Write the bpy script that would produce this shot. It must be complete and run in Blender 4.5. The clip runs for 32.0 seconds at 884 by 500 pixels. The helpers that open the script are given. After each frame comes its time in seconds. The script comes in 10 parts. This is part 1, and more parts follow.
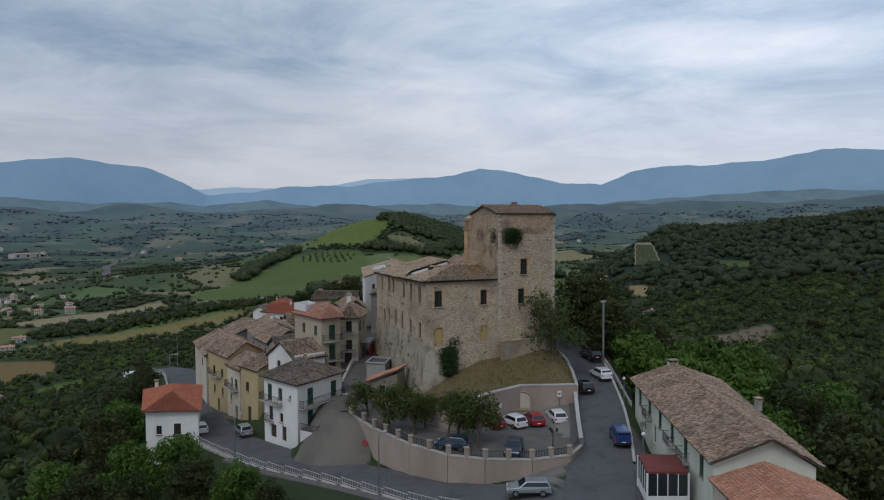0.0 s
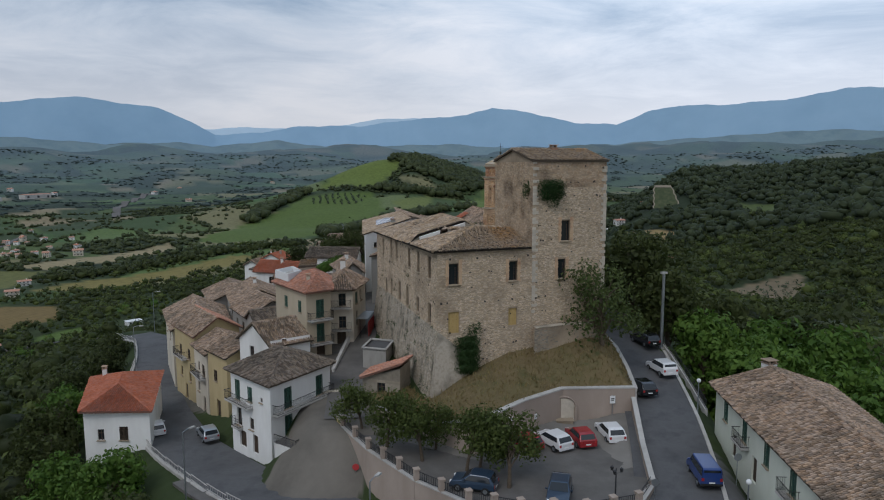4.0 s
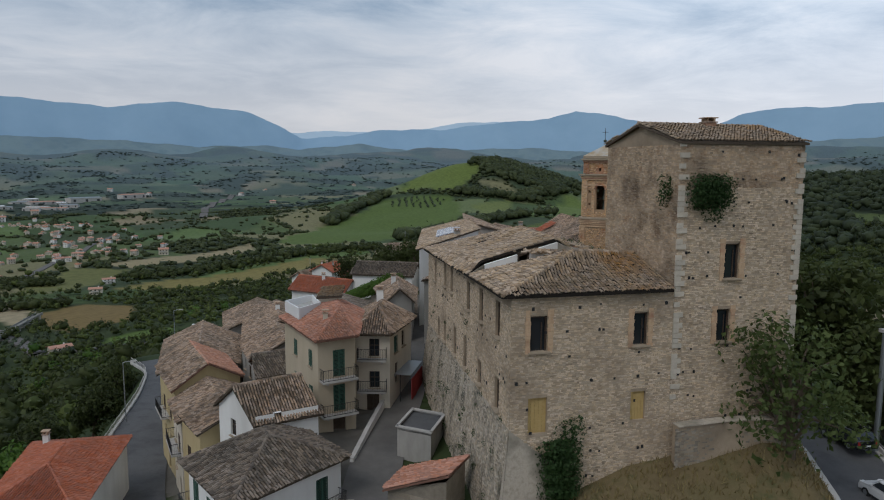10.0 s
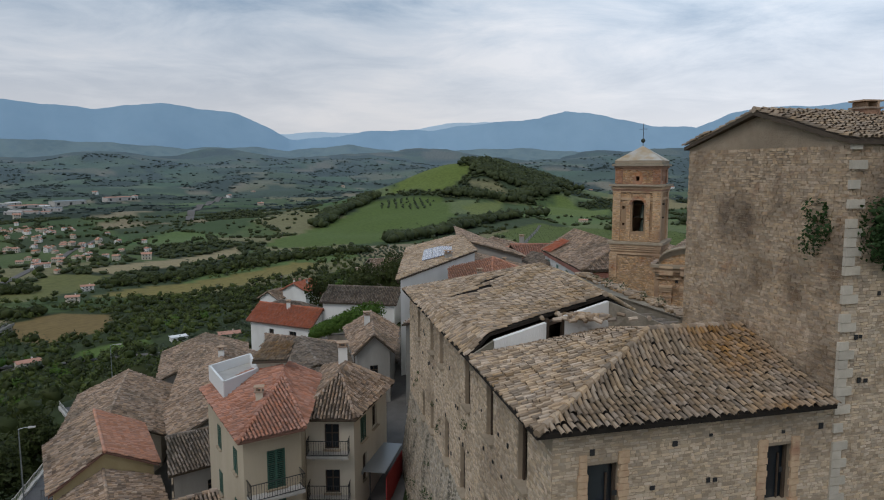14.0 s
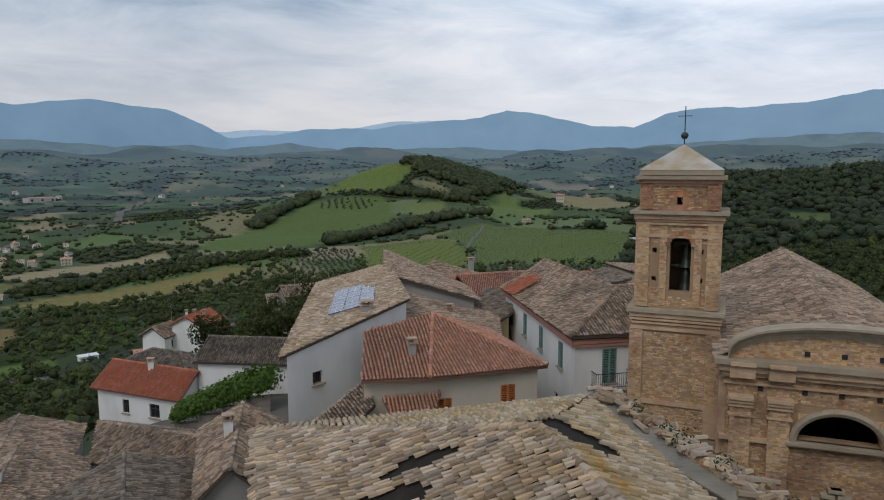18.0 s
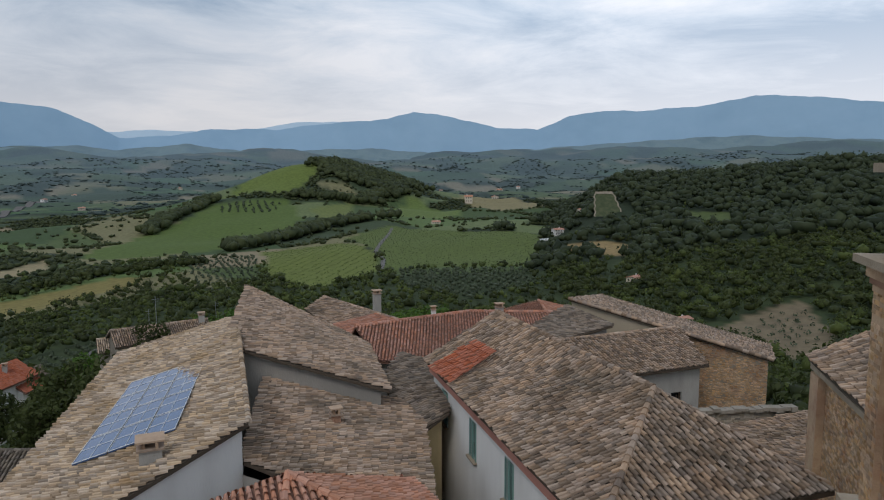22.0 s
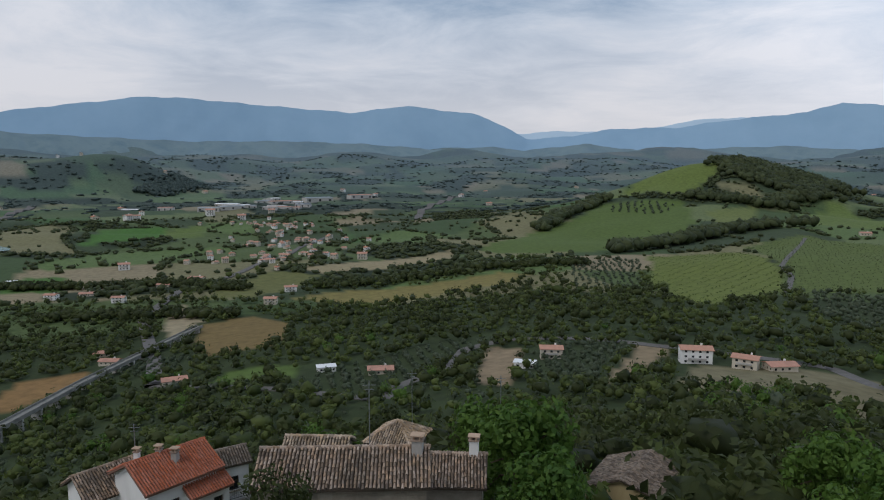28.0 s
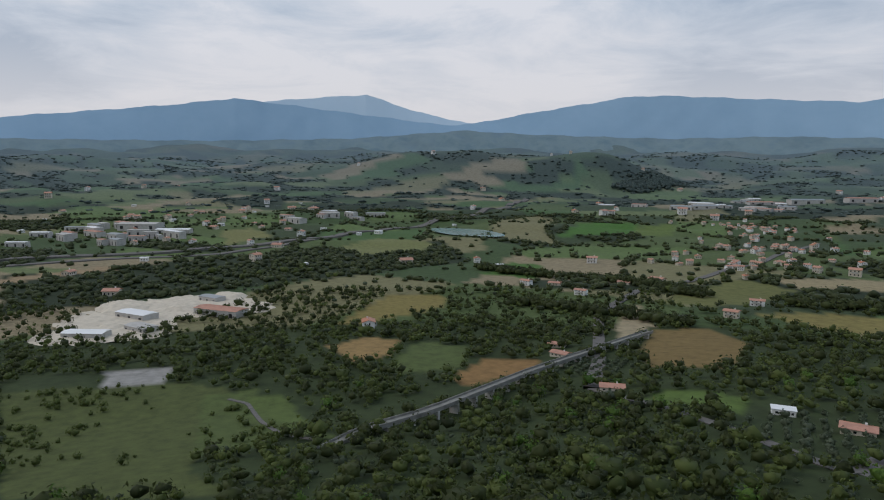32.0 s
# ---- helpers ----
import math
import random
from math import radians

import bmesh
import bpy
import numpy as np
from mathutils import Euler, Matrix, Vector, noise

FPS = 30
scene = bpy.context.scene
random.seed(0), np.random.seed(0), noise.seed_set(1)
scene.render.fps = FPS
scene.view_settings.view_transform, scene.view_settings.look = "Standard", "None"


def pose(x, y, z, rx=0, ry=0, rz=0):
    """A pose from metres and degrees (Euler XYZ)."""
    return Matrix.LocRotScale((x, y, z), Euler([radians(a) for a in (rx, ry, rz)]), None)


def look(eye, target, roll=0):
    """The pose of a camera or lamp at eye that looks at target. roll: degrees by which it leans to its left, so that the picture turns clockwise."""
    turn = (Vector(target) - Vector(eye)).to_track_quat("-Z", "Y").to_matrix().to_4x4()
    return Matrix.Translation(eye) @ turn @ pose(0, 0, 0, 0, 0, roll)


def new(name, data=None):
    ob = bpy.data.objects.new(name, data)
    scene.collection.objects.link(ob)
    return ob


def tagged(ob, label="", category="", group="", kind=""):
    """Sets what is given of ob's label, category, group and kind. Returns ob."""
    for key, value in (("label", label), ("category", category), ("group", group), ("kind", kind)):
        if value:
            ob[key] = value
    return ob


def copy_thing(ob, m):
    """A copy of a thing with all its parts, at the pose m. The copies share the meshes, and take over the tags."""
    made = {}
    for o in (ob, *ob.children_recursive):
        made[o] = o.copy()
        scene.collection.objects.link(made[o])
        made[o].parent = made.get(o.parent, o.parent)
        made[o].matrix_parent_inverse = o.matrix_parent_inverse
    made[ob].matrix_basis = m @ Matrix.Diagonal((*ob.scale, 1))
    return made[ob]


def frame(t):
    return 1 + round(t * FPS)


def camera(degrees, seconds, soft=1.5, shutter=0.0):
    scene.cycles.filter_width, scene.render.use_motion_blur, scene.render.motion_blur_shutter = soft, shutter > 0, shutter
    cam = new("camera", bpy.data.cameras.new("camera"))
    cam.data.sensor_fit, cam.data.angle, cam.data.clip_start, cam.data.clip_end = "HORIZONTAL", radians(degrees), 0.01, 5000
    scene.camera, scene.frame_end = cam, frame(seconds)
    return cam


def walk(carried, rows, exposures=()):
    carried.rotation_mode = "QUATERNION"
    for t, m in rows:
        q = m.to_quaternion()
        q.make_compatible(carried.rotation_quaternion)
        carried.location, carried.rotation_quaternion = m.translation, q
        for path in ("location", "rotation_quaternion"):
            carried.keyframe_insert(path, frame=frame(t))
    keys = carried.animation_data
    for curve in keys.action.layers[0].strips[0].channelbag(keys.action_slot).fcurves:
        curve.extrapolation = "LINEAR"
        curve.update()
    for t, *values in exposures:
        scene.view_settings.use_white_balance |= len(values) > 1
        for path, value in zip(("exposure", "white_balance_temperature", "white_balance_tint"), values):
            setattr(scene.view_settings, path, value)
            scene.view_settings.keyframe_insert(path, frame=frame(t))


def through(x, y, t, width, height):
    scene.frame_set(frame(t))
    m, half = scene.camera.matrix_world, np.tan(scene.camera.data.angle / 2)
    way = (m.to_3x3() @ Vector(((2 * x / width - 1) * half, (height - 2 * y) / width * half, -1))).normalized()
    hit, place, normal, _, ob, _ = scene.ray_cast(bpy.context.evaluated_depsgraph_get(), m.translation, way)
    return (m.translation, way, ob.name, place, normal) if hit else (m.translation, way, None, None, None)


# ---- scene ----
cam = camera(65.81, 32.0, soft=1.1)
# seconds, place, then pose() angles
PATH = [
    (0, -1.01, -32.25, 24.19, 87.69, 0.23, -2.56),
    (0.5, -1.10, -30.42, 24.24, 87.73, 0.27, -2.54),
    (1, -1.13, -28.43, 24.25, 86.05, 0.18, -2.45),
    (1.5, -1.08, -26.14, 24.30, 83.48, 0.10, -2.37),
    (2, -1.01, -23.50, 24.43, 82.83, 0.06, -2.34),
    (2.5, -0.93, -20.61, 24.57, 82.71, 0.03, -2.34),
    (3, -0.86, -17.52, 24.70, 82.72, 0.09, -2.35),
    (3.5, -0.72, -14.26, 24.86, 82.74, 0.13, -2.02),
    (5.5, 0.00, 0.00, 25.50, 82.88, 0.15, 0.10),
    (6, 0.14, 3.23, 25.48, 82.96, 0.14, 1.13),
    (6.5, 0.29, 6.21, 25.45, 83.01, 0.11, 3.24),
    (7, 0.38, 8.90, 25.41, 83.04, 0.01, 4.73),
    (7.5, 0.46, 10.99, 25.30, 83.12, -0.13, 4.88),
    (8, 0.52, 12.33, 24.87, 83.11, -0.22, 4.96),
    (8.5, 0.54, 13.00, 24.22, 83.05, -0.20, 5.02),
    (9, 0.50, 13.58, 23.88, 83.08, -0.19, 5.05),
    (9.5, 0.42, 14.62, 23.78, 83.09, -0.21, 5.14),
    (10, 0.24, 16.14, 23.77, 83.09, -0.21, 5.15),
    (10.5, 0.05, 17.91, 23.82, 83.12, -0.21, 5.14),
    (11, -0.13, 19.84, 23.88, 83.14, -0.17, 5.13),
    (11.5, -0.30, 21.92, 24.01, 83.15, -0.19, 5.12),
    (12, -0.45, 24.14, 24.11, 83.15, -0.17, 5.10),
    (12.5, -0.59, 26.48, 24.18, 83.15, -0.14, 5.07),
    (13, -0.76, 28.86, 24.27, 83.16, -0.05, 5.05),
    (13.5, -0.89, 31.33, 24.35, 83.16, 0.04, 4.99),
    (14, -1.04, 33.92, 24.44, 83.13, 0.09, 4.31),
    (14.5, -1.12, 36.59, 24.54, 83.07, 0.19, 3.83),
    (16.5, -0.79, 48.49, 24.90, 82.97, 0.03, 1.32),
    (17, -0.86, 51.51, 25.00, 82.96, 0.08, 0.29),
    (17.5, -0.85, 54.57, 25.08, 82.97, 0.10, -0.28),
    (18, -0.83, 57.64, 25.13, 83.03, 0.06, -0.47),
    (18.5, -0.82, 60.61, 25.23, 83.04, 0.07, -2.35),
    (19, -0.81, 63.56, 25.34, 83.03, 0.14, -5.81),
    (19.5, -0.72, 66.54, 25.43, 83.02, 0.13, -6.95),
    (20, -0.55, 69.52, 25.17, 83.06, 0.09, -7.10),
    (20.5, -0.34, 72.51, 24.70, 83.07, 0.06, -8.08),
    (21, 0.00, 75.58, 24.57, 83.09, 0.14, -8.25),
    (21.5, 0.35, 78.69, 24.61, 83.12, 0.14, -8.19),
    (22, 0.73, 81.76, 24.63, 83.15, 0.13, -8.14),
    (22.5, 1.13, 84.89, 24.61, 83.17, 0.14, -8.07),
    (23, 1.56, 88.15, 24.54, 83.17, 0.15, -8.02),
    (23.5, 2.03, 91.49, 24.51, 83.17, 0.18, -7.97),
    (24, 2.54, 94.79, 24.47, 83.18, 0.19, -6.53),
    (24.5, 3.09, 98.14, 24.50, 83.19, 0.21, -3.80),
    (25, 3.58, 101.58, 24.57, 83.23, 0.22, 0.06),
    (25.5, 3.91, 104.92, 24.73, 83.22, 0.17, 4.33),
    (27.5, 2.293, 120.675, 24.220, 83.16, 0.03, 20.07),
    (28, 1.666, 124.305, 24.236, 83.13, -0.04, 24.08),
    (28.5, 0.891, 127.737, 24.302, 83.11, -0.11, 29.70),
    (29, 0.132, 131.037, 24.368, 83.06, -0.23, 35.49),
    (29.5, -0.693, 134.172, 24.517, 82.98, -0.21, 41.29),
    (30, -1.749, 137.208, 24.781, 82.91, -0.27, 46.79),
    (30.5, -3.086, 140.112, 25.094, 82.86, -0.31, 52.17),
    (31, -4.686, 142.884, 25.391, 82.79, -0.34, 56.96),
    (31.5, -6.468, 145.557, 25.639, 82.78, -0.32, 60.88),
    (32, -8.333, 148.180, 25.837, 82.78, -0.28, 62.54),
]
walk(cam, [(t, pose(x, y, z, rx, ry, rz)) for t, x, y, z, rx, ry, rz in PATH],
     [(0.0, -0.22, 5960, 12), (1.0, -0.16, 5960, 12), (2.0, 0.02, 5980, 12), (6.0, -0.1, 5990, 11), (9.0, -0.1, 6080, 11), (13.0, -0.03, 6200, 11), (18.0, 0.0, 6230, 12), (24.0, -0.04, 6230, 12), (25.0, -0.08, 6200, 12), (28.0, -0.02, 6150, 13), (32.0, -0.03, 6230, 13)])

# ---- sky and sun: an overcast evening ----
world = bpy.data.worlds.new("world")
scene.world = world
world.use_nodes = True
wn, wl = world.node_tree.nodes, world.node_tree.links
wn.clear()


def wnode(kind, **inputs):
    n = wn.new(kind)
    for k, v in inputs.items():
        n.inputs[k].default_value = v
    return n


SUN_ELEV, SUN_ROT = 50.0, 212.0
sky = wn.new("ShaderNodeTexSky")
sky.sky_type, sky.sun_disc = "NISHITA", False
sky.sun_elevation, sky.sun_rotation = radians(SUN_ELEV), radians(SUN_ROT)
sky.air_density, sky.dust_density = 1.0, 2.0
coord = wn.new("ShaderNodeTexCoord")
sep = wn.new("ShaderNodeSeparateXYZ")
wl.new(coord.outputs["Generated"], sep.inputs[0])
# cloud layer: the direction laid out on a flat ceiling
zup = wn.new("ShaderNodeMath"); zup.operation = "MAXIMUM"; zup.inputs[1].default_value = 0.0
wl.new(sep.outputs["Z"], zup.inputs[0])
zoff = wn.new("ShaderNodeMath"); zoff.operation = "ADD"; zoff.inputs[1].default_value = 0.11
wl.new(zup.outputs[0], zoff.inputs[0])
dx = wn.new("ShaderNodeMath"); dx.operation = "DIVIDE"
dy = wn.new("ShaderNodeMath"); dy.operation = "DIVIDE"
wl.new(sep.outputs["X"], dx.inputs[0]); wl.new(zoff.outputs[0], dx.inputs[1])
wl.new(sep.outputs["Y"], dy.inputs[0]); wl.new(zoff.outputs[0], dy.inputs[1])
flat = wn.new("ShaderNodeCombineXYZ")
wl.new(dx.outputs[0], flat.inputs[0]); wl.new(dy.outputs[0], flat.inputs[1])


def cloud_noise(scale, detail, rough, dist):
    n = wn.new("ShaderNodeTexNoise")
    n.inputs["Scale"].default_value, n.inputs["Detail"].default_value = scale, detail
    n.inputs["Roughness"].default_value, n.inputs["Distortion"].default_value = rough, dist
    wl.new(flat.outputs[0], n.inputs["Vector"])
    return n


big, fine = cloud_noise(0.36, 4.0, 0.5, 0.5), cloud_noise(1.2, 9.0, 0.66, 0.5)
both = wn.new("ShaderNodeMath"); both.operation = "MULTIPLY_ADD"; both.inputs[1].default_value = 0.45
wl.new(fine.outputs["Fac"], both.inputs[0]); wl.new(big.outputs["Fac"], both.inputs[2])
ramp = wn.new("ShaderNodeValToRGB")
ramp.color_ramp.elements[0].position, ramp.color_ramp.elements[0].color = 0.62, (0.36, 0.47, 0.59, 1)
ramp.color_ramp.elements[1].position, ramp.color_ramp.elements[1].color = 0.84, (0.87, 0.89, 0.91, 1)
mid = ramp.color_ramp.elements.new(0.73); mid.color = (0.62, 0.70, 0.78, 1)
wl.new(both.outputs[0], ramp.inputs[0])
# paler and warmer band along the horizon
low = wn.new("ShaderNodeMapRange")
low.inputs["From Min"].default_value, low.inputs["From Max"].default_value = 0.06, 0.22
low.inputs["To Min"].default_value, low.inputs["To Max"].default_value = 0.75, 0.0
wl.new(sep.outputs["Z"], low.inputs["Value"])
band = wn.new("ShaderNodeMix"); band.data_type = "RGBA"
band.inputs["B"].default_value = (0.86, 0.83, 0.81, 1)
wl.new(low.outputs[0], band.inputs["Factor"]); wl.new(ramp.outputs[0], band.inputs["A"])
# thinner, brighter cloud towards the north-east
aim = wn.new("ShaderNodeVectorMath"); aim.operation = "DOT_PRODUCT"
aim.inputs[1].default_value = (0.62, 0.66, 0.42)
wl.new(coord.outputs["Generated"], aim.inputs[0])
glow = wn.new("ShaderNodeMapRange"); glow.interpolation_type = "SMOOTHSTEP"
glow.inputs["From Min"].default_value, glow.inputs["From Max"].default_value = 0.55, 1.0
glow.inputs["To Min"].default_value, glow.inputs["To Max"].default_value = 0.84, 1.16
wl.new(aim.outputs["Value"], glow.inputs["Value"])
cloud_bg = wn.new("ShaderNodeBackground"); cloud_bg.inputs["Strength"].default_value = 0.86
wl.new(band.outputs["Result"], cloud_bg.inputs["Color"]); wl.new(glow.outputs[0], cloud_bg.inputs["Strength"])
sky_bg = wn.new("ShaderNodeBackground"); sky_bg.inputs["Strength"].default_value = 0.08
wl.new(sky.outputs[0], sky_bg.inputs["Color"])
mixw = wn.new("ShaderNodeMixShader"); mixw.inputs[0].default_value = 0.94
wl.new(sky_bg.outputs[0], mixw.inputs[1]); wl.new(cloud_bg.outputs[0], mixw.inputs[2])
wout = wn.new("ShaderNodeOutputWorld")
wl.new(mixw.outputs[0], wout.inputs["Surface"])

sun = new("sun", bpy.data.lights.new("sun", "SUN"))
sun.data.energy, sun.data.angle, sun.data.color = 0.85, radians(25), (1.0, 0.94, 0.86)
sun.matrix_world = look((0, 0, 36), (16, 25.6, 0))


# ---- materials ----
def surface(name, colours, scale=1.0, rough=0.85, bump=0.3, fine_scale=None, stain=0.35, per_piece=0.0,
            stain_colour=None, metal=0.0, stain_scale=0.25, stretch=(1, 1, 1), object_random=False, attr=""):
    """A rough surface with colour that varies at two scales, stains and fine relief. Sizes in metres."""
    m = bpy.data.materials.new(name)
    m.use_nodes = True
    n, l = m.node_tree.nodes, m.node_tree.links
    bsdf = n["Principled BSDF"]
    bsdf.inputs["Roughness"].default_value, bsdf.inputs["Metallic"].default_value = rough, metal
    bsdf.inputs["Specular IOR Level"].default_value = 0.25
    tc = n.new("ShaderNodeTexCoord")
    geo = n.new("ShaderNodeNewGeometry")
    mp = n.new("ShaderNodeMapping")
    mp.inputs["Scale"].default_value = stretch
    l.new(geo.outputs["Position"], mp.inputs["Vector"])
    n1 = n.new("ShaderNodeTexNoise")
    n1.inputs["Scale"].default_value, n1.inputs["Detail"].default_value = 1.0 / scale, 6.0
    n1.inputs["Roughness"].default_value = 0.65
    l.new(mp.outputs[0], n1.inputs["Vector"])
    cr = n.new("ShaderNodeValToRGB")
    e = cr.color_ramp.elements
    for k in range(len(colours)):
        pos = 0.3 + 0.4 * k / max(1, len(colours) - 1)
        el = e[k] if k < 2 else e.new(pos)
        el.position, el.color = pos, (*colours[k], 1)
    l.new(n1.outputs["Fac"], cr.inputs[0])
    col = cr.outputs[0]
    if attr:
        at = n.new("ShaderNodeAttribute")
        at.attribute_name = attr
        mx = n.new("ShaderNodeMix"); mx.data_type, mx.blend_type = "RGBA", "MULTIPLY"
        mx.inputs["Factor"].default_value = 1.0
        l.new(at.outputs["Color"], mx.inputs["A"]); l.new(col, mx.inputs["B"])
        col = mx.outputs["Result"]
    if stain:
        n2 = n.new("ShaderNodeTexNoise")
        n2.inputs["Scale"].default_value, n2.inputs["Detail"].default_value = stain_scale, 5.0
        l.new(mp.outputs[0], n2.inputs["Vector"])
        mr = n.new("ShaderNodeMapRange")
        mr.inputs["From Min"].default_value, mr.inputs["From Max"].default_value = 0.48, 0.72
        mr.inputs["To Max"].default_value = stain
        l.new(n2.outputs["Fac"], mr.inputs["Value"])
        mx = n.new("ShaderNodeMix"); mx.data_type = "RGBA"
        mx.inputs["B"].default_value = (*(stain_colour or tuple(c * 0.45 for c in colours[0])), 1)
        l.new(mr.outputs[0], mx.inputs["Factor"]); l.new(col, mx.inputs["A"])
        col = mx.outputs["Result"]
    if per_piece:
        hs = n.new("ShaderNodeHueSaturation")
        if object_random:
            oi = n.new("ShaderNodeObjectInfo"); rnd = oi.outputs["Random"]
        else:
            rnd = geo.outputs["Random Per Island"]
        mr = n.new("ShaderNodeMapRange")
        mr.inputs["To Min"].default_value, mr.inputs["To Max"].default_value = 1 - per_piece, 1 + per_piece
        l.new(rnd, mr.inputs["Value"]); l.new(mr.outputs[0], hs.inputs["Value"])
        wob = n.new("ShaderNodeMath"); wob.operation = "MULTIPLY_ADD"
        wob.inputs[1].default_value, wob.inputs[2].default_value = 7.31, 0.0
        fr = n.new("ShaderNodeMath"); fr.operation = "FRACT"
        l.new(rnd, wob.inputs[0]); l.new(wob.outputs[0], fr.inputs[0])
        mr2 = n.new("ShaderNodeMapRange")
        mr2.inputs["To Min"].default_value, mr2.inputs["To Max"].default_value = 1 - min(0.22, per_piece * 0.6), 1 + min(0.16, per_piece * 0.5)
        l.new(fr.outputs[0], mr2.inputs["Value"]); l.new(mr2.outputs[0], hs.inputs["Saturation"])
        l.new(col, hs.inputs["Color"])
        col = hs.outputs[0]
    l.new(col, bsdf.inputs["Base Color"])
    if bump:
        n3 = n.new("ShaderNodeTexNoise")
        n3.inputs["Scale"].default_value, n3.inputs["Detail"].default_value = 1.0 / (fine_scale or scale * 0.2), 8.0
        l.new(mp.outputs[0], n3.inputs["Vector"])
        bp = n.new("ShaderNodeBump")
        bp.inputs["Strength"].default_value, bp.inputs["Distance"].default_value = bump, 0.05
        l.new(n3.outputs["Fac"], bp.inputs["Height"]); l.new(bp.outputs[0], bsdf.inputs["Normal"])
    return m


def leafy(name, a, b, through=0.35):
    m = bpy.data.materials.new(name)
    m.use_nodes = True
    n, l = m.node_tree.nodes, m.node_tree.links
    bsdf, out = n["Principled BSDF"], n["Material Output"]
    geo = n.new("ShaderNodeNewGeometry")
    ns = n.new("ShaderNodeTexNoise"); ns.inputs["Scale"].default_value = 0.05
    ns.inputs["Detail"].default_value = 4.0
    l.new(geo.outputs["Position"], ns.inputs["Vector"])
    add = n.new("ShaderNodeMath"); add.operation = "MULTIPLY_ADD"; add.inputs[1].default_value = 0.45
    l.new(geo.outputs["Random Per Island"], add.inputs[0]); l.new(ns.outputs["Fac"], add.inputs[2])
    cr = n.new("ShaderNodeValToRGB")
    cr.color_ramp.elements[0].position, cr.color_ramp.elements[0].color = 0.35, (*a, 1)
    cr.color_ramp.elements[1].position, cr.color_ramp.elements[1].color = 1.0, (*b, 1)
    l.new(add.outputs[0], cr.inputs[0]); l.new(cr.outputs[0], bsdf.inputs["Base Color"])
    bsdf.inputs["Roughness"].default_value = 0.6
    bsdf.inputs["Specular IOR Level"].default_value = 0.2
    tr = n.new("ShaderNodeBsdfTranslucent"); l.new(cr.outputs[0], tr.inputs["Color"])
    mx = n.new("ShaderNodeMixShader"); mx.inputs[0].default_value = through
    l.new(bsdf.outputs[0], mx.inputs[1]); l.new(tr.outputs[0], mx.inputs[2]); l.new(mx.outputs[0], out.inputs["Surface"])
    return m


def shiny(name, colour, rough=0.25, metal=0.0, coat=0.0):
    m = bpy.data.materials.new(name)
    m.use_nodes = True
    b = m.node_tree.nodes["Principled BSDF"]
    b.inputs["Base Color"].default_value, b.inputs["Roughness"].default_value = (*colour, 1), rough
    b.inputs["Metallic"].default_value, b.inputs["Coat Weight"].default_value = metal, coat
    return m


STONE = surface("old_limestone", [(0.42, 0.325, 0.225), (0.56, 0.45, 0.325), (0.48, 0.375, 0.265)], 0.9, 0.95, 0.6, 0.08, 0.65, 0.24, (0.22, 0.165, 0.115), stain_scale=0.3)
STONE_STAINED = surface("stained_limestone", [(0.30, 0.26, 0.20), (0.48, 0.42, 0.34), (0.37, 0.32, 0.26)], 0.6, 0.95, 0.9, 0.12, 0.75, 0.0, (0.075, 0.08, 0.055), stain_scale=0.45)
STONE_FOOT = surface("streaked_rubble", [(0.26, 0.22, 0.165), (0.44, 0.375, 0.29), (0.34, 0.28, 0.21)], 0.5, 0.95, 0.8, 0.1, 0.9, 0.3, (0.045, 0.05, 0.036), stain_scale=0.75, stretch=(1, 1, 0.45))
STONE_TOP = surface("weathered_tower_top", [(0.36, 0.255, 0.165), (0.49, 0.375, 0.26), (0.31, 0.20, 0.125)], 0.8, 0.95, 0.7, 0.08, 0.8, 0.22, (0.10, 0.07, 0.048), stain_scale=0.55)
# old boards coloured near-black to stand for the shade inside the roof holes
SHADED_BOARDS = surface("rotten_roof_boards", [(0.018, 0.015, 0.012), (0.035, 0.028, 0.022)], 0.4, 0.95, 0.4, 0.05, 0.3)
MORTAR = surface("eroded_mortar", [(0.33, 0.255, 0.18), (0.43, 0.345, 0.25)], 0.7, 0.95, 0.8, 0.06, 0.5, 0, (0.12, 0.10, 0.075), stain_scale=0.35)
BRICK_JOINT = surface("dark_brick_joints", [(0.33, 0.215, 0.125), (0.42, 0.29, 0.18)], 0.5, 0.95, 0.8, 0.05, 0.5, 0, (0.10, 0.08, 0.06), stain_scale=0.5)
STONE_DARK = surface("weathered_rubble", [(0.22, 0.19, 0.15), (0.34, 0.30, 0.24)], 0.7, 0.95, 0.7, 0.1, 0.6, 0.25, (0.09, 0.09, 0.075))
BRICK_BUFF = surface("buff_brick", [(0.44, 0.27, 0.145), (0.56, 0.385, 0.225), (0.43, 0.225, 0.12)], 0.8, 0.92, 0.6, 0.06, 0.7, 0.32, (0.22, 0.125, 0.08), stain_scale=0.45)
BRICK_RED = surface("red_brick", [(0.32, 0.16, 0.095), (0.44, 0.25, 0.15)], 0.4, 0.92, 0.5, 0.06, 0.55, 0.34, stain_scale=0.6)
CORNICE = surface("grey_cornice_stone", [(0.32, 0.255, 0.18), (0.44, 0.365, 0.27)], 0.5, 0.9, 0.4, 0.06, 0.5)
QUOIN = surface("pale_quoin_stone", [(0.46, 0.41, 0.33), (0.58, 0.52, 0.43)], 0.4, 0.9, 0.3, 0.05, 0.3, 0.1, object_random=True)
TILE_OLD = surface("old_clay_tile", [(0.25, 0.176, 0.125), (0.34, 0.248, 0.178), (0.21, 0.146, 0.104)], 1.6, 0.95, 0.4, 0.05, 0.6, 0.46, (0.09, 0.08, 0.062), stain_scale=0.35)
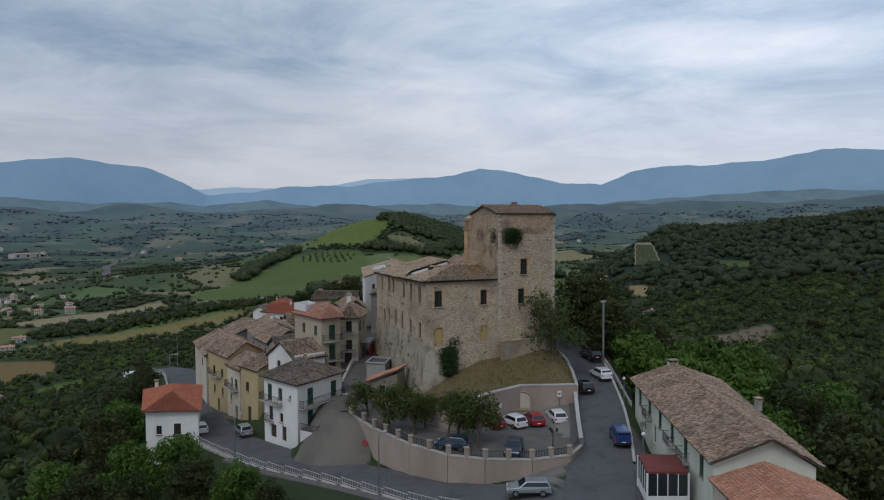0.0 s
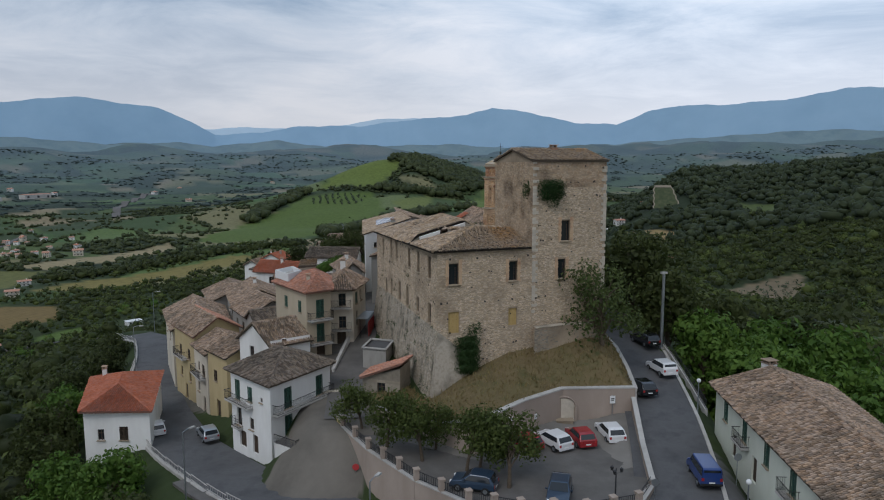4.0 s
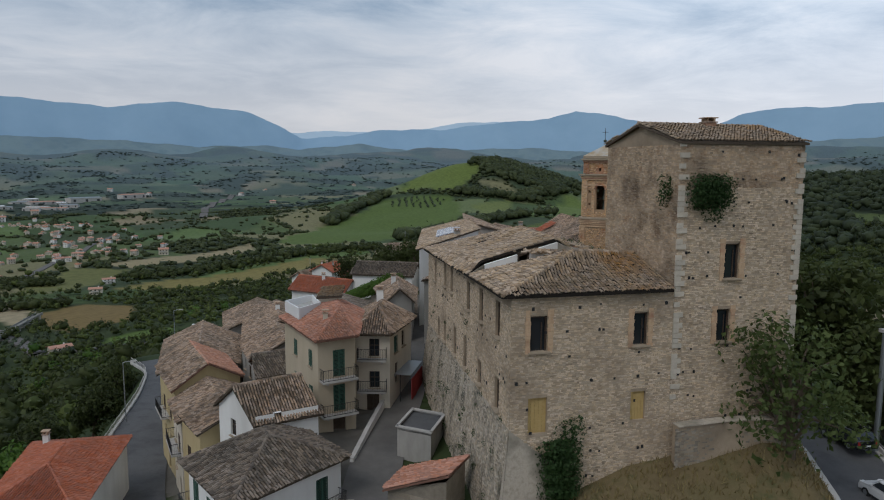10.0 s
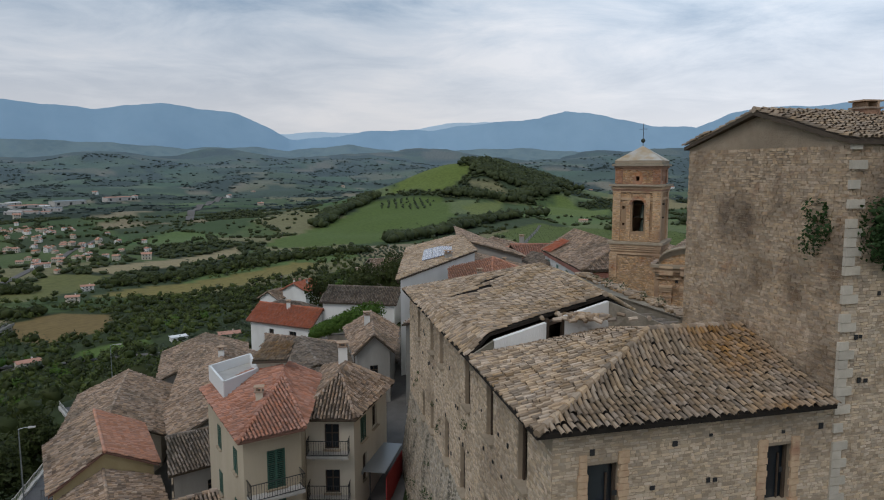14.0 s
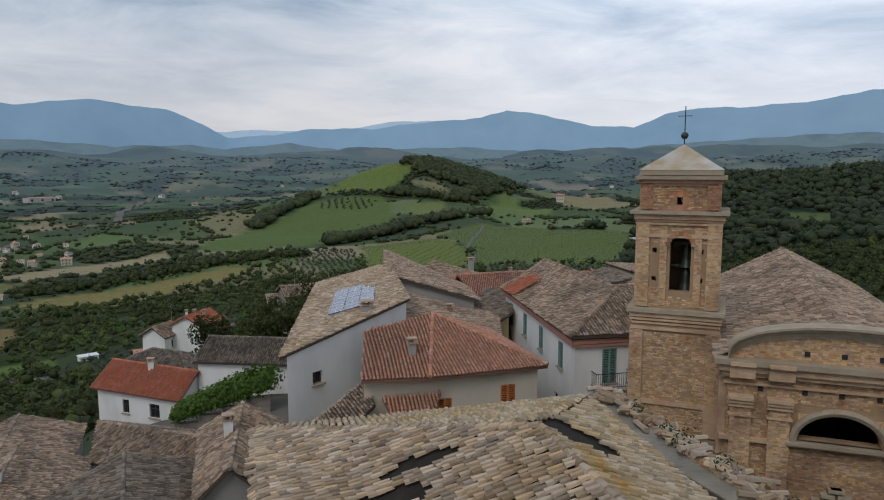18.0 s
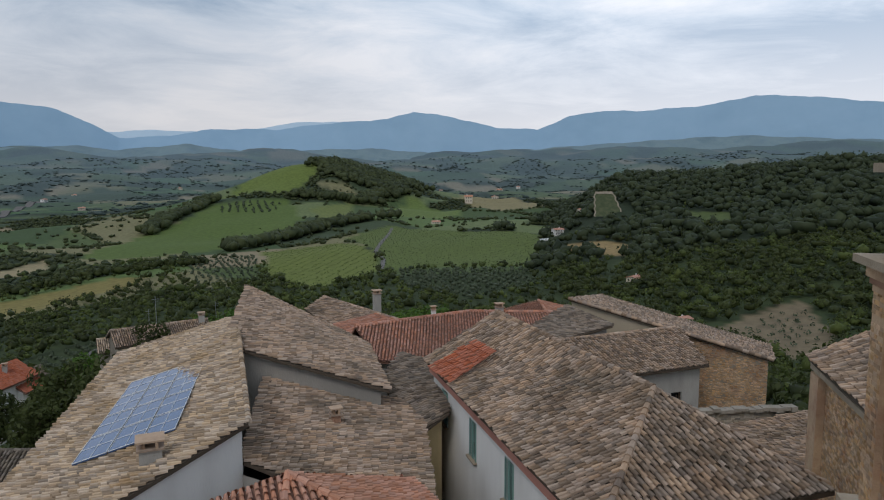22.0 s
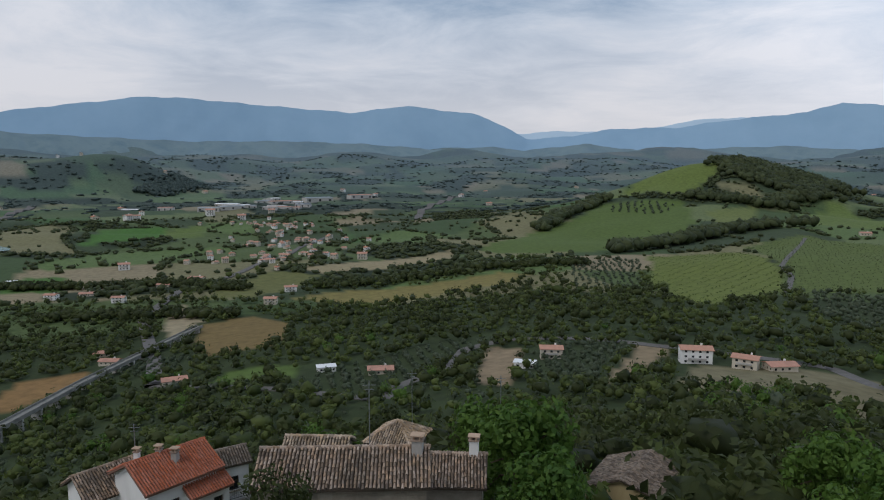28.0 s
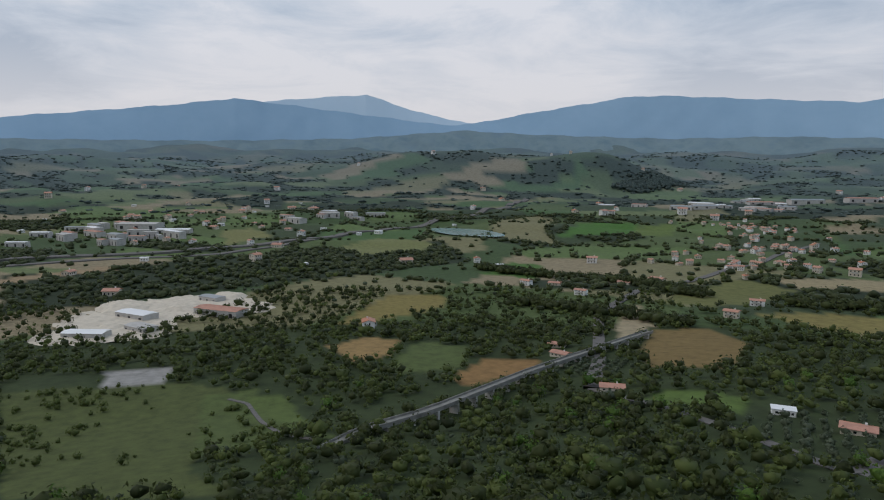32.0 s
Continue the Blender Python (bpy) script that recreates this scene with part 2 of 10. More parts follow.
TILE_PALE = surface("bleached_clay_tile", [(0.33, 0.245, 0.17), (0.43, 0.33, 0.235), (0.25, 0.175, 0.11)], 1.8, 0.95, 0.4, 0.05, 0.5, 0.42, (0.24, 0.155, 0.065), stain_scale=0.3)
TILE_DARK = surface("dark_clay_tile", [(0.15, 0.12, 0.095), (0.23, 0.185, 0.145)], 1.2, 0.95, 0.4, 0.05, 0.5, 0.46, (0.08, 0.075, 0.06))
TILE_RED = surface("red_clay_tile", [(0.41, 0.195, 0.13), (0.48, 0.25, 0.175)], 1.5, 0.9, 0.3, 0.05, 0.5, 0.24, (0.22, 0.13, 0.095))
TILE_ORANGE = surface("orange_clay_tile", [(0.42, 0.205, 0.135), (0.49, 0.26, 0.175)], 1.5, 0.9, 0.3, 0.05, 0.35, 0.2, (0.33, 0.19, 0.12))
TILE_NEW = surface("new_orange_red_tile", [(0.36, 0.115, 0.065), (0.43, 0.155, 0.09)], 1.5, 0.88, 0.3, 0.05, 0.4, 0.15, (0.24, 0.10, 0.065))
TILE_OCHRE = surface("ochre_lichened_tile", [(0.35, 0.27, 0.18), (0.44, 0.35, 0.24), (0.28, 0.20, 0.11)], 1.4, 0.95, 0.4, 0.05, 0.75, 0.3, (0.33, 0.20, 0.05), stain_scale=0.55)
TILE_LICHEN = surface("lichened_clay_tile", [(0.27, 0.20, 0.14), (0.34, 0.26, 0.18)], 1.2, 0.95, 0.4, 0.05, 0.85, 0.32, (0.34, 0.165, 0.04), stain_scale=0.17)
ROOF_EARTH = surface("earth_between_old_tiles", [(0.075, 0.058, 0.043), (0.11, 0.085, 0.064)], 0.8, 1.0, 0.5, 0.05, 0.4, 0, (0.05, 0.052, 0.03))
# clay channels with the shade between red tiles put into their colour
ROOF_CLAY = surface("soot_dark_clay_channels", [(0.18, 0.098, 0.07), (0.24, 0.135, 0.1)], 0.8, 1.0, 0.4, 0.05, 0.4, 0, (0.085, 0.06, 0.045))
PLASTER_WHITE = surface("white_plaster", [(0.73, 0.715, 0.685), (0.81, 0.80, 0.77)], 1.4, 0.9, 0.25, 0.06, 0.45, 0, (0.42, 0.40, 0.36), stretch=(1, 1, 0.35))
PLASTER_BEIGE = surface("beige_plaster", [(0.44, 0.37, 0.27), (0.50, 0.43, 0.32)], 1.4, 0.9, 0.25, 0.06, 0.4, 0, (0.31, 0.26, 0.19), stretch=(1, 1, 0.4))
PLASTER_CREAM = surface("cream_plaster", [(0.56, 0.50, 0.40), (0.63, 0.57, 0.47)], 1.2, 0.9, 0.25, 0.06, 0.4, 0, (0.38, 0.34, 0.28), stretch=(1, 1, 0.4))
PLASTER_YELLOW = surface("yellow_plaster", [(0.44, 0.345, 0.18), (0.52, 0.42, 0.24)], 1.2, 0.9, 0.25, 0.06, 0.45, 0, (0.36, 0.28, 0.15), stretch=(1, 1, 0.4))
PLASTER_GREEN = surface("pale_green_plaster", [(0.62, 0.645, 0.54), (0.69, 0.71, 0.61)], 1.2, 0.9, 0.25, 0.06, 0.3, 0, (0.42, 0.43, 0.36), stretch=(1, 1, 0.4))
PLASTER_GREY = surface("grey_cement_render", [(0.30, 0.285, 0.26), (0.40, 0.38, 0.345)], 1.0, 0.92, 0.35, 0.06, 0.5, 0, (0.17, 0.16, 0.145), stretch=(1, 1, 0.4))
WALL_PINK = surface("pinkish_retaining_render", [(0.34, 0.275, 0.225), (0.41, 0.335, 0.28)], 1.6, 0.92, 0.3, 0.06, 0.5, 0, (0.22, 0.18, 0.15), stretch=(1, 1, 0.4))
CONCRETE = surface("pale_concrete", [(0.42, 0.40, 0.37), (0.52, 0.50, 0.47)], 0.8, 0.9, 0.3, 0.05, 0.4)
ASPHALT = surface("worn_asphalt", [(0.078, 0.078, 0.082), (0.115, 0.115, 0.118), (0.092, 0.092, 0.095)], 2.2, 0.92, 0.25, 0.02, 0.4, 0, (0.052, 0.052, 0.055))
PAVING = surface("pale_paving", [(0.115, 0.108, 0.10), (0.16, 0.15, 0.14)], 1.5, 0.9, 0.25, 0.05, 0.35)
GROUND = surface("field_ground", [(0.72, 0.72, 0.72), (1.0, 1.0, 1.0), (1.22, 1.22, 1.22)], 6.0, 1.0, 0.8, 0.8, 0.0, attr="soil")
DRYGRASS = surface("dry_grass_slope", [(0.115, 0.085, 0.042), (0.16, 0.122, 0.062), (0.075, 0.078, 0.03)], 1.6, 1.0, 0.9, 0.12, 0.4, 0, (0.08, 0.09, 0.035))
WOOD_DARK = surface("dark_wood", [(0.055, 0.04, 0.03), (0.09, 0.065, 0.045)], 0.3, 0.7, 0.2, 0.03, 0.2)
WOOD_YELLOW = surface("raw_chipboard", [(0.46, 0.32, 0.12), (0.54, 0.39, 0.17)], 0.3, 0.85, 0.2, 0.03, 0.3)
SHUTTER_GREEN = surface("green_shutter_paint", [(0.045, 0.10, 0.075), (0.06, 0.125, 0.095)], 0.4, 0.6, 0.1, 0.03, 0.2)
SHUTTER_PALE = surface("faded_green_paint", [(0.16, 0.27, 0.24), (0.20, 0.32, 0.285)], 0.4, 0.7, 0.1, 0.03, 0.2)
SHUTTER_ORANGE = surface("orange_shutter_paint", [(0.50, 0.17, 0.05), (0.56, 0.21, 0.07)], 0.4, 0.6, 0.1, 0.03, 0.2)
IRON = shiny("dark_iron", (0.05, 0.05, 0.052), 0.55, 0.6)
STEEL = shiny("galvanised_steel", (0.33, 0.35, 0.36), 0.45, 0.8)
GLASS = shiny("window_glass", (0.02, 0.025, 0.03), 0.06)
GLASS.node_tree.nodes["Principled BSDF"].inputs["Specular IOR Level"].default_value = 0.6
SOLAR = shiny("solar_cells", (0.07, 0.12, 0.24), 0.18, 0.1, 0.5)
WHITE_PAINT = shiny("white_paint", (0.75, 0.75, 0.74), 0.5)
# tyre rubber, also the black that stands for shade in putlog holes
RUBBER_AND_SHADE_BLACK = shiny("black_rubber", (0.02, 0.02, 0.02), 0.8)
BRONZE = shiny("aged_bronze", (0.06, 0.07, 0.055), 0.5, 0.8)
BARK = surface("bark", [(0.085, 0.065, 0.045), (0.14, 0.11, 0.08)], 0.2, 0.95, 0.6, 0.03, 0.3)
LEAF_WOOD = leafy("woodland_leaves", (0.024, 0.033, 0.011), (0.074, 0.092, 0.027))
LEAF_BRIGHT = leafy("bright_leaves", (0.045, 0.10, 0.016), (0.12, 0.20, 0.035))
LEAF_MID = leafy("tree_leaves", (0.045, 0.066, 0.017), (0.124, 0.154, 0.040))
LEAF_AIRY = leafy("airy_tree_leaves", (0.045, 0.072, 0.020), (0.115, 0.145, 0.045))
LEAF_HILL = leafy("hill_wood_leaves", (0.027, 0.040, 0.021), (0.070, 0.090, 0.041))
LEAF_OLIVE = leafy("olive_leaves", (0.055, 0.075, 0.042), (0.115, 0.14, 0.085))
LEAF_VALLEY = leafy("valley_leaves", (0.038, 0.052, 0.023), (0.092, 0.112, 0.044))
# leaf green with aerial haze mixed into the colour, for distant woods
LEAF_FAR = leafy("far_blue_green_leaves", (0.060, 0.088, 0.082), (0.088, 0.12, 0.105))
IVY = leafy("ivy_leaves", (0.018, 0.042, 0.012), (0.05, 0.092, 0.028), 0.2)
# aerial haze is put into the mountains' base colours, palest on the far range
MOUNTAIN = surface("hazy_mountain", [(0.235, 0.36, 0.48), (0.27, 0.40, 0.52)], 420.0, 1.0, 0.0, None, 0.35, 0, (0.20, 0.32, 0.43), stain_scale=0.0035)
# the foothills' blue-green also carries the haze of distance in the colour
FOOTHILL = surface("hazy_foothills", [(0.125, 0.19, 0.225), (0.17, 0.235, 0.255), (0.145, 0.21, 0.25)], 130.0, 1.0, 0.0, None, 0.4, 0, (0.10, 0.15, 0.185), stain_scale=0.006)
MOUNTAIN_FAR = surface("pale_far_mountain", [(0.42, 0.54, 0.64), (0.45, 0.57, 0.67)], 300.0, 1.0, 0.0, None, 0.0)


# ---- building tools ----
SPOT = {}


class Build:
    """Collects corners and faces of one mesh, in world metres."""

    def __init__(self):
        self.v, self.f = [], []

    def poly(self, pts):
        k = len(self.v)
        self.v += [tuple(p) for p in pts]
        self.f.append(tuple(range(k, k + len(pts))))
        return self

    def solid(self, foot, z0, z1):
        """An upright prism on a footprint; z1 may be one height or one for each corner."""
        n = len(foot)
        tops = z1 if isinstance(z1, (list, tuple)) else [z1] * n
        bots = z0 if isinstance(z0, (list, tuple)) else [z0] * n
        k = len(self.v)
        self.v += [(x, y, b) for (x, y), b in zip(foot, bots)] + [(x, y, t) for (x, y), t in zip(foot, tops)]
        self.f += [(k + i, k + (i + 1) % n, k + n + (i + 1) % n, k + n + i) for i in range(n)]
        self.f += [tuple(range(k + n, k + 2 * n)), tuple(range(k + n - 1, k - 1, -1))]
        return self

    def box(self, c, size, turn=0.0, tilt=0.0):
        """A box by centre and size, turned about z and tilted about its own x, in degrees."""
        r = Euler((radians(tilt), 0, radians(turn))).to_matrix()
        k = len(self.v)
        for sx, sy, sz in ((-1, -1, -1), (1, -1, -1), (1, 1, -1), (-1, 1, -1), (-1, -1, 1), (1, -1, 1), (1, 1, 1), (-1, 1, 1)):
            p = r @ Vector((sx * size[0] / 2, sy * size[1] / 2, sz * size[2] / 2))
            self.v.append((c[0] + p.x, c[1] + p.y, c[2] + p.z))
        self.f += [tuple(k + j for j in q) for q in ((0, 3, 2, 1), (4, 5, 6, 7), (0, 1, 5, 4), (1, 2, 6, 5), (2, 3, 7, 6), (3, 0, 4, 7))]
        return self

    def tube(self, path, radii, sides=8):
        path = [Vector(p) for p in path]
        radii = radii if isinstance(radii, (list, tuple)) else [radii] * len(path)
        k = len(self.v)
        for i, p in enumerate(path):
            d = (path[min(i + 1, len(path) - 1)] - path[max(i - 1, 0)]).normalized()
            a = d.cross(Vector((0, 0, 1)))
            a = a.normalized() if a.length > 1e-3 else Vector((1, 0, 0))
            b = d.cross(a)
            for s in range(sides):
                w = 2 * math.pi * s / sides
                self.v.append(tuple(p + (a * math.cos(w) + b * math.sin(w)) * radii[i]))
        for i in range(len(path) - 1):
            for s in range(sides):
                t = (s + 1) % sides
                self.f.append((k + i * sides + s, k + i * sides + t, k + (i + 1) * sides + t, k + (i + 1) * sides + s))
        self.f += [tuple(range(k + sides - 1, k - 1, -1)), tuple(range(k + (len(path) - 1) * sides, k + len(path) * sides))]
        return self

    def arrays(self, v, f):
        k = len(self.v)
        self.v += list(map(tuple, np.asarray(v).tolist()))
        self.f += [tuple(q) for q in (np.asarray(f) + k).tolist()]
        return self


def thing(name, at, label, category, group="", kind=""):
    ob = new(name)
    ob.location = at
    ob.empty_display_size = 0.2
    SPOT[ob] = Vector(at)
    return tagged(ob, label, category, group, kind)


def part(name, build, material, parent=None, label="", smooth=False, kind=""):
    """Links what was built as one mesh under a thing or a part (or, with no parent, on its own)."""
    base = SPOT.get(parent, Vector((0, 0, 0)))
    me = bpy.data.meshes.new(name)
    v = np.array(build.v, float) - np.array(base)
    me.from_pydata(v.tolist(), [], build.f)
    me.materials.append(material)
    if smooth:
        me.polygons.foreach_set("use_smooth", [True] * len(me.polygons))
    me.update()
    ob = new(name, me)
    ob.parent = parent
    SPOT[ob] = base
    return tagged(ob, label, kind=kind)


def area_mesh(name, v, f, material, at=(0, 0, 0), smooth=False):
    me = bpy.data.meshes.new(name)
    me.from_pydata((np.asarray(v, float) - np.array(at)).tolist(), [], np.asarray(f).tolist())
    me.materials.append(material)
    if smooth:
        me.polygons.foreach_set("use_smooth", [True] * len(me.polygons))
    ob = new(name, me)
    ob.location = at
    SPOT[ob] = Vector(at)
    return ob


rng = np.random.default_rng(7)


# where the castle's tiles have fallen in: centre and reach along x and y
ROOF_HOLES = [(2.6, 74.2, 1.3, 0.9), (-2.3, 72.6, 1.4, 0.5), (-1.3, 73.9, 0.9, 0.35)]


def clay_tiles(build, quad, pitch=0.215, length=0.42, ragged=0.05, lift=0.035):
    """Rows of half-round clay tiles over a flat roof slope: quad starts with the two ends of the eave."""
    p = [np.array(q, float) for q in quad]
    u = p[1] - p[0]
    n = np.cross(u, p[-1] - p[0])
    n /= np.linalg.norm(n)
    if n[2] < 0:
        n = -n
    u /= np.linalg.norm(u)
    w = np.cross(n, u)
    if w[2] < 0:
        w = -w
    flat = np.array([((q - p[0]) @ u, (q - p[0]) @ w) for q in p])
    lo, hi = flat[:, 0].min(), flat[:, 0].max()
    cols = np.arange(lo + pitch / 2, hi, pitch)
    starts, ends = [], []
    for c in cols:
        ys = []
        for i in range(len(flat)):
            a, b = flat[i], flat[(i + 1) % len(flat)]
            if (a[0] - c) * (b[0] - c) < 0:
                ys.append(a[1] + (b[1] - a[1]) * (c - a[0]) / (b[0] - a[0]))
        starts.append(min(ys) if len(ys) > 1 else 0), ends.append(max(ys) if len(ys) > 1 else 0)
    cu, cw = [], []
    for c, s, e in zip(cols, starts, ends):
        k = max(0, int(round((e - s) / (length * 0.7))))
        if k:
            cu += [c] * k
            cw += list(s - 0.06 + (np.arange(k)) * (e - s) / k + rng.uniform(-ragged, ragged, k) * 0.9)
    m = len(cu)
    if not m:
        return build
    cu, cw = np.array(cu) + rng.normal(0, ragged * 0.14, m), np.array(cw)
    spot = p[0][:2] + cu[:, None] * u[:2] + (cw + length / 2)[:, None] * w[:2]
    whole = np.ones(m, bool)
    for hx, hy, ha, hb in ROOF_HOLES:
        whole &= ((spot[:, 0] - hx) / ha) ** 2 + ((spot[:, 1] - hy) / hb) ** 2 > 1 + 0.35 * np.sin(7 * spot[:, 0]) * np.cos(5 * spot[:, 1])
    cu, cw = cu[whole], cw[whole]
    m = len(cu)
    if not m:
        return build
    ang = np.linspace(-0.5, 0.5, 5) * math.pi
    skew = rng.normal(0, 0.022, m)
    up = rng.uniform(0, lift, m)
    r0, r1 = pitch * 0.375, pitch * 0.285
    dev = np.array([(q - p[0]) @ n for q in p])

    def rise(a, b):
        """Height over the flat plane, where the corners do not lie in it."""
        best, out = np.full(a.shape, -1e9), np.zeros(a.shape)
        for k in range(1, len(flat) - 1):
            x0, x1, x2 = flat[0], flat[k], flat[k + 1]
            det = (x1[0] - x0[0]) * (x2[1] - x0[1]) - (x2[0] - x0[0]) * (x1[1] - x0[1])
            if abs(det) < 1e-6:
                continue
            s_ = ((a - x0[0]) * (x2[1] - x0[1]) - (b - x0[1]) * (x2[0] - x0[0])) / det
            t_ = ((x1[0] - x0[0]) * (b - x0[1]) - (x1[1] - x0[1]) * (a - x0[0])) / det
            fit = np.minimum(np.minimum(s_, t_), 1 - s_ - t_)
            m_ = fit > best
            best, out = np.where(m_, fit, best), np.where(m_, dev[0] * (1 - s_ - t_) + dev[k] * s_ + dev[k + 1] * t_, out)
        return out

    verts = []
    for r, along, h in ((r0, 0.0, 0.05), (r1, length, 0.005)):
        du = np.sin(ang)[None, :] * r + (along * skew)[:, None]
        dh = np.cos(ang)[None, :] * r * 1.25 + h + 0.03 + up[:, None] * (1.0 if along == 0 else 0.55) + rise(cu, cw + along)[:, None]
        verts.append(p[0] + (cu[:, None] + du)[..., None] * u + (cw[:, None] + along)[..., None] * w + dh[..., None] * n)
    v = np.concatenate(verts, 1).reshape(-1, 3)
    base = (np.arange(m) * 10)[:, None, None]
    q = np.array([(i, i + 1, i + 6, i + 5) for i in range(4)])
    f = (base + q[None]).reshape(-1, 4)
    if w @ np.cross(u, n) > 0:
        f = f[:, ::-1]
    return build.arrays(v, f)


def ridge_tiles(build, a, b, r=0.13):
    a, b = Vector(a), Vector(b)
    k = max(1, int((b - a).length / 0.38))
    for i in range(k):
        p, q = a.lerp(b, i / k), a.lerp(b, (i + 1.12) / k)
        build.tube([p + Vector((0, 0, 0.06)), q + Vector((0, 0, 0.03))], [r, r * 0.82], 8)
    return build


def roof_on(parent, slopes, material, ridges=(), under=None, pitch=0.215, ragged=0.05, thick=0.14, materials=None):
    """A roof part: boards under it, and its tiles as one mesh beneath."""
    b = Build()
    for s in slopes:
        top = [Vector(q) for q in s]
        k = len(b.v)
        b.v += [tuple(q) for q in top] + [(q.x, q.y, q.z - thick) for q in top]
        n = len(top)
        b.f += [(k, k + i, k + i + 1) for i in range(1, n - 1)] + [(k + n, k + n + i + 1, k + n + i) for i in range(1, n - 1)]
        b.f += [(k + i, k + n + i, k + n + (i + 1) % n, k + (i + 1) % n) for i in range(n)]
    roof = part("roof", b, under or (ROOF_CLAY if material in (TILE_RED, TILE_ORANGE, TILE_NEW) else ROOF_EARTH), parent)
    groups = {}
    for i, s in enumerate(slopes):
        groups.setdefault((materials or {}).get(i, material), []).append(s)
    for mat, some in groups.items():
        t = Build()
        for s in some:
            clay_tiles(t, s, pitch, ragged=ragged)
        if mat is material:
            for a, c in ridges:
                ridge_tiles(t, a, c)
        part("roof_tiles", t, mat, roof, kind="stuff")
    return roof


def gable_roof(foot, ze, zr, over=0.35, along=0):
    """Two slopes on a four-cornered footprint; the ridge runs with the side 'along'. Returns slopes, ridges, gables."""
    c = Vector((sum(p[0] for p in foot) / 4, sum(p[1] for p in foot) / 4))
    a, b, d, e = [Vector(foot[(i + along) % 4]) for i in range(4)]
    g = (b - a).normalized() * over
    s1, s2 = (d - b).normalized() * over, (e - a).normalized() * over
    m1, m2 = (a + e) / 2, (b + d) / 2
    dz = (zr - ze) / ((e - a).length / 2) * over
    v = lambda p, z: (p.x, p.y, z)
    r1, r2 = v(m1 - g, zr), v(m2 + g, zr)
    slopes = [[v(a - g - s2, ze - dz), v(b + g - s1, ze - dz), r2, r1], [v(d + g + s1, ze - dz), v(e - g + s2, ze - dz), r1, r2]]
    gables = [[v(a, ze), v(e, ze), v(m1, zr - 0.1)], [v(b, ze), v(d, ze), v(m2, zr - 0.1)]]
    return slopes, [(r1, r2)], gables


def hip_roof(foot, ze, zr, over=0.4, inset=0.5, along=0):
    """Four slopes; inset is how far the ridge ends stand in from the short sides, as a share of half the width."""
    a, b, d, e = [Vector(foot[(i + along) % 4]) for i in range(4)]
    c = (a + b + d + e) / 4
    grow = lambda p: p + (p - c).normalized() * over * 1.3
    a, b, d, e = grow(a), grow(b), grow(d), grow(e)
    m1, m2 = (a + e) / 2, (b + d) / 2
    r1, r2 = m1.lerp(m2, inset), m2.lerp(m1, inset)
    v = lambda p, z: (p.x, p.y, z)
    z0 = ze - 0.1
    R1, R2 = v(r1, zr), v(r2, zr)
    slopes = [[v(a, z0), v(b, z0), R2, R1], [v(d, z0), v(e, z0), R1, R2], [v(e, z0), v(a, z0), R1], [v(b, z0), v(d, z0), R2]]
    ridges = [(R1, R2), (v(a, z0), R1), (v(e, z0), R1), (v(b, z0), R2), (v(d, z0), R2)]
    return slopes, ridges, []


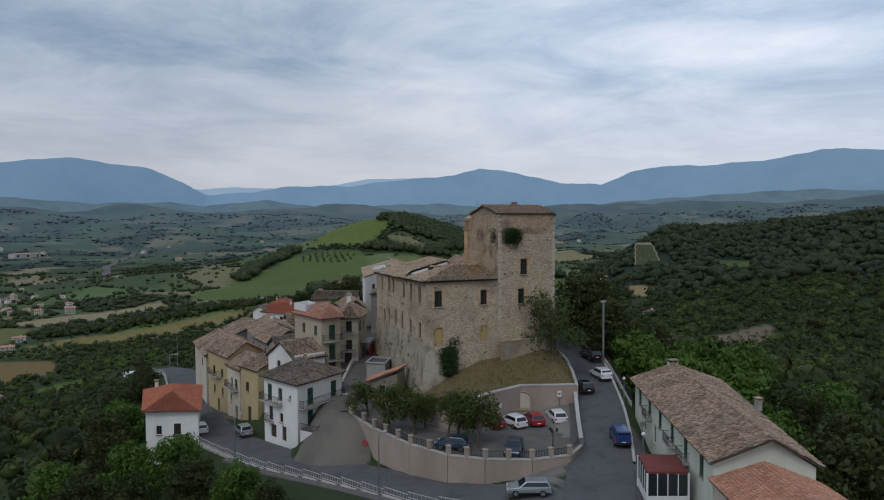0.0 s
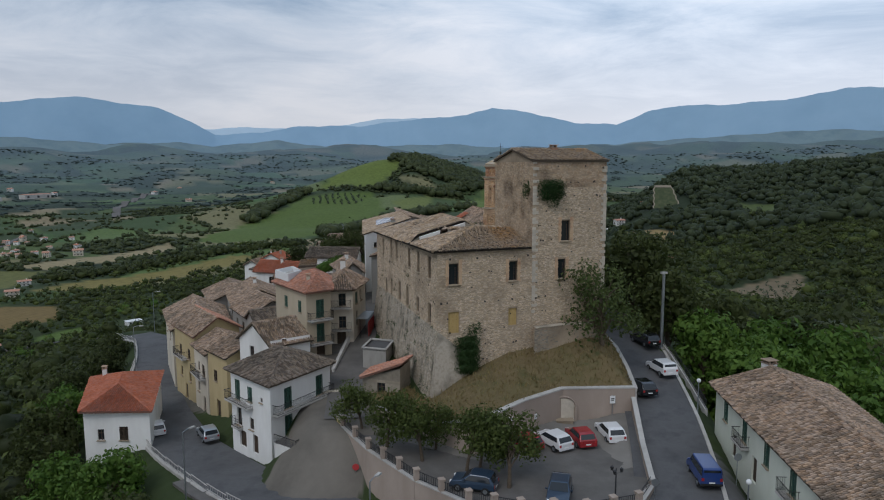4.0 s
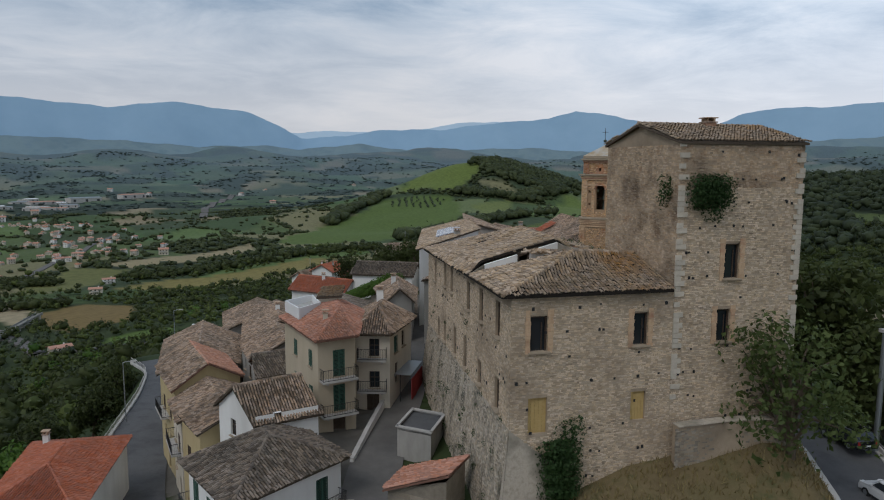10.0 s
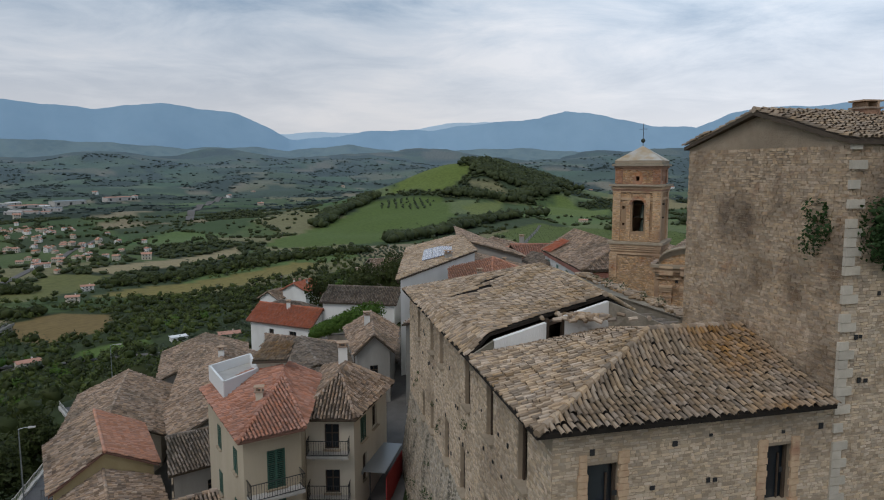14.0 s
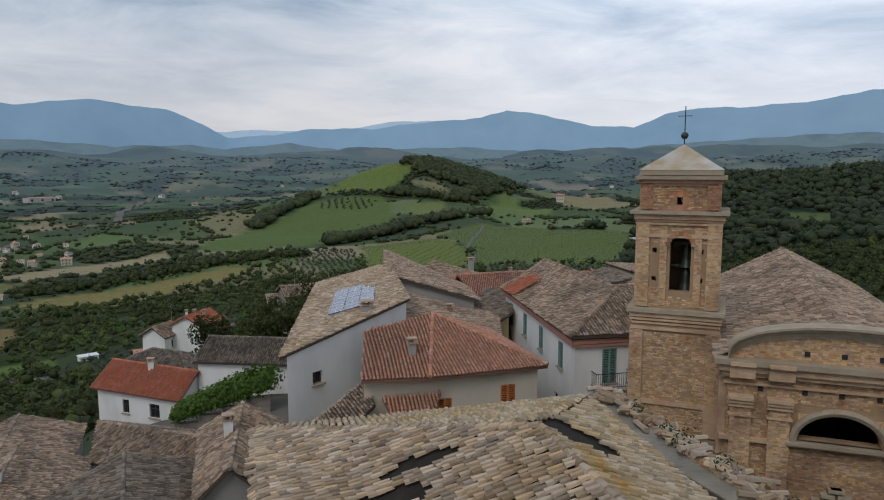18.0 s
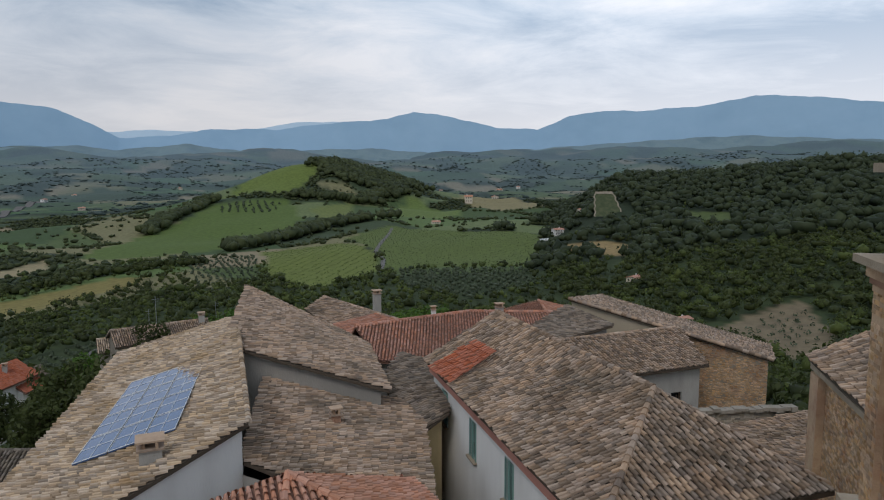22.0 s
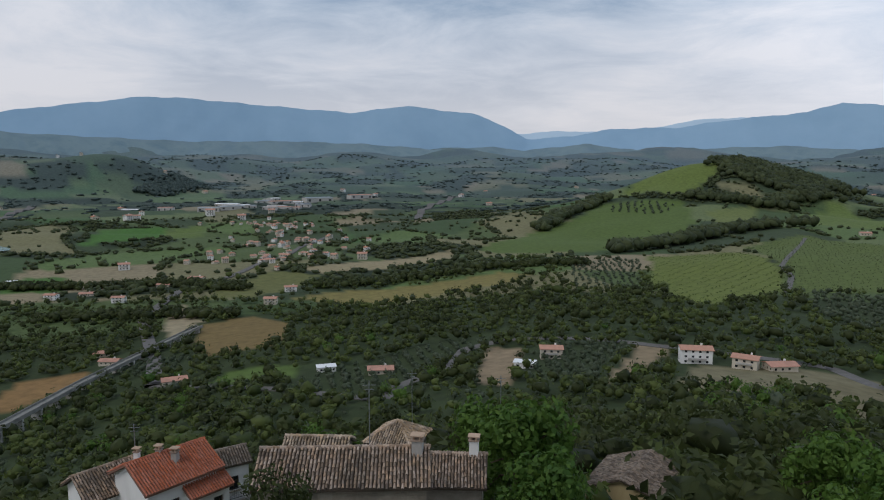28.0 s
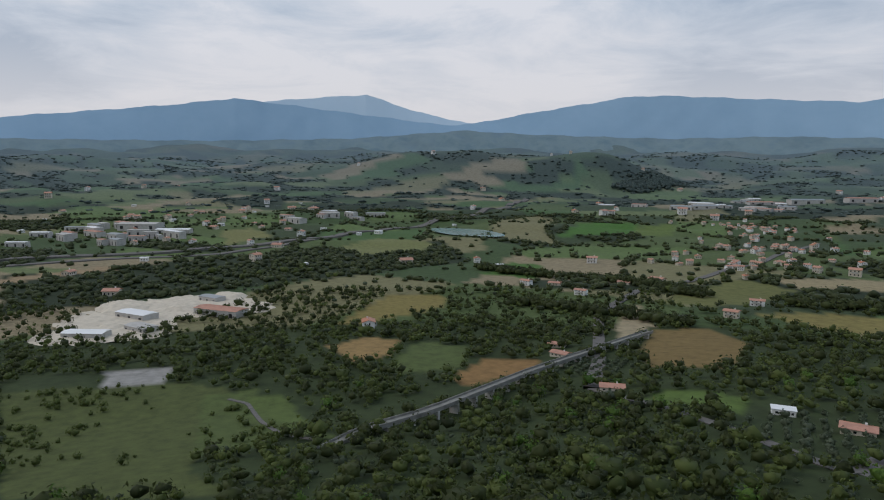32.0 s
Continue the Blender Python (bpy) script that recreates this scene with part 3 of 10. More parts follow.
def opening(parent, mid, out, width, height, z, kind):
    """Fills one opening in a wall: mid is its middle on the wall's face, out points outwards."""
    o = Vector((out[0], out[1], 0)).normalized()
    s = Vector((-o.y, o.x, 0))
    turn = math.degrees(math.atan2(s.y, s.x))
    at = lambda u, d, h: (mid[0] + s.x * u + o.x * d, mid[1] + s.y * u + o.y * d, z + h)
    style, _, tone = kind.partition(":")
    paint = {"g": SHUTTER_GREEN, "p": SHUTTER_PALE, "o": SHUTTER_ORANGE, "w": WOOD_DARK, "y": WOOD_YELLOW, "": WOOD_DARK}[tone]
    if style == "void":
        b = Build().box(at(0, -0.05, -0.04), (width + 0.24, 0.5, 0.09), turn)
        part("window_sill", b, CORNICE, parent)
        fr = Build()
        for u in (-width / 2 + 0.05, width / 2 - 0.05):
            fr.box(at(u, -0.2, height / 2), (0.1, 0.08, height), turn)
        fr.box(at(0, -0.2, height - 0.05), (width, 0.08, 0.1), turn).box(at(width * 0.22, -0.24, height * 0.4), (0.05, 0.05, height * 0.8), turn)
        win = part("window", fr, WOOD_DARK, parent, "rotten dark wooden window frame")
        # dark glass sheet added so that the empty opening reads as shaded
        return part("pane", Build().box(at(0, -0.3, height / 2), (width, 0.02, height), turn), GLASS, win)
    if style == "board":
        b = Build()
        for i in range(5):
            b.box(at((i - 2) * width / 5, -0.16, height / 2), (width / 5 - 0.015, 0.03, height), turn)
        return part("boarding", b, paint, parent, "yellowish boards closing the opening")
    fr = Build()
    for u in (-width / 2 + 0.04, 0, width / 2 - 0.04):
        fr.box(at(u, -0.17, height / 2), (0.07, 0.06, height), turn)
    for h in (0.04, height * 0.62, height - 0.04):
        fr.box(at(0, -0.17, h), (width, 0.055, 0.07), turn)
    if style == "door":
        d = Build()
        for u in (-width / 4, width / 4):
            d.box(at(u, -0.18, height / 2), (width / 2 - 0.02, 0.05, height - 0.03), turn)
            for h in (0.28, 0.68):
                d.box(at(u, -0.15, height * h), (width / 2 - 0.16, 0.03, height * 0.26), turn)
        return part("door", d, paint, parent)
    win = part("window", fr, WOOD_DARK if style != "white" else WHITE_PAINT, parent)
    part("pane", Build().box(at(0, -0.19, height / 2), (width - 0.05, 0.012, height - 0.05), turn), GLASS, win)
    part("window_sill", Build().box(at(0, 0.02, -0.04), (width + 0.2, 0.3, 0.07), turn), CORNICE, win)
    if style in ("shut", "open"):
        for side in (-1, 1):
            b = Build()
            w2 = width / 2
            u0, d0 = (side * width / 4, 0.02) if style == "shut" else (side * (width / 2 + w2 / 2), 0.05)
            for e in (-1, 1):
                b.box(at(u0 + e * (w2 / 2 - 0.03), d0, height / 2), (0.06, 0.04, height), turn)
            k = int(height / 0.11)
            for i in range(k):
                b.box(at(u0, d0, (i + 0.5) * height / k), (w2 - 0.06, 0.02, 0.085), turn, 28)
            part("shutter", b, paint, win)
    return win


def wall_with_openings(b, p, q, z0, zp, zq, holes, deep=0.28):
    """One wall face from p to q with holes (u0, u1, low, high) and their reveals."""
    p, q = Vector(p), Vector(q)
    L = (q - p).length
    d = (q - p) / L
    o = Vector((d.y, -d.x))
    top = min(zp, zq)
    us = sorted({0.0, L, *[h[0] for h in holes], *[h[1] for h in holes]})
    zs = sorted({z0, top, *[h[2] for h in holes], *[h[3] for h in holes]})
    at = lambda u, z, k=0.0: (p.x + d.x * u - o.x * k, p.y + d.y * u - o.y * k, z)
    for i in range(len(us) - 1):
        for j in range(len(zs) - 1):
            um, zm = (us[i] + us[i + 1]) / 2, (zs[j] + zs[j + 1]) / 2
            if any(h[0] < um < h[1] and h[2] < zm < h[3] for h in holes):
                continue
            b.poly([at(us[i], zs[j]), at(us[i + 1], zs[j]), at(us[i + 1], zs[j + 1]), at(us[i], zs[j + 1])])
    if abs(zp - zq) > 0.01:
        b.poly([at(0, top), at(L, top), at(L, zq)] if zq > zp else [at(0, top), at(L, top), at(0, zp)])
    for u0, u1, a, c in holes:
        b.poly([at(u0, a), at(u0, c), at(u0, c, deep), at(u0, a, deep)])
        b.poly([at(u1, a, deep), at(u1, c, deep), at(u1, c), at(u1, a)])
        b.poly([at(u0, c), at(u1, c), at(u1, c, deep), at(u0, c, deep)])
        b.poly([at(u0, a, deep), at(u1, a, deep), at(u1, a), at(u0, a)])
    return o


def balcony(parent, mid, out, width, z, deep=0.9, style="bars"):
    o = Vector((out[0], out[1], 0)).normalized()
    s = Vector((-o.y, o.x, 0))
    turn = math.degrees(math.atan2(s.y, s.x))
    at = lambda u, d, h: (mid[0] + s.x * u + o.x * d, mid[1] + s.y * u + o.y * d, z + h)
    slab = Build().box(at(0, deep / 2, -0.08), (width, deep, 0.14), turn)
    for u in (-width * 0.35, width * 0.35):
        slab.box(at(u, deep * 0.35, -0.24), (0.14, deep * 0.7, 0.2), turn)
    bal = part("balcony", slab, CONCRETE, parent)
    r = Build()
    for h in (0.08, 0.95):
        r.box(at(0, deep - 0.05, h), (width, 0.04, 0.035), turn)
        for e in (-1, 1):
            r.box(at(e * (width / 2 - 0.02), deep / 2, h), (0.035, deep, 0.035), turn)
    k = int(width / 0.14)
    for i in range(k + 1):
        r.box(at(-width / 2 + width * i / k, deep - 0.05, 0.5), (0.018, 0.018, 0.9), turn)
    for e in (-1, 1):
        for i in range(int(deep / 0.15)):
            r.box(at(e * (width / 2 - 0.02), 0.1 + i * 0.15, 0.5), (0.018, 0.018, 0.9), turn)
    part("railing", r, IRON, bal)
    return bal


def chimney(parent, x, y, z0, h=1.1, w=0.5, material=None):
    b = Build().box((x, y, z0 + h / 2), (w, w, h), 15)
    c = part("chimney", b, material or PLASTER_GREY, parent)
    t = Build().box((x, y, z0 + h + 0.03), (w + 0.14, w + 0.14, 0.07), 15)
    for e in (-1, 1):
        t.box((x + e * w * 0.3, y, z0 + h + 0.16), (0.09, w, 0.2), 15)
    t.box((x, y, z0 + h + 0.3), (w + 0.2, w + 0.1, 0.06), 15)
    part("chimney_cap", t, TILE_OLD, c)
    return c


def house(label, foot, z0, ze, wall, roof, tiles, holes=(), balconies=(), chimneys=(), group="village houses",
          name="house", category="house", pitch=0.215, plinth=None, ragged=0.05, tile_mix=None):
    """foot: corners anticlockwise from above. holes: (side, share along it, sill height above z0, width, height, kind)."""
    if sum((foot[i][0] * foot[(i + 1) % len(foot)][1] - foot[(i + 1) % len(foot)][0] * foot[i][1]) for i in range(len(foot))) < 0:
        raise ValueError("clockwise footprint: " + label)
    n = len(foot)
    ob = thing(name, (sum(p[0] for p in foot) / n, sum(p[1] for p in foot) / n, z0), label, category, group)
    b = Build()
    tops = ze if isinstance(ze, (list, tuple)) else [ze] * n
    for i in range(n):
        p, q = Vector(foot[i]), Vector(foot[(i + 1) % n])
        L = (q - p).length
        mine = []
        for side, share, sill, w, h, kind in holes:
            if side == i:
                u = min(max(share * L, w / 2 + 0.15), L - w / 2 - 0.15)
                mine.append((u - w / 2, u + w / 2, z0 + sill, z0 + sill + h))
        o = wall_with_openings(b, p, q, z0 - 1.5, tops[i], tops[(i + 1) % n], mine)
        k = 0
        for side, share, sill, w, h, kind in holes:
            if side == i:
                u0, u1, a, c = mine[k]
                k += 1
                m = p + (q - p) / L * (u0 + u1) / 2
                opening(ob, (m.x, m.y), o, w, h, a, kind)
        for side, share, z, width, deep in balconies:
            if side == i:
                m = p + (q - p) * share
                balcony(ob, (m.x, m.y), o, width, z0 + z, deep)
    slopes, ridges, gables = roof
    for g in gables:
        b.poly(g)
    part("wall", b, wall, ob)
    roof_on(ob, slopes, tiles, ridges, pitch=pitch, ragged=ragged, materials=tile_mix)
    for c in chimneys:
        chimney(ob, *c)
    return ob


# ---- the lie of the land ----
AZ = np.array([-180, -110, -80, -55, -30, -10, 5, 17, 24, 40, 90, 180.0])
RG = np.array([0, 95, 200, 350, 700, 1300, 2200, 4600.0])
LAND = np.array([
    [2, -12, -25, -35, -38, -30, 0, 110], [2, -24, -40, -50, -52, -50, -30, 110], [2, -26, -42, -50, -52, -52, -40, 120],
    [2, -24, -40, -48, -52, -52, -60, 150], [2, -19, -30, -42, -50, -54, -56, 150], [2, -14, -23, -32, -44, -45, -50, 140],
    [2, -9, -22, -29, -36, -42, -45, 130], [2, -10, -24, -28, -28, -38, -40, 150], [2, -12, -22, -20, 16, -30, -40, 185],
    [2, -14, -16, -4, 28, -10, -30, 180], [2, -14, -22, -20, 20, 10, 0, 140], [2, -12, -25, -35, -38, -30, 0, 110.0]])
HUB = (0.0, 100.0)
# centre x, y, reach along x, along y, height
HILLS = [(-60, 1290, 150, 210, 58), (40, 1330, 190, 160, 26), (-1900, 1400, 330, 300, 85), (-2250, 1150, 420, 300, 80), (-1640, 1560, 170, 190, 78), (-140, 980, 200, 160, 14)]
# way points with heights, and the width
ROADS = {
    "main": ([(34, -30, -3.0), (20, 12, -1.2), (13.5, 28, -0.6), (3, 31.5, -1.9), (-8, 41.5, -3.1), (-17, 49, -4.1), (-26.5, 60, -4.9), (-33, 71, -5.4),
              (-39, 84, -6.2), (-45, 102, -7.0), (-50, 114, -7.3), (-58, 123, -8.5)], 6.6),
    "upper": ([(14.6, 23.5, -0.95), (15.9, 28, -0.66), (19.3, 40, 0.4), (21.6, 50, 1.5), (22.9, 60, 3.0), (23.6, 67, 4.5), (22, 80, 5.0), (20, 92, 5.0)], 6.4),
    "alley": ([(-8.2, 52.5, 0.8), (-8.8, 60, 1.1), (-9.2, 68, 2.0), (-8.6, 76, 3.2), (-9.3, 86, 4.2), (-8, 96, 4.6)], 4.0),
}


def way(points):
    p = np.array(points, float)
    s = np.r_[0, np.cumsum(np.hypot(*np.diff(p[:, :2], axis=0).T))]
    t = np.linspace(0, s[-1], max(8, int(s[-1] / 1.5)))
    q = np.stack([np.interp(t, s, p[:, k]) for k in range(3)], 1)
    for _ in range(6):
        q[1:-1] = (q[:-2] + 2 * q[1:-1] + q[2:]) / 4
    return q


WAYS = {k: (way(p), w) for k, (p, w) in ROADS.items()}


def wave(x, y, size, seed):
    """Smooth rolling noise between -1 and 1."""
    out = 0
    for k, (a, f) in enumerate(((0.6, 1.0), (1.9, 1.37), (3.3, 0.83), (4.6, 1.71))):
        out = out + np.sin((x * math.cos(a + seed) + y * math.sin(a + seed)) * f * 2 * math.pi / size + seed * (k + 1) * 1.7)
    return out / 4


# the valley was drawn up on a plan at a smaller scale round a lookout; here it takes its true size
LOOKOUT = (3.9, 104.9, 24.7)


def plan(x, y):
    """From true ground to the valley plan, and the scale there."""
    dx_, dy_ = x - LOOKOUT[0], y - LOOKOUT[1]
    r = np.maximum(np.hypot(dx_, dy_), 1e-6)
    k = r / np.interp(r, [0, 1500, 4600, 9200], [0, 909, 4600, 9200])
    return LOOKOUT[0] + dx_ / k, LOOKOUT[1] + dy_ / k, k


def vale(x, y):
    """From the valley plan to true ground, and the scale there."""
    dx_, dy_ = np.asarray(x, float) - LOOKOUT[0], np.asarray(y, float) - LOOKOUT[1]
    r = np.maximum(np.hypot(dx_, dy_), 1e-6)
    k = np.interp(r, [0, 909, 4600, 9200], [0, 1500, 4600, 9200]) / r
    return LOOKOUT[0] + dx_ * k, LOOKOUT[1] + dy_ * k, k


def open_land(x, y):
    r = np.hypot(x - HUB[0], y - HUB[1])
    az = np.degrees(np.arctan2(x - HUB[0], y - HUB[1]))
    i = np.clip(np.searchsorted(AZ, az) - 1, 0, len(AZ) - 2)
    fa = (az - AZ[i]) / (AZ[i + 1] - AZ[i])
    fa = fa * fa * (3 - 2 * fa)
    j = np.clip(np.searchsorted(RG, r) - 1, 0, len(RG) - 2)
    fr = np.clip((r - RG[j]) / (RG[j + 1] - RG[j]), 0, 1)
    fr = np.where(j == len(RG) - 2, fr, fr * fr * (3 - 2 * fr) * 0.5 + fr * 0.5)
    z = (LAND[i, j] * (1 - fa) + LAND[i + 1, j] * fa) * (1 - fr) + (LAND[i, j + 1] * (1 - fa) + LAND[i + 1, j + 1] * fa) * fr
    for cx, cy, sx, sy, h in HILLS:
        z = z + h * np.exp(-((x - cx) / sx) ** 2 - ((y - cy) / sy) ** 2)
    far = np.clip((r - 150) / 900, 0, 1)
    z = z + far * (5 * wave(x, y, 310, 0.3) + 4 * wave(x, y, 140, 1.1))
    z = z + np.clip((r - 1500) / 1800, 0, 1) * (36 * wave(x, y, 1100, 2.2) + 17 * wave(x, y, 480, 0.7))
    return z


def land(x, y, roads=True):
    x, y = np.asarray(x, float), np.asarray(y, float)
    r = np.hypot(x - HUB[0], y - HUB[1])
    qx, qy, k = plan(x, y)
    far = np.clip((r - 85) / 130, 0, 1)
    far = far * far * (3 - 2 * far)
    z = open_land(x, y) * (1 - far) + (LOOKOUT[2] + k * (open_land(qx, qy) - LOOKOUT[2])) * far
    # the ridge that carries the village
    t = np.clip((y - 25) / 130, 0, 1)
    crest = np.interp(y, [-60, 20, 45, 60, 85, 120, 150, 175, 195], [-6, -1.5, 0.5, 3, 5, 4.5, 2, -4, -9])
    edge = np.interp(y, [-60, 30, 60, 100, 150, 180], [20, 20, 32, 40, 55, 55])
    side = np.where(x < 0, -x / edge, x / 30)
    k = np.clip(1 - (side - 0.25) / 1.0, 0, 1)
    k = k * k * (3 - 2 * k) * np.clip((218 - y) / 40, 0, 1) * np.clip((y + 120) / 80, 0, 1)
    z = z * (1 - k) + crest * k
    if roads:
        for q, width in WAYS.values():
            best, bz = np.full(x.shape, 1e9), np.zeros(x.shape)
            near = (x > q[:, 0].min() - 15) & (x < q[:, 0].max() + 15) & (y > q[:, 1].min() - 15) & (y < q[:, 1].max() + 15)
            for px, py, pz in q:
                d = np.where(near, np.hypot(x - px, y - py), 1e9)
                m = d < best
                best, bz = np.where(m, d, best), np.where(m, pz, bz)
            w = np.clip((best - width / 2 - 0.9) / 5.0, 0, 1)
            z = (bz - 0.12) * (1 - w) + z * w
    return z


def ground_at(x, y):
    return float(land(np.array([x]), np.array([y]))[0])


# fields: outline on the plan and soil colour
MEADOW = [(-238, 105), (-237, 118), (-223, 156), (-211, 165), (-174, 169), (-153, 170), (-148, 159), (-150, 149), (-132, 145), (-113, 152), (-117, 140), (-137, 115)]
FIELDS = [
    ([(98, 258), (118, 270), (139, 277), (121, 241), (103, 218), (92, 219), (92, 234)], (0.16, 0.125, 0.075)),
    ([(-10, 250), (-6, 280), (15, 287), (31, 286), (26, 258), (17, 264), (2, 248)], (0.17, 0.15, 0.085)),
    ([(-59, 615), (-3, 655), (22, 540), (16, 432), (-12, 389), (-38, 453)], (0.118, 0.145, 0.030)),
    ([(2, 690), (46, 780), (146, 630), (152, 600), (98, 430), (56, 462), (21, 440), (25, 521)], (0.092, 0.122, 0.029)),
    ([(-203, 646), (-205, 829), (-174, 912), (-172, 1048), (-69, 1026), (-43, 852), (-65, 710), (-97, 663), (-171, 619)], (0.084, 0.122, 0.028)),
    ([(-206, 399), (-200, 425), (-129, 493), (-106, 485), (-108, 452), (-131, 432), (-173, 396)], (0.185, 0.155, 0.05)),
    ([(-177, 297), (-208, 339), (-196, 357), (-160, 335), (-136, 292), (-152, 280)], (0.165, 0.115, 0.042)),
    ([(-205, 313), (-262, 370), (-255, 373), (-217, 346), (-198, 313)], (0.29, 0.24, 0.15)),
    ([(-51, 252), (-61, 291), (-51, 290), (-41, 247)], (0.24, 0.18, 0.11)),
    ([(-23, 252), (-22, 305), (-13, 304), (-17, 269)], (0.23, 0.175, 0.105)),
    ([(16, 232), (18, 279), (38, 270), (35, 248)], (0.15, 0.13, 0.07)),
    ([(-250, 210), (-262, 232), (-245, 240), (-222, 223), (-221, 209)], (0.25, 0.165, 0.065)),
    ([(-189, 232), (-204, 255), (-189, 267), (-177, 253), (-175, 228)], (0.22, 0.13, 0.05)),
    ([(-214, 220), (-239, 244), (-224, 258), (-195, 238), (-197, 217)], (0.075, 0.10, 0.03)),
    ([(-301, 231), (-359, 283), (-336, 308), (-309, 292), (-302, 262), (-293, 235)], (0.19, 0.155, 0.05)),
    ([(-254, 387), (-279, 427), (-293, 495), (-248, 483), (-229, 430), (-231, 397)], (0.12, 0.125, 0.04)),
    ([(-282, 511), (-259, 562), (-225, 650), (-190, 570), (-213, 519), (-251, 488)], (0.26, 0.215, 0.12)),
    ([(-128, 249), (-129, 263), (-111, 271), (-103, 258)], (0.085, 0.13, 0.03)),
    ([(-596, 579), (-711, 706), (-710, 798), (-566, 653)], (0.055, 0.13, 0.022)),
    ([(-566, 653), (-670, 771), (-674, 842), (-567, 719)], (0.10, 0.14, 0.035)),
    ([(-398, 366), (-453, 425), (-419, 433), (-373, 393)], (0.06, 0.125, 0.025)),
    ([(-803, 268), (-833, 304), (-727, 305), (-667, 243)], (0.16, 0.16, 0.06)),
    ([(-604, 340), (-675, 405), (-586, 426), (-547, 396), (-536, 333)], (0.15, 0.16, 0.06)),
    ([(-190, 1120), (-66, 1080), (-25, 1290), (-60, 1345), (-150, 1290)], (0.115, 0.15, 0.036)),
    ([(40, 895), (104, 1156), (159, 978), (132, 897)], (0.11, 0.15, 0.04)),
    ([(-38, 943), (15, 1045), (10, 856), (-25, 859)], (0.13, 0.155, 0.045)),
    ([(186, 1236), (330, 1400), (300, 1000), (194, 971)], (0.21, 0.18, 0.09)),
    ([(144, 530), (155, 454), (158, 426), (137, 413), (131, 469)], (0.25, 0.18, 0.08)),
    ([(231, 535), (241, 487), (214, 447), (217, 494)], (0.075, 0.10, 0.03)),
    (MEADOW, (0.072, 0.088, 0.027)),
    ([(-233, 131), (-252, 134), (-249, 155), (-227, 149)], (0.27, 0.26, 0.24)),
    ([(-518, 79), (-556, 146), (-533, 145), (-494, 81)], (0.26, 0.19, 0.11)),
    ([(-146, 148), (-206, 158), (-204, 173), (-156, 169), (-146, 160)], (0.075, 0.10, 0.03)),
    ([(-156, 169), (-198, 168), (-196, 178), (-143, 177)], (0.08, 0.11, 0.03)),
]


# paved and trodden ground in the village
YARDS = [([(-7, 51), (1, 43), (12, 30), (20, 44), (19, 53), (6, 53)], (0.19, 0.178, 0.16)), ([(4, 26), (26, 12), (24, 44), (20, 46), (15, 32)], (0.12, 0.12, 0.122)), ([(-16, 46), (-8, 40), (-4, 50), (-8, 62), (-12, 60)], (0.15, 0.135, 0.115)), ([(-34, 74), (-10, 62), (-8, 118), (-36, 118)], (0.13, 0.12, 0.105))]


def inside(poly, x, y):
    hit = np.zeros(x.shape, bool)
    for i in range(len(poly)):
        (x0, y0), (x1, y1) = poly[i], poly[(i + 1) % len(poly)]
        if y0 != y1:
            hit ^= ((y0 > y) != (y1 > y)) & (x < (x1 - x0) * (y - y0) / (y1 - y0) + x0)
    return hit


def holding(x, y):
    """The patchwork of fields on the plan: a random number for each, and how near its edge lies, in metres."""
    r = np.hypot(x - HUB[0], y - HUB[1])
    cell = np.where(r > 1500, 170.0, 90.0)
    wx, wy = x + 40 * wave(x, y, 420, 0.9), y + 40 * wave(x, y, 380, 2.4)
    turn = 0.5 + 0.6 * np.round(wave(x, y, 1500, 1.9) * 2)
    fx, fy = (wx * np.cos(turn) + wy * np.sin(turn)) / cell, (-wx * np.sin(turn) + wy * np.cos(turn)) / cell / 1.7
    gx, gy = np.floor(fx), np.floor(fy)
    ex, ey = np.abs(fx - np.round(fx)) * cell, np.abs(fy - np.round(fy)) * cell * 1.7
    return np.abs(np.sin(gx * 127.1 + gy * 311.7) * 43758.5453) % 1.0, np.minimum(ex, ey)


def wooded(x, y):
    """Where closed woods stand on the plan: the hill beyond the street, the river banks, and scattered groves."""
    r = np.hypot(x - HUB[0], y - HUB[1])
    az = np.degrees(np.arctan2(x - HUB[0], y - HUB[1]))
    hill = (az > 17 + 2.5 * wave(x, y, 160, 0.6)) & (az < 75) & (r > 330) & (r < 1250)
    river = inside(RIVER_WOOD, x, y)
    grove = (r > 420) & (0.62 * wave(x, y, 520, 1.4) + 0.5 * wave(x, y, 230, 0.2) > np.where(r > 1100, 0.08, 0.32))
    return hill | river | grove


RIVER_WOOD = [(-531, 78), (-553, 184), (-607, 315), (-600, 440), (-470, 400), (-430, 290), (-425, 215), (-414, 150), (-394, 91)]


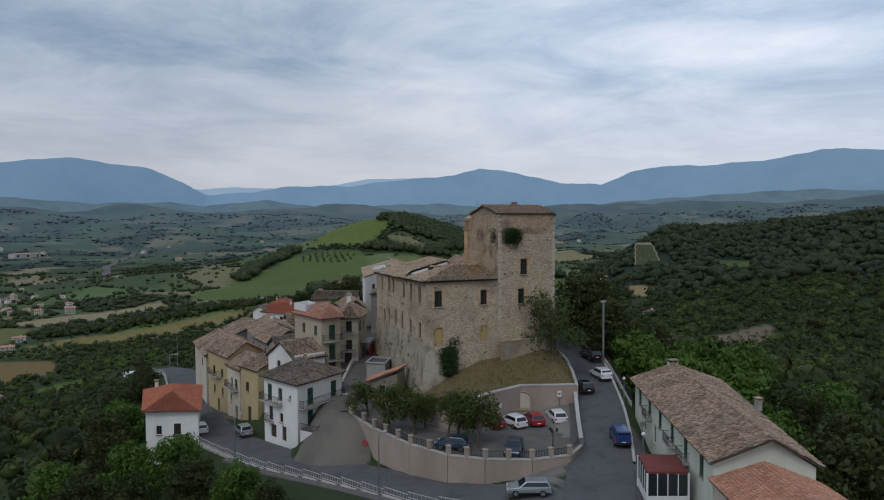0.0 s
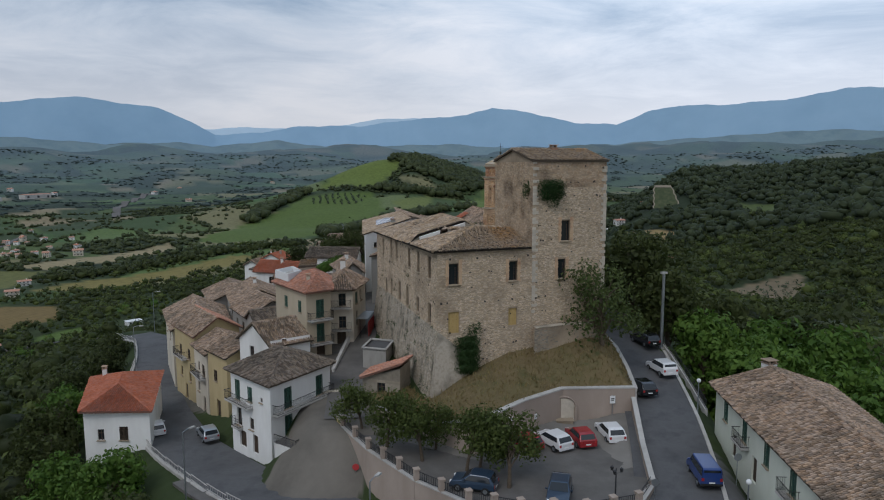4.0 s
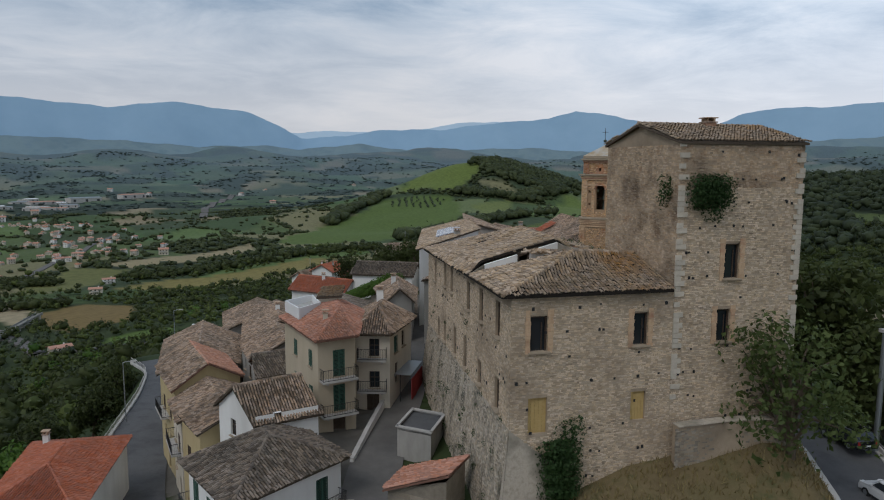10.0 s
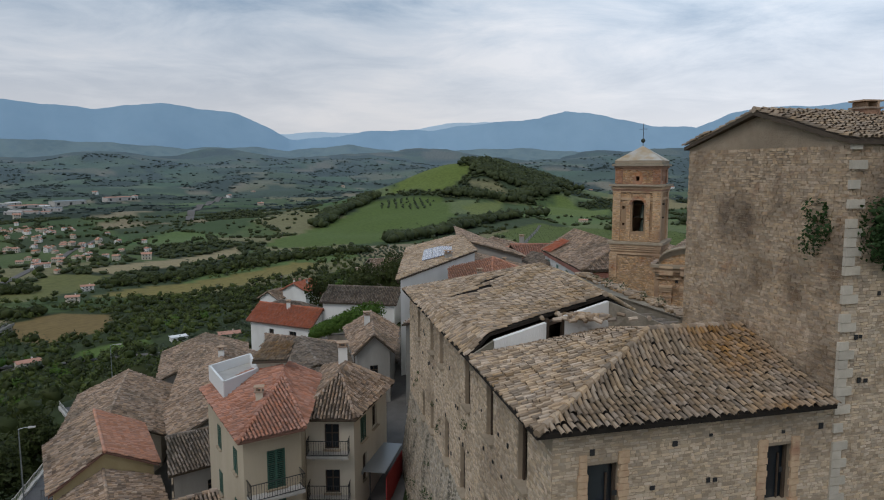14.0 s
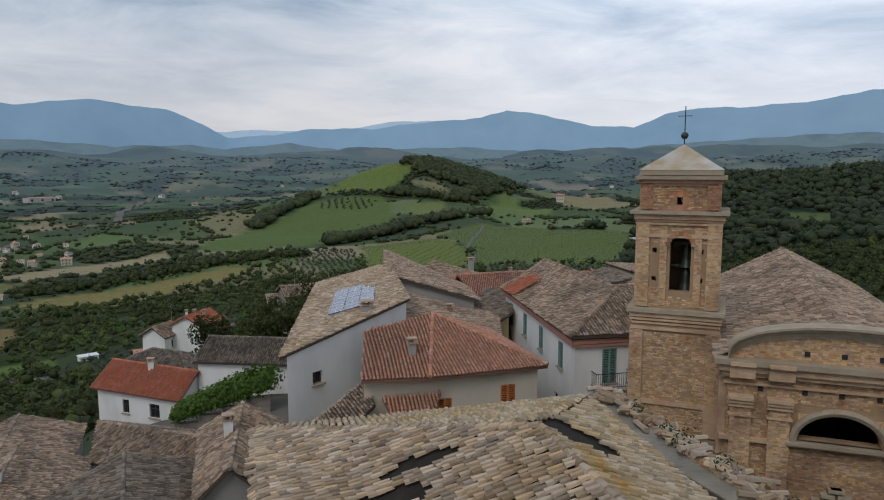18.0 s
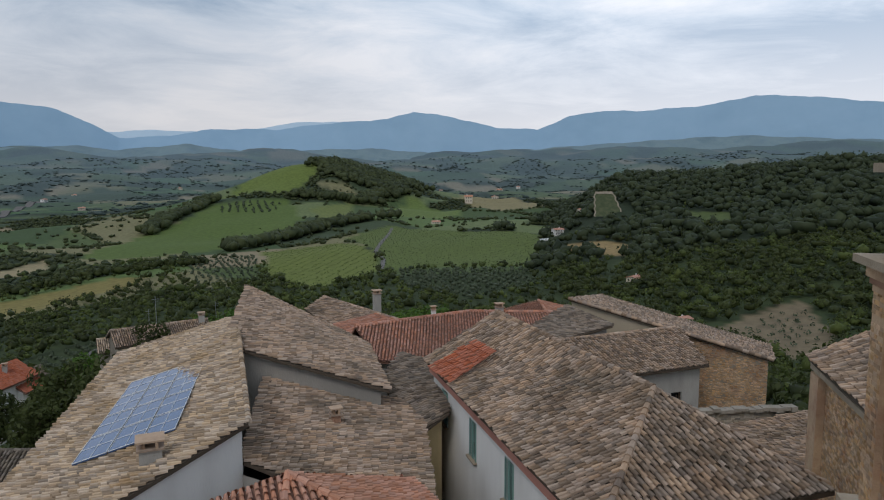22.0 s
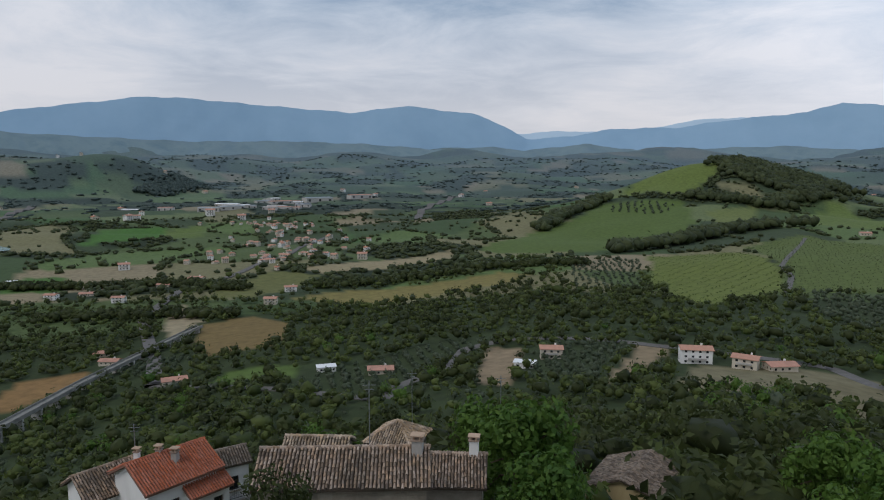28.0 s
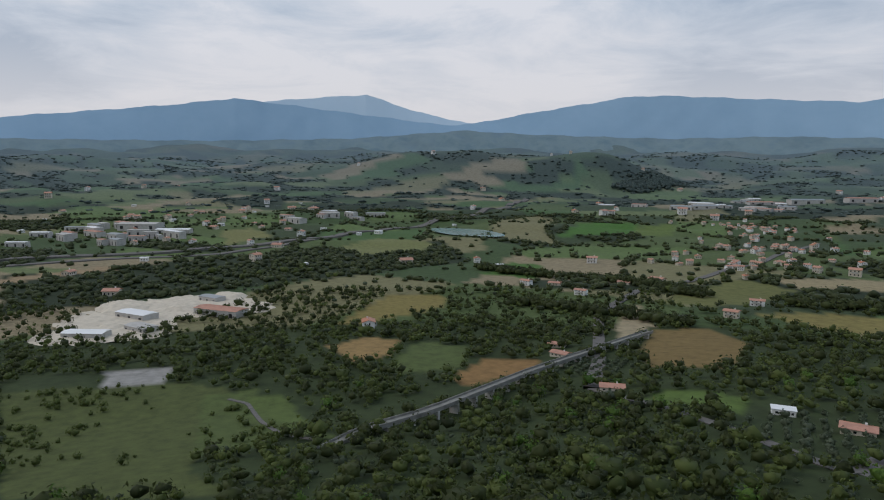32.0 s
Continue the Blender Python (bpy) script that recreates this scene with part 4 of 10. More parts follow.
def soil(x, y):
    """Base colour of the open ground: named fields near by, a patchwork of holdings farther out."""
    tx, ty = x, y
    x, y, _ = plan(x, y)
    r = np.hypot(x - HUB[0], y - HUB[1])
    c = np.empty((*x.shape, 3))
    c[:] = (0.030, 0.044, 0.016)
    pick, _ = holding(x, y)
    tones = [(0.055, 0.085, 0.03), (0.075, 0.105, 0.036), (0.095, 0.14, 0.045), (0.045, 0.065, 0.03), (0.17, 0.16, 0.08), (0.06, 0.11, 0.035), (0.23, 0.19, 0.115), (0.05, 0.08, 0.03), (0.12, 0.15, 0.06)]
    k = (pick * len(tones)).astype(int)
    patch = np.array(tones)[k]
    mix = (r > 330)[..., None]
    c = np.where(mix, patch, c)
    grass = (0.5 + 0.5 * wave(x, y, 37, 1.3))[..., None] * (r < 330)[..., None]
    c = c * (1 - 0.35 * grass) + np.array((0.055, 0.075, 0.024)) * 0.35 * grass
    # aerial haze put into the soil colour: far ground blends to pale blue-grey
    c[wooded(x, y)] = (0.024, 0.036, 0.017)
    haze = np.clip((r - 900) / 2800, 0, 1)[..., None]
    c = c * (1 - 0.75 * haze) + np.array((0.115, 0.16, 0.185)) * 0.75 * haze
    for poly, tone in FIELDS:
        c[inside(poly, x, y)] = tone
    for poly, tone in YARDS:
        c[inside(poly, tx, ty)] = tone
    return c


radii = np.r_[np.arange(0, 110, 1.1), 110 * 1.0185 ** np.arange(1, 206)]
angles = np.linspace(-math.pi, math.pi, 641)[:-1]
gr, ga = np.meshgrid(radii, angles, indexing="ij")
gx, gy = HUB[0] - 4 + gr * np.sin(ga), HUB[1] - 25 + gr * np.cos(ga)
gz = land(gx, gy)
nr, na = gx.shape
idx = np.arange(nr * na).reshape(nr, na)
quads = np.stack([idx[:-1], np.roll(idx, -1, 1)[:-1], np.roll(idx, -1, 1)[1:], idx[1:]], -1).reshape(-1, 4)[:, ::-1]
ground = area_mesh("ground", np.stack([gx, gy, gz], -1).reshape(-1, 3), quads, GROUND, smooth=True)
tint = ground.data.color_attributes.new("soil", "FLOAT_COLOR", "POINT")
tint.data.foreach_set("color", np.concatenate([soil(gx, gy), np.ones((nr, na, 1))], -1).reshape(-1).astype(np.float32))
tagged(ground, "hilly farmland with fields, vineyards and scrub", "ground", kind="structure")


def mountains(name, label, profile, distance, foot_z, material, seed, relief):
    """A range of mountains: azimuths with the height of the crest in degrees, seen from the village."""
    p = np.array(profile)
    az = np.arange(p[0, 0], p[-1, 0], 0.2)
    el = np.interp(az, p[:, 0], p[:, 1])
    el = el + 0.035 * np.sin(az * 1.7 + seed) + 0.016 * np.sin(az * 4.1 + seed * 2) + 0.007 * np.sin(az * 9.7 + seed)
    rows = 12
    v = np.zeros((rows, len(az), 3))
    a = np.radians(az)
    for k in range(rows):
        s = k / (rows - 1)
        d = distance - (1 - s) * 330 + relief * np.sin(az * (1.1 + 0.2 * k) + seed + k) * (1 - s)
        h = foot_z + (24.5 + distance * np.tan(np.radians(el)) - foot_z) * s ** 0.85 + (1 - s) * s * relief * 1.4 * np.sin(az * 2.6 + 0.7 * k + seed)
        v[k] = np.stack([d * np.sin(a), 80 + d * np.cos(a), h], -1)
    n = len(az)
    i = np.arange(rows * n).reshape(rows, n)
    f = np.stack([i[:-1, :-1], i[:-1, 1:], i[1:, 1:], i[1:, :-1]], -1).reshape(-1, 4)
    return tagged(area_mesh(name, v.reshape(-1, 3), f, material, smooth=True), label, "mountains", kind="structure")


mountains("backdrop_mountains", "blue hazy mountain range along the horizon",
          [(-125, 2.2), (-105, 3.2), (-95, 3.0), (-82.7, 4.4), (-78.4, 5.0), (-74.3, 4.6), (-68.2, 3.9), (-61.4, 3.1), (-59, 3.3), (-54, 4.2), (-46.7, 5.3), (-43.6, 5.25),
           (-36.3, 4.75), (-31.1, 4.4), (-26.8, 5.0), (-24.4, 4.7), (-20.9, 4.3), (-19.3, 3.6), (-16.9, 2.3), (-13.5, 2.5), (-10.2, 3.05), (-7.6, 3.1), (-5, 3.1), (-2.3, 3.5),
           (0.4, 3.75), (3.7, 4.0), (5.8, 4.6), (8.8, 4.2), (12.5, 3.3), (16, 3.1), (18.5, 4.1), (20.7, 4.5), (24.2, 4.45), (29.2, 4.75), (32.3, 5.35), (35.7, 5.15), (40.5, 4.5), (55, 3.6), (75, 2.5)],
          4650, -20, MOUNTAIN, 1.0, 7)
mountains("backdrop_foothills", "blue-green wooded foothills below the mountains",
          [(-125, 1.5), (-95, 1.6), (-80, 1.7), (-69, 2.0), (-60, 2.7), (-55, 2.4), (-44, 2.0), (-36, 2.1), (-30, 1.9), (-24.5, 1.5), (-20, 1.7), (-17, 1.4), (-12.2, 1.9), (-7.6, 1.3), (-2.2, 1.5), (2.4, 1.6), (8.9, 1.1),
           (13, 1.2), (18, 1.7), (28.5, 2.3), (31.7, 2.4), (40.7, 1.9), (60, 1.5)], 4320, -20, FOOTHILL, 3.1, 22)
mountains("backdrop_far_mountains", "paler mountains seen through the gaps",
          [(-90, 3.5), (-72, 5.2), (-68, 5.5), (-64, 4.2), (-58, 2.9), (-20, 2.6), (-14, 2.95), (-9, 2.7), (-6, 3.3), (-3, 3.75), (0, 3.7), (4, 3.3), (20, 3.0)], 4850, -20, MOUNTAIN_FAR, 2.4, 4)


def ribbon(name, q, left, right, lift, material, label, category="road", thick=0.0, kind="structure"):
    """A strip along a way, between two offsets from its middle line."""
    d = np.gradient(q[:, :2], axis=0)
    d /= np.linalg.norm(d, axis=1)[:, None]
    nrm = np.stack([d[:, 1], -d[:, 0]], 1)
    a, c = q.copy(), q.copy()
    a[:, :2] += nrm * left
    c[:, :2] += nrm * right
    a[:, 2] += lift
    c[:, 2] += lift
    n = len(q)
    v = np.concatenate([a, c])
    i = np.arange(n - 1)
    f = [np.stack([i, n + i, n + i + 1, i + 1], 1)]
    if thick:
        v = np.concatenate([v, a - (0, 0, thick), c - (0, 0, thick)])
        f += [np.stack([i, i + 1, 2 * n + i + 1, 2 * n + i], 1), np.stack([n + i, 3 * n + i, 3 * n + i + 1, n + i + 1], 1)]
    return tagged(area_mesh(name, v, np.concatenate(f), material), label, category, kind=kind)


for key, text in (("main", "worn grey asphalt road round the village"), ("upper", "asphalt street climbing past the castle"), ("alley", "narrow paved alley under the castle wall")):
    q, width = WAYS[key]
    ribbon("road", q, -width / 2, width / 2, 0.0 if key == "main" else (0.03 if key == "upper" else 0.0), ASPHALT if key != "alley" else PAVING, text)
q, width = WAYS["main"]
ribbon("pavement", q[10:70], -width / 2 - 1.3, -width / 2, 0.14, PAVING, "pale paving along the houses", "pavement", 0.3)
ribbon("kerb", WAYS["upper"][0][8:34], 3.2, 3.5, 0.13, CONCRETE, "pale stone kerb", "kerb", 0.35)


# ---- the castle ----
def masonry(build, p, q, z0, z1, sizes, proud=0.05, keep=None, gap=0.03):
    """Coursed stones that stand a little out of a wall face from p to q."""
    p, q = np.array(p, float), np.array(q, float)
    L = np.linalg.norm(q - p)
    d = (q - p) / L
    o = np.array((d[1], -d[0]))
    vs = []
    z = z0
    while z < z1:
        h = rng.uniform(0.14, 0.24) * sizes
        u = -rng.uniform(0, 0.3)
        while u < L:
            w = rng.uniform(0.22, 0.62) * sizes
            ua, ub = max(u, 0.0), min(u + w, L)
            if rng.random() < 0.93 and ub - ua > 0.07 and (keep is None or keep((ua + ub) / 2, z + h / 2)):
                out = rng.uniform(0.006, proud)
                j = rng.uniform(-0.026, 0.026, 8) * sizes
                c = [(ua + gap / 2 + j[0], z + j[1]), (ub - gap / 2 + j[2], z + j[3]), (ub - gap / 2 + j[4], z + h - gap + j[5]), (ua + gap / 2 + j[6], z + h - gap + j[7])]
                vs += [(p[0] + d[0] * a + o[0] * k, p[1] + d[1] * a + o[1] * k, b) for k in (-0.02, out) for a, b in c]
            u += w
        z += h
    v = np.array(vs)
    n = len(v) // 8
    f = (np.arange(n) * 8)[:, None, None] + np.array([(4, 5, 6, 7), (0, 1, 5, 4), (1, 2, 6, 5), (2, 3, 7, 6), (3, 0, 4, 7)])[None]
    return build.arrays(v, f.reshape(-1, 4))


KA, KB, KT = (0.75, 53.5), (10.35, 56.85), (18.35, 59.65)
KW = (-6.75, 80.0)
KE, TN, TE = (4.9, 82.5), (7.35, 64.3), (15.35, 67.1)
castle = thing("castle", (6, 63, 2), "abandoned stone castle palace with square tower, broken roof and empty windows", "castle")
HOLES_FRONT = [(0.165, 7.0, 1.05, 2.05, "void"), (0.79, 7.0, 0.95, 1.95, "void"), (0.165, 2.2, 1.15, 2.1, "board:y"), (0.79, 2.45, 0.95, 1.75, "board:y")]
HOLES_WEST = [(0.10, 7.1, 0.95, 2.2), (0.25, 7.1, 0.9, 2.2), (0.385, 7.1, 0.9, 2.1), (0.60, 7.3, 0.9, 2.1), (0.70, 7.3, 0.9, 2.1), (0.86, 7.0, 0.8, 1.8),
              (0.10, 2.6, 0.9, 2.0), (0.26, 2.8, 0.8, 1.6), (0.42, 2.6, 0.9, 2.2), (0.55, 2.6, 0.9, 2.2), (0.70, 2.6, 0.8, 1.8), (0.80, 2.4, 0.8, 1.6)]
HOLES_TOWER = [(0.445, 10.6, 1.05, 2.1, "void"), (0.40, 6.75, 0.95, 2.0, "void")]
wb = Build()
Z0 = 7.0


def castle_face(p, q, zlow, ztop, holes, zstart=None):
    P, Q = Vector(p), Vector(q)
    L = (Q - P).length
    rect = []
    for share, low, w, h, *kind in holes:
        rect.append((share * L - w / 2, share * L + w / 2, low + Z0, low + Z0 + h))
    o = wall_with_openings(wb, p, q, zlow, ztop if zstart is None else zstart, ztop, rect, 0.6)
    for (u0, u1, a, c), spec in zip(rect, holes):
        m = P + (Q - P) / L * (u0 + u1) / 2
        opening(castle, (m.x, m.y), o, spec[2], spec[3], a, spec[4] if len(spec) > 4 else "void")
    return rect


EAVE = 16.7
r_front = castle_face(KA, KB, 1.0, EAVE, [(a, b - 0.55, c, d, e) for a, b, c, d, e in HOLES_FRONT])
r_west = castle_face(KW, KA, 0.0, EAVE, [(1 - a, b - 0.4, c, d) for a, b, c, d in HOLES_WEST], 16.0)
r_tower = castle_face(KB, KT, 2.0, 25.2, [(a, b - 0.4, c, d, e) for a, b, c, d, e in HOLES_TOWER])
wall_with_openings(wb, TN, KB, 2.0, 25.2, 25.2, [], 0.5)
wall_with_openings(wb, KT, TE, 2.0, 25.2, 25.2, [], 0.5)
wall_with_openings(wb, TE, TN, 2.0, 25.2, 25.2, [], 0.5)
wall_with_openings(wb, KE, KW, 1.0, 16.4, 16.0, [], 0.5)
wall_with_openings(wb, TN, KE, 1.0, EAVE, 16.4, [], 0.5)
RL, RR = (8.85, 60.6, 26.4), (16.85, 63.4, 26.35)
wb.poly([(*KB, 25.2), RL, (*TN, 25.2)]).poly([(*KT, 25.2), (*TE, 25.2), RR])
cwall = part("wall", wb, MORTAR, castle)
clear = lambda rect: (lambda u, z: not any(a - 0.1 < u < b + 0.1 and c - 0.15 < z < d + 0.15 for a, b, c, d in rect))
for p, q, a, b, rect, name in ((KA, KB, 1.2, EAVE - 0.1, r_front, "front"), (KW, KA, 0.5, 16.0, r_west, "west"), (KB, KT, 5.5, 25.1, r_tower, "tower"), (TN, KB, 16, 25.1, [], "tower side")):
    part("stonework", masonry(Build(), p, q, a, min(b, 22.6 if name != "tower side" else 16.1), 0.52, 0.03, clear(rect), 0.02), STONE, cwall, kind="stuff")
    if b > 22.6:
        part("stonework", masonry(Build(), p, q, 22.6 if name != "tower side" else 16.1, b, 0.5, 0.035, clear(rect), 0.012), STONE_TOP, cwall, "browned weathered stones under the eaves", kind="stuff")
for (p, q, rect, todo) in ((KA, KB, r_front, (0, 1)), (KB, KT, r_tower, (0, 1))):
    dd = (Vector(q) - Vector(p)).normalized()
    oo = Vector((dd.y, -dd.x))
    tt = math.degrees(math.atan2(dd.y, dd.x))
    for i_ in todo:
        u0, u1, a, c = rect[i_]
        for u in (u0 - 0.16, u1 + 0.16):
            z = a - 0.1
            while z < c + 0.2:
                w_ = rng.uniform(0.24, 0.4)
                m = Vector(p) + dd * u + oo * 0.02
                part("surround_brick", Build().box((m.x, m.y, z + 0.1), (w_, 0.09, 0.19), tt), BRICK_BUFF, cwall)
                z += 0.21
# battered foot of the west wall and the front corner
d = (Vector(KA) - Vector(KW)).normalized()
o = Vector((d.y, -d.x))
bat = Build()
w0, w1 = Vector(KW), Vector(KA)
low = [(w0 + o * 1.3), (w1 + o * 1.3)]
fo = Vector((0.329, -0.944))
c1 = w1 + o * 1.1 + fo * 1.0
e1 = w1 + Vector((0.944, 0.329)) * 4.2
for a in range(12):
    s0, s1 = a / 12, (a + 1) / 12
    t0, t1 = w0.lerp(w1, s0), w0.lerp(w1, s1)
    b0, b1 = w0.lerp(w1, s0) + o * 1.2, (c1 if a == 11 else w0.lerp(w1, s1) + o * 1.2)
    bat.poly([(b0.x, b0.y, 0.3), (b1.x, b1.y, 0.3), (t1.x + o.x * 0.02, t1.y + o.y * 0.02, 9.0), (t0.x + o.x * 0.02, t0.y + o.y * 0.02, 9.0)])
bat.poly([(c1.x, c1.y, 0.3), (e1.x + fo.x * 0.1, e1.y + fo.y * 0.1, 3.0), (e1.x + fo.x * 0.02, e1.y + fo.y * 0.02, 5.5), (w1.x, w1.y - 0.02, 9.0)])
part("battered_base", bat, STONE_STAINED, castle, "dark stained sloping rubble base")
foot_ = masonry(Build(), KW, KA, 0.5, 8.8, 0.55, 0.05, None, 0.02)
foot_.v = [(x + o.x * 1.2 * (9 - z_) / 8.7, y + o.y * 1.2 * (9 - z_) / 8.7, z_) for x, y, z_ in foot_.v]
part("stonework", foot_, STONE_FOOT, castle, "black-streaked rubble of the sloping base", kind="stuff")
# quoins up the tower's edges
td = (Vector(KT) - Vector(KB)).normalized()
to = Vector((td.y, -td.x))
turn_t = math.degrees(math.atan2(td.y, td.x))
for edge, sgn, z_from in ((KB, 1, 10.0), (KT, -1, 7.0)):
    z = z_from
    k = 0
    while z < 25.0:
        w = 0.62 if k % 2 else 0.38
        c = Vector(edge) + td * sgn * (w / 2 - 0.05) + to * 0.03
        part("quoin", Build().box((c.x, c.y, z + 0.15), (w, 0.12, 0.29), turn_t), QUOIN, castle)
        z += 0.31 + (0.32 if rng.random() < 0.25 else 0)
        k += 1
# black blocks for the shade in the small putlog holes and the odd missing stones
ph = Build()
for p, q, a, b, rect, n in ((KA, KB, 3.5, 16.2, r_front, 46), (KB, KT, 8, 24.5, r_tower, 54), (KW, KA, 3, 16, r_west, 95)):
    P, Q = Vector(p), Vector(q)
    dd = (Q - P).normalized()
    oo = Vector((dd.y, -dd.x))
    for _ in range(n):
        u, z = rng.uniform(0.3, (Q - P).length - 0.3), round(rng.uniform(a, b) / 1.45) * 1.45 + rng.uniform(-0.1, 0.1)
        c = P + dd * u + oo * 0.052
        s = rng.uniform(0.10, 0.17)
        ph.box((c.x, c.y, z), (s, 0.03, s * rng.uniform(0.8, 1.3)), math.degrees(math.atan2(dd.y, dd.x)))
part("putlog_hole", ph, RUBBER_AND_SHADE_BLACK, castle, "small dark scaffold holes", kind="stuff")
# roofs
HP, HR, RF = (4.5, 58.4, 18.65), (8.6, 61.0, 18.3), (1.7, 73.6, 18.8)
ea, eb = (KA[0] - 0.5, KA[1] - 0.5, EAVE + 0.05), (KB[0] - 0.15, KB[1] - 0.5, EAVE + 0.05)
ew = (KW[0] - 0.5, KW[1] + 0.3, 16.05)
# the roof breaks in a step: its northern part lies higher than the part over the front
SE, SA, SB, SL_ = (-2.08, 61.8, 16.5), (-1.15, 62.45, 17.45), (3.95, 64.25, 18.8), (4.1, 63.8, 17.35)
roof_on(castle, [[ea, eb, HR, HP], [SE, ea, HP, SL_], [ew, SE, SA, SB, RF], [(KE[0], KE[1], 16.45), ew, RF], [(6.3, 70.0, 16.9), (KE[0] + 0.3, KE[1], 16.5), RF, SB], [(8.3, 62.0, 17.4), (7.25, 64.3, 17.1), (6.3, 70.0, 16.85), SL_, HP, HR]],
        TILE_PALE, [(ea, HP), (HP, HR), (SB, RF), (RF, ew)], SHADED_BOARDS, ragged=0.10, materials={0: TILE_LICHEN, 3: TILE_OCHRE, 4: TILE_OCHRE, 5: TILE_DARK})
te = lambda p, k=0.35: (p[0] + (p[0] - 12.85) / 9 * k, p[1] + (p[1] - 62.0) / 9 * k, 25.3)
RLo, RRo = (8.55, 60.5, 26.5), (17.15, 63.5, 26.45)
roof_on(castle, [[te(KB), te(KT), RRo, RLo], [te(TE), te(TN), RLo, RRo]], TILE_LICHEN, [(RLo, RRo)], ragged=0.07)
chimney(castle, 13.2, 61.8, 26.2, 0.45, 0.7, BRICK_RED)


# ---- houses below the castle ----
A = [(-20.6, 58.3), (-15.3, 52.7), (-10.6, 60.0), (-15.9, 65.4)]
house("white plastered three-storey corner house with green doors and stone-tiled hip roof", A, -3.8, 4.2, PLASTER_WHITE, hip_roof(A, 4.2, 6.0, 0.5, 0.42), TILE_DARK,
      [(0, 0.18, 4.9, 0.9, 2.1, "shut:g"), (0, 0.5, 5.3, 0.8, 1.5, "shut:g"), (0, 0.78, 5.7, 0.5, 0.5, "win"), (0, 0.2, 2.2, 0.9, 1.9, "win"), (0, 0.52, 2.4, 0.8, 1.2, "win"),
       (0, 0.28, 0.1, 1.3, 1.7, "door:w"), (0, 0.6, 0.1, 1.0, 1.9, "door:w"), (1, 0.27, 4.9, 1.0, 2.1, "shut:g"), (1, 0.8, 4.9, 1.0, 2.1, "shut:g"), (1, 0.27, 2.2, 1.0, 2.0, "shut:g"), (1, 0.66, 2.2, 1.0, 2.0, "shut:g"), (1, 0.3, 0.2, 0.7, 1.5, "win"), (1, 0.75, 0.2, 0.7, 1.2, "win")],
      [(1, 0.5, 4.85, 8.2, 0.8), (0, 0.28, 4.85, 4.4, 0.8), (0, 0.2, 2.15, 1.4, 0.6)], ragged=0.09)
house("small white gabled house with pale clay tiles", [(-21.5, 65.5), (-17.2, 61.8), (-13.4, 64.6), (-18.0, 69.3)], -3.0, 5.6, PLASTER_WHITE,
      gable_roof([(-21.5, 65.5), (-17.2, 61.8), (-13.4, 64.6), (-18.0, 69.3)], 5.6, 7.6, 0.3, 1), TILE_OLD, [(1, 0.35, 8.3, 0.55, 0.7, "win"), (0, 0.4, 6.6, 0.8, 1.3, "win")], ragged=0.08)
C = [(-19.4, 75.4), (-14.3, 68.0), (-11.7, 69.9), (-13.4, 78.6), (-16.6, 80.6)]
cw_, cf_, ce_, cn_, cm_, cp_, cq_ = (-19.95, 75.6, 10.15), (-14.3, 67.3, 10.15), (-11.3, 69.4, 10.2), (-12.9, 79.0, 10.2), (-16.7, 81.3, 10.15), (-14.0, 74.3, 11.66), (-15.1, 77.4, 11.7)
house("beige three-storey house with green shutters, iron balconies and red tiled roof", C, 1.3, 10.1, PLASTER_BEIGE,
      ([[cw_, cf_, cp_, cq_], [cf_, ce_, cp_], [ce_, cn_, cq_, cp_], [cn_, cm_, cq_], [cm_, cw_, cq_]], [(cf_, cp_), (ce_, cp_), (cp_, cq_), (cn_, cq_)], []), TILE_RED,
      [(0, 0.36, 6.2, 0.8, 1.4, "shut:g"), (0, 0.8, 6.2, 0.8, 1.4, "shut:g"), (0, 0.36, 3.3, 0.8, 1.4, "shut:g"), (0, 0.8, 3.3, 0.8, 1.3, "shut:g"), (1, 0.55, 5.6, 1.0, 2.2, "shut:g"), (1, 0.55, 2.7, 1.0, 2.2, "shut:g"), (1, 0.55, 0.1, 1.1, 2.1, "door:w")],
      [(1, 0.5, 5.5, 3.0, 0.9), (1, 0.5, 2.6, 3.0, 0.9)], [(-14.6, 71.6, 10.9, 0.6, 0.4, PLASTER_CREAM)], ragged=0.06)
C2 = [(-12.4, 73.1), (-9.4, 73.3), (-8.4, 79.6), (-13.5, 83.0)]
house("cream house with balconies and mossy dark tiles", C2, 2.0, 9.6, PLASTER_CREAM, hip_roof(C2, 9.6, 11.4, 0.5, 0.4, 1), TILE_OLD,
      [(0, 0.55, 5.4, 0.9, 1.6, "win"), (0, 0.55, 2.6, 0.9, 1.5, "win"), (1, 0.25, 5.4, 0.9, 1.5, "shut:g"), (1, 0.6, 5.4, 0.9, 1.5, "win"), (1, 0.3, 2.5, 0.9, 1.9, "door:w"), (0, 0.5, 0.1, 1.1, 2.0, "door:w")],
      [(0, 0.5, 5.3, 2.5, 0.9), (0, 0.5, 2.5, 2.5, 0.9)], [(-11.2, 78.6, 11.2, 1.2, 0.6, PLASTER_WHITE)], ragged=0.08)
D = [(-36.6, 59.6), (-29.6, 59.4), (-33.4, 72.6), (-40.6, 70.4)]
house("white cottage with bright orange tiled hip roof", D, -6.6, -0.6, PLASTER_WHITE, hip_roof(D, -0.6, 0.9, 0.5, 0.35, 1), TILE_NEW, [(0, 0.6, 2.6, 0.9, 1.5, "shut:w"), (0, 0.25, 2.6, 0.7, 1.2, "win")], (), [(-38.6, 69.2, 0.0, 0.9, 0.45, PLASTER_WHITE)])
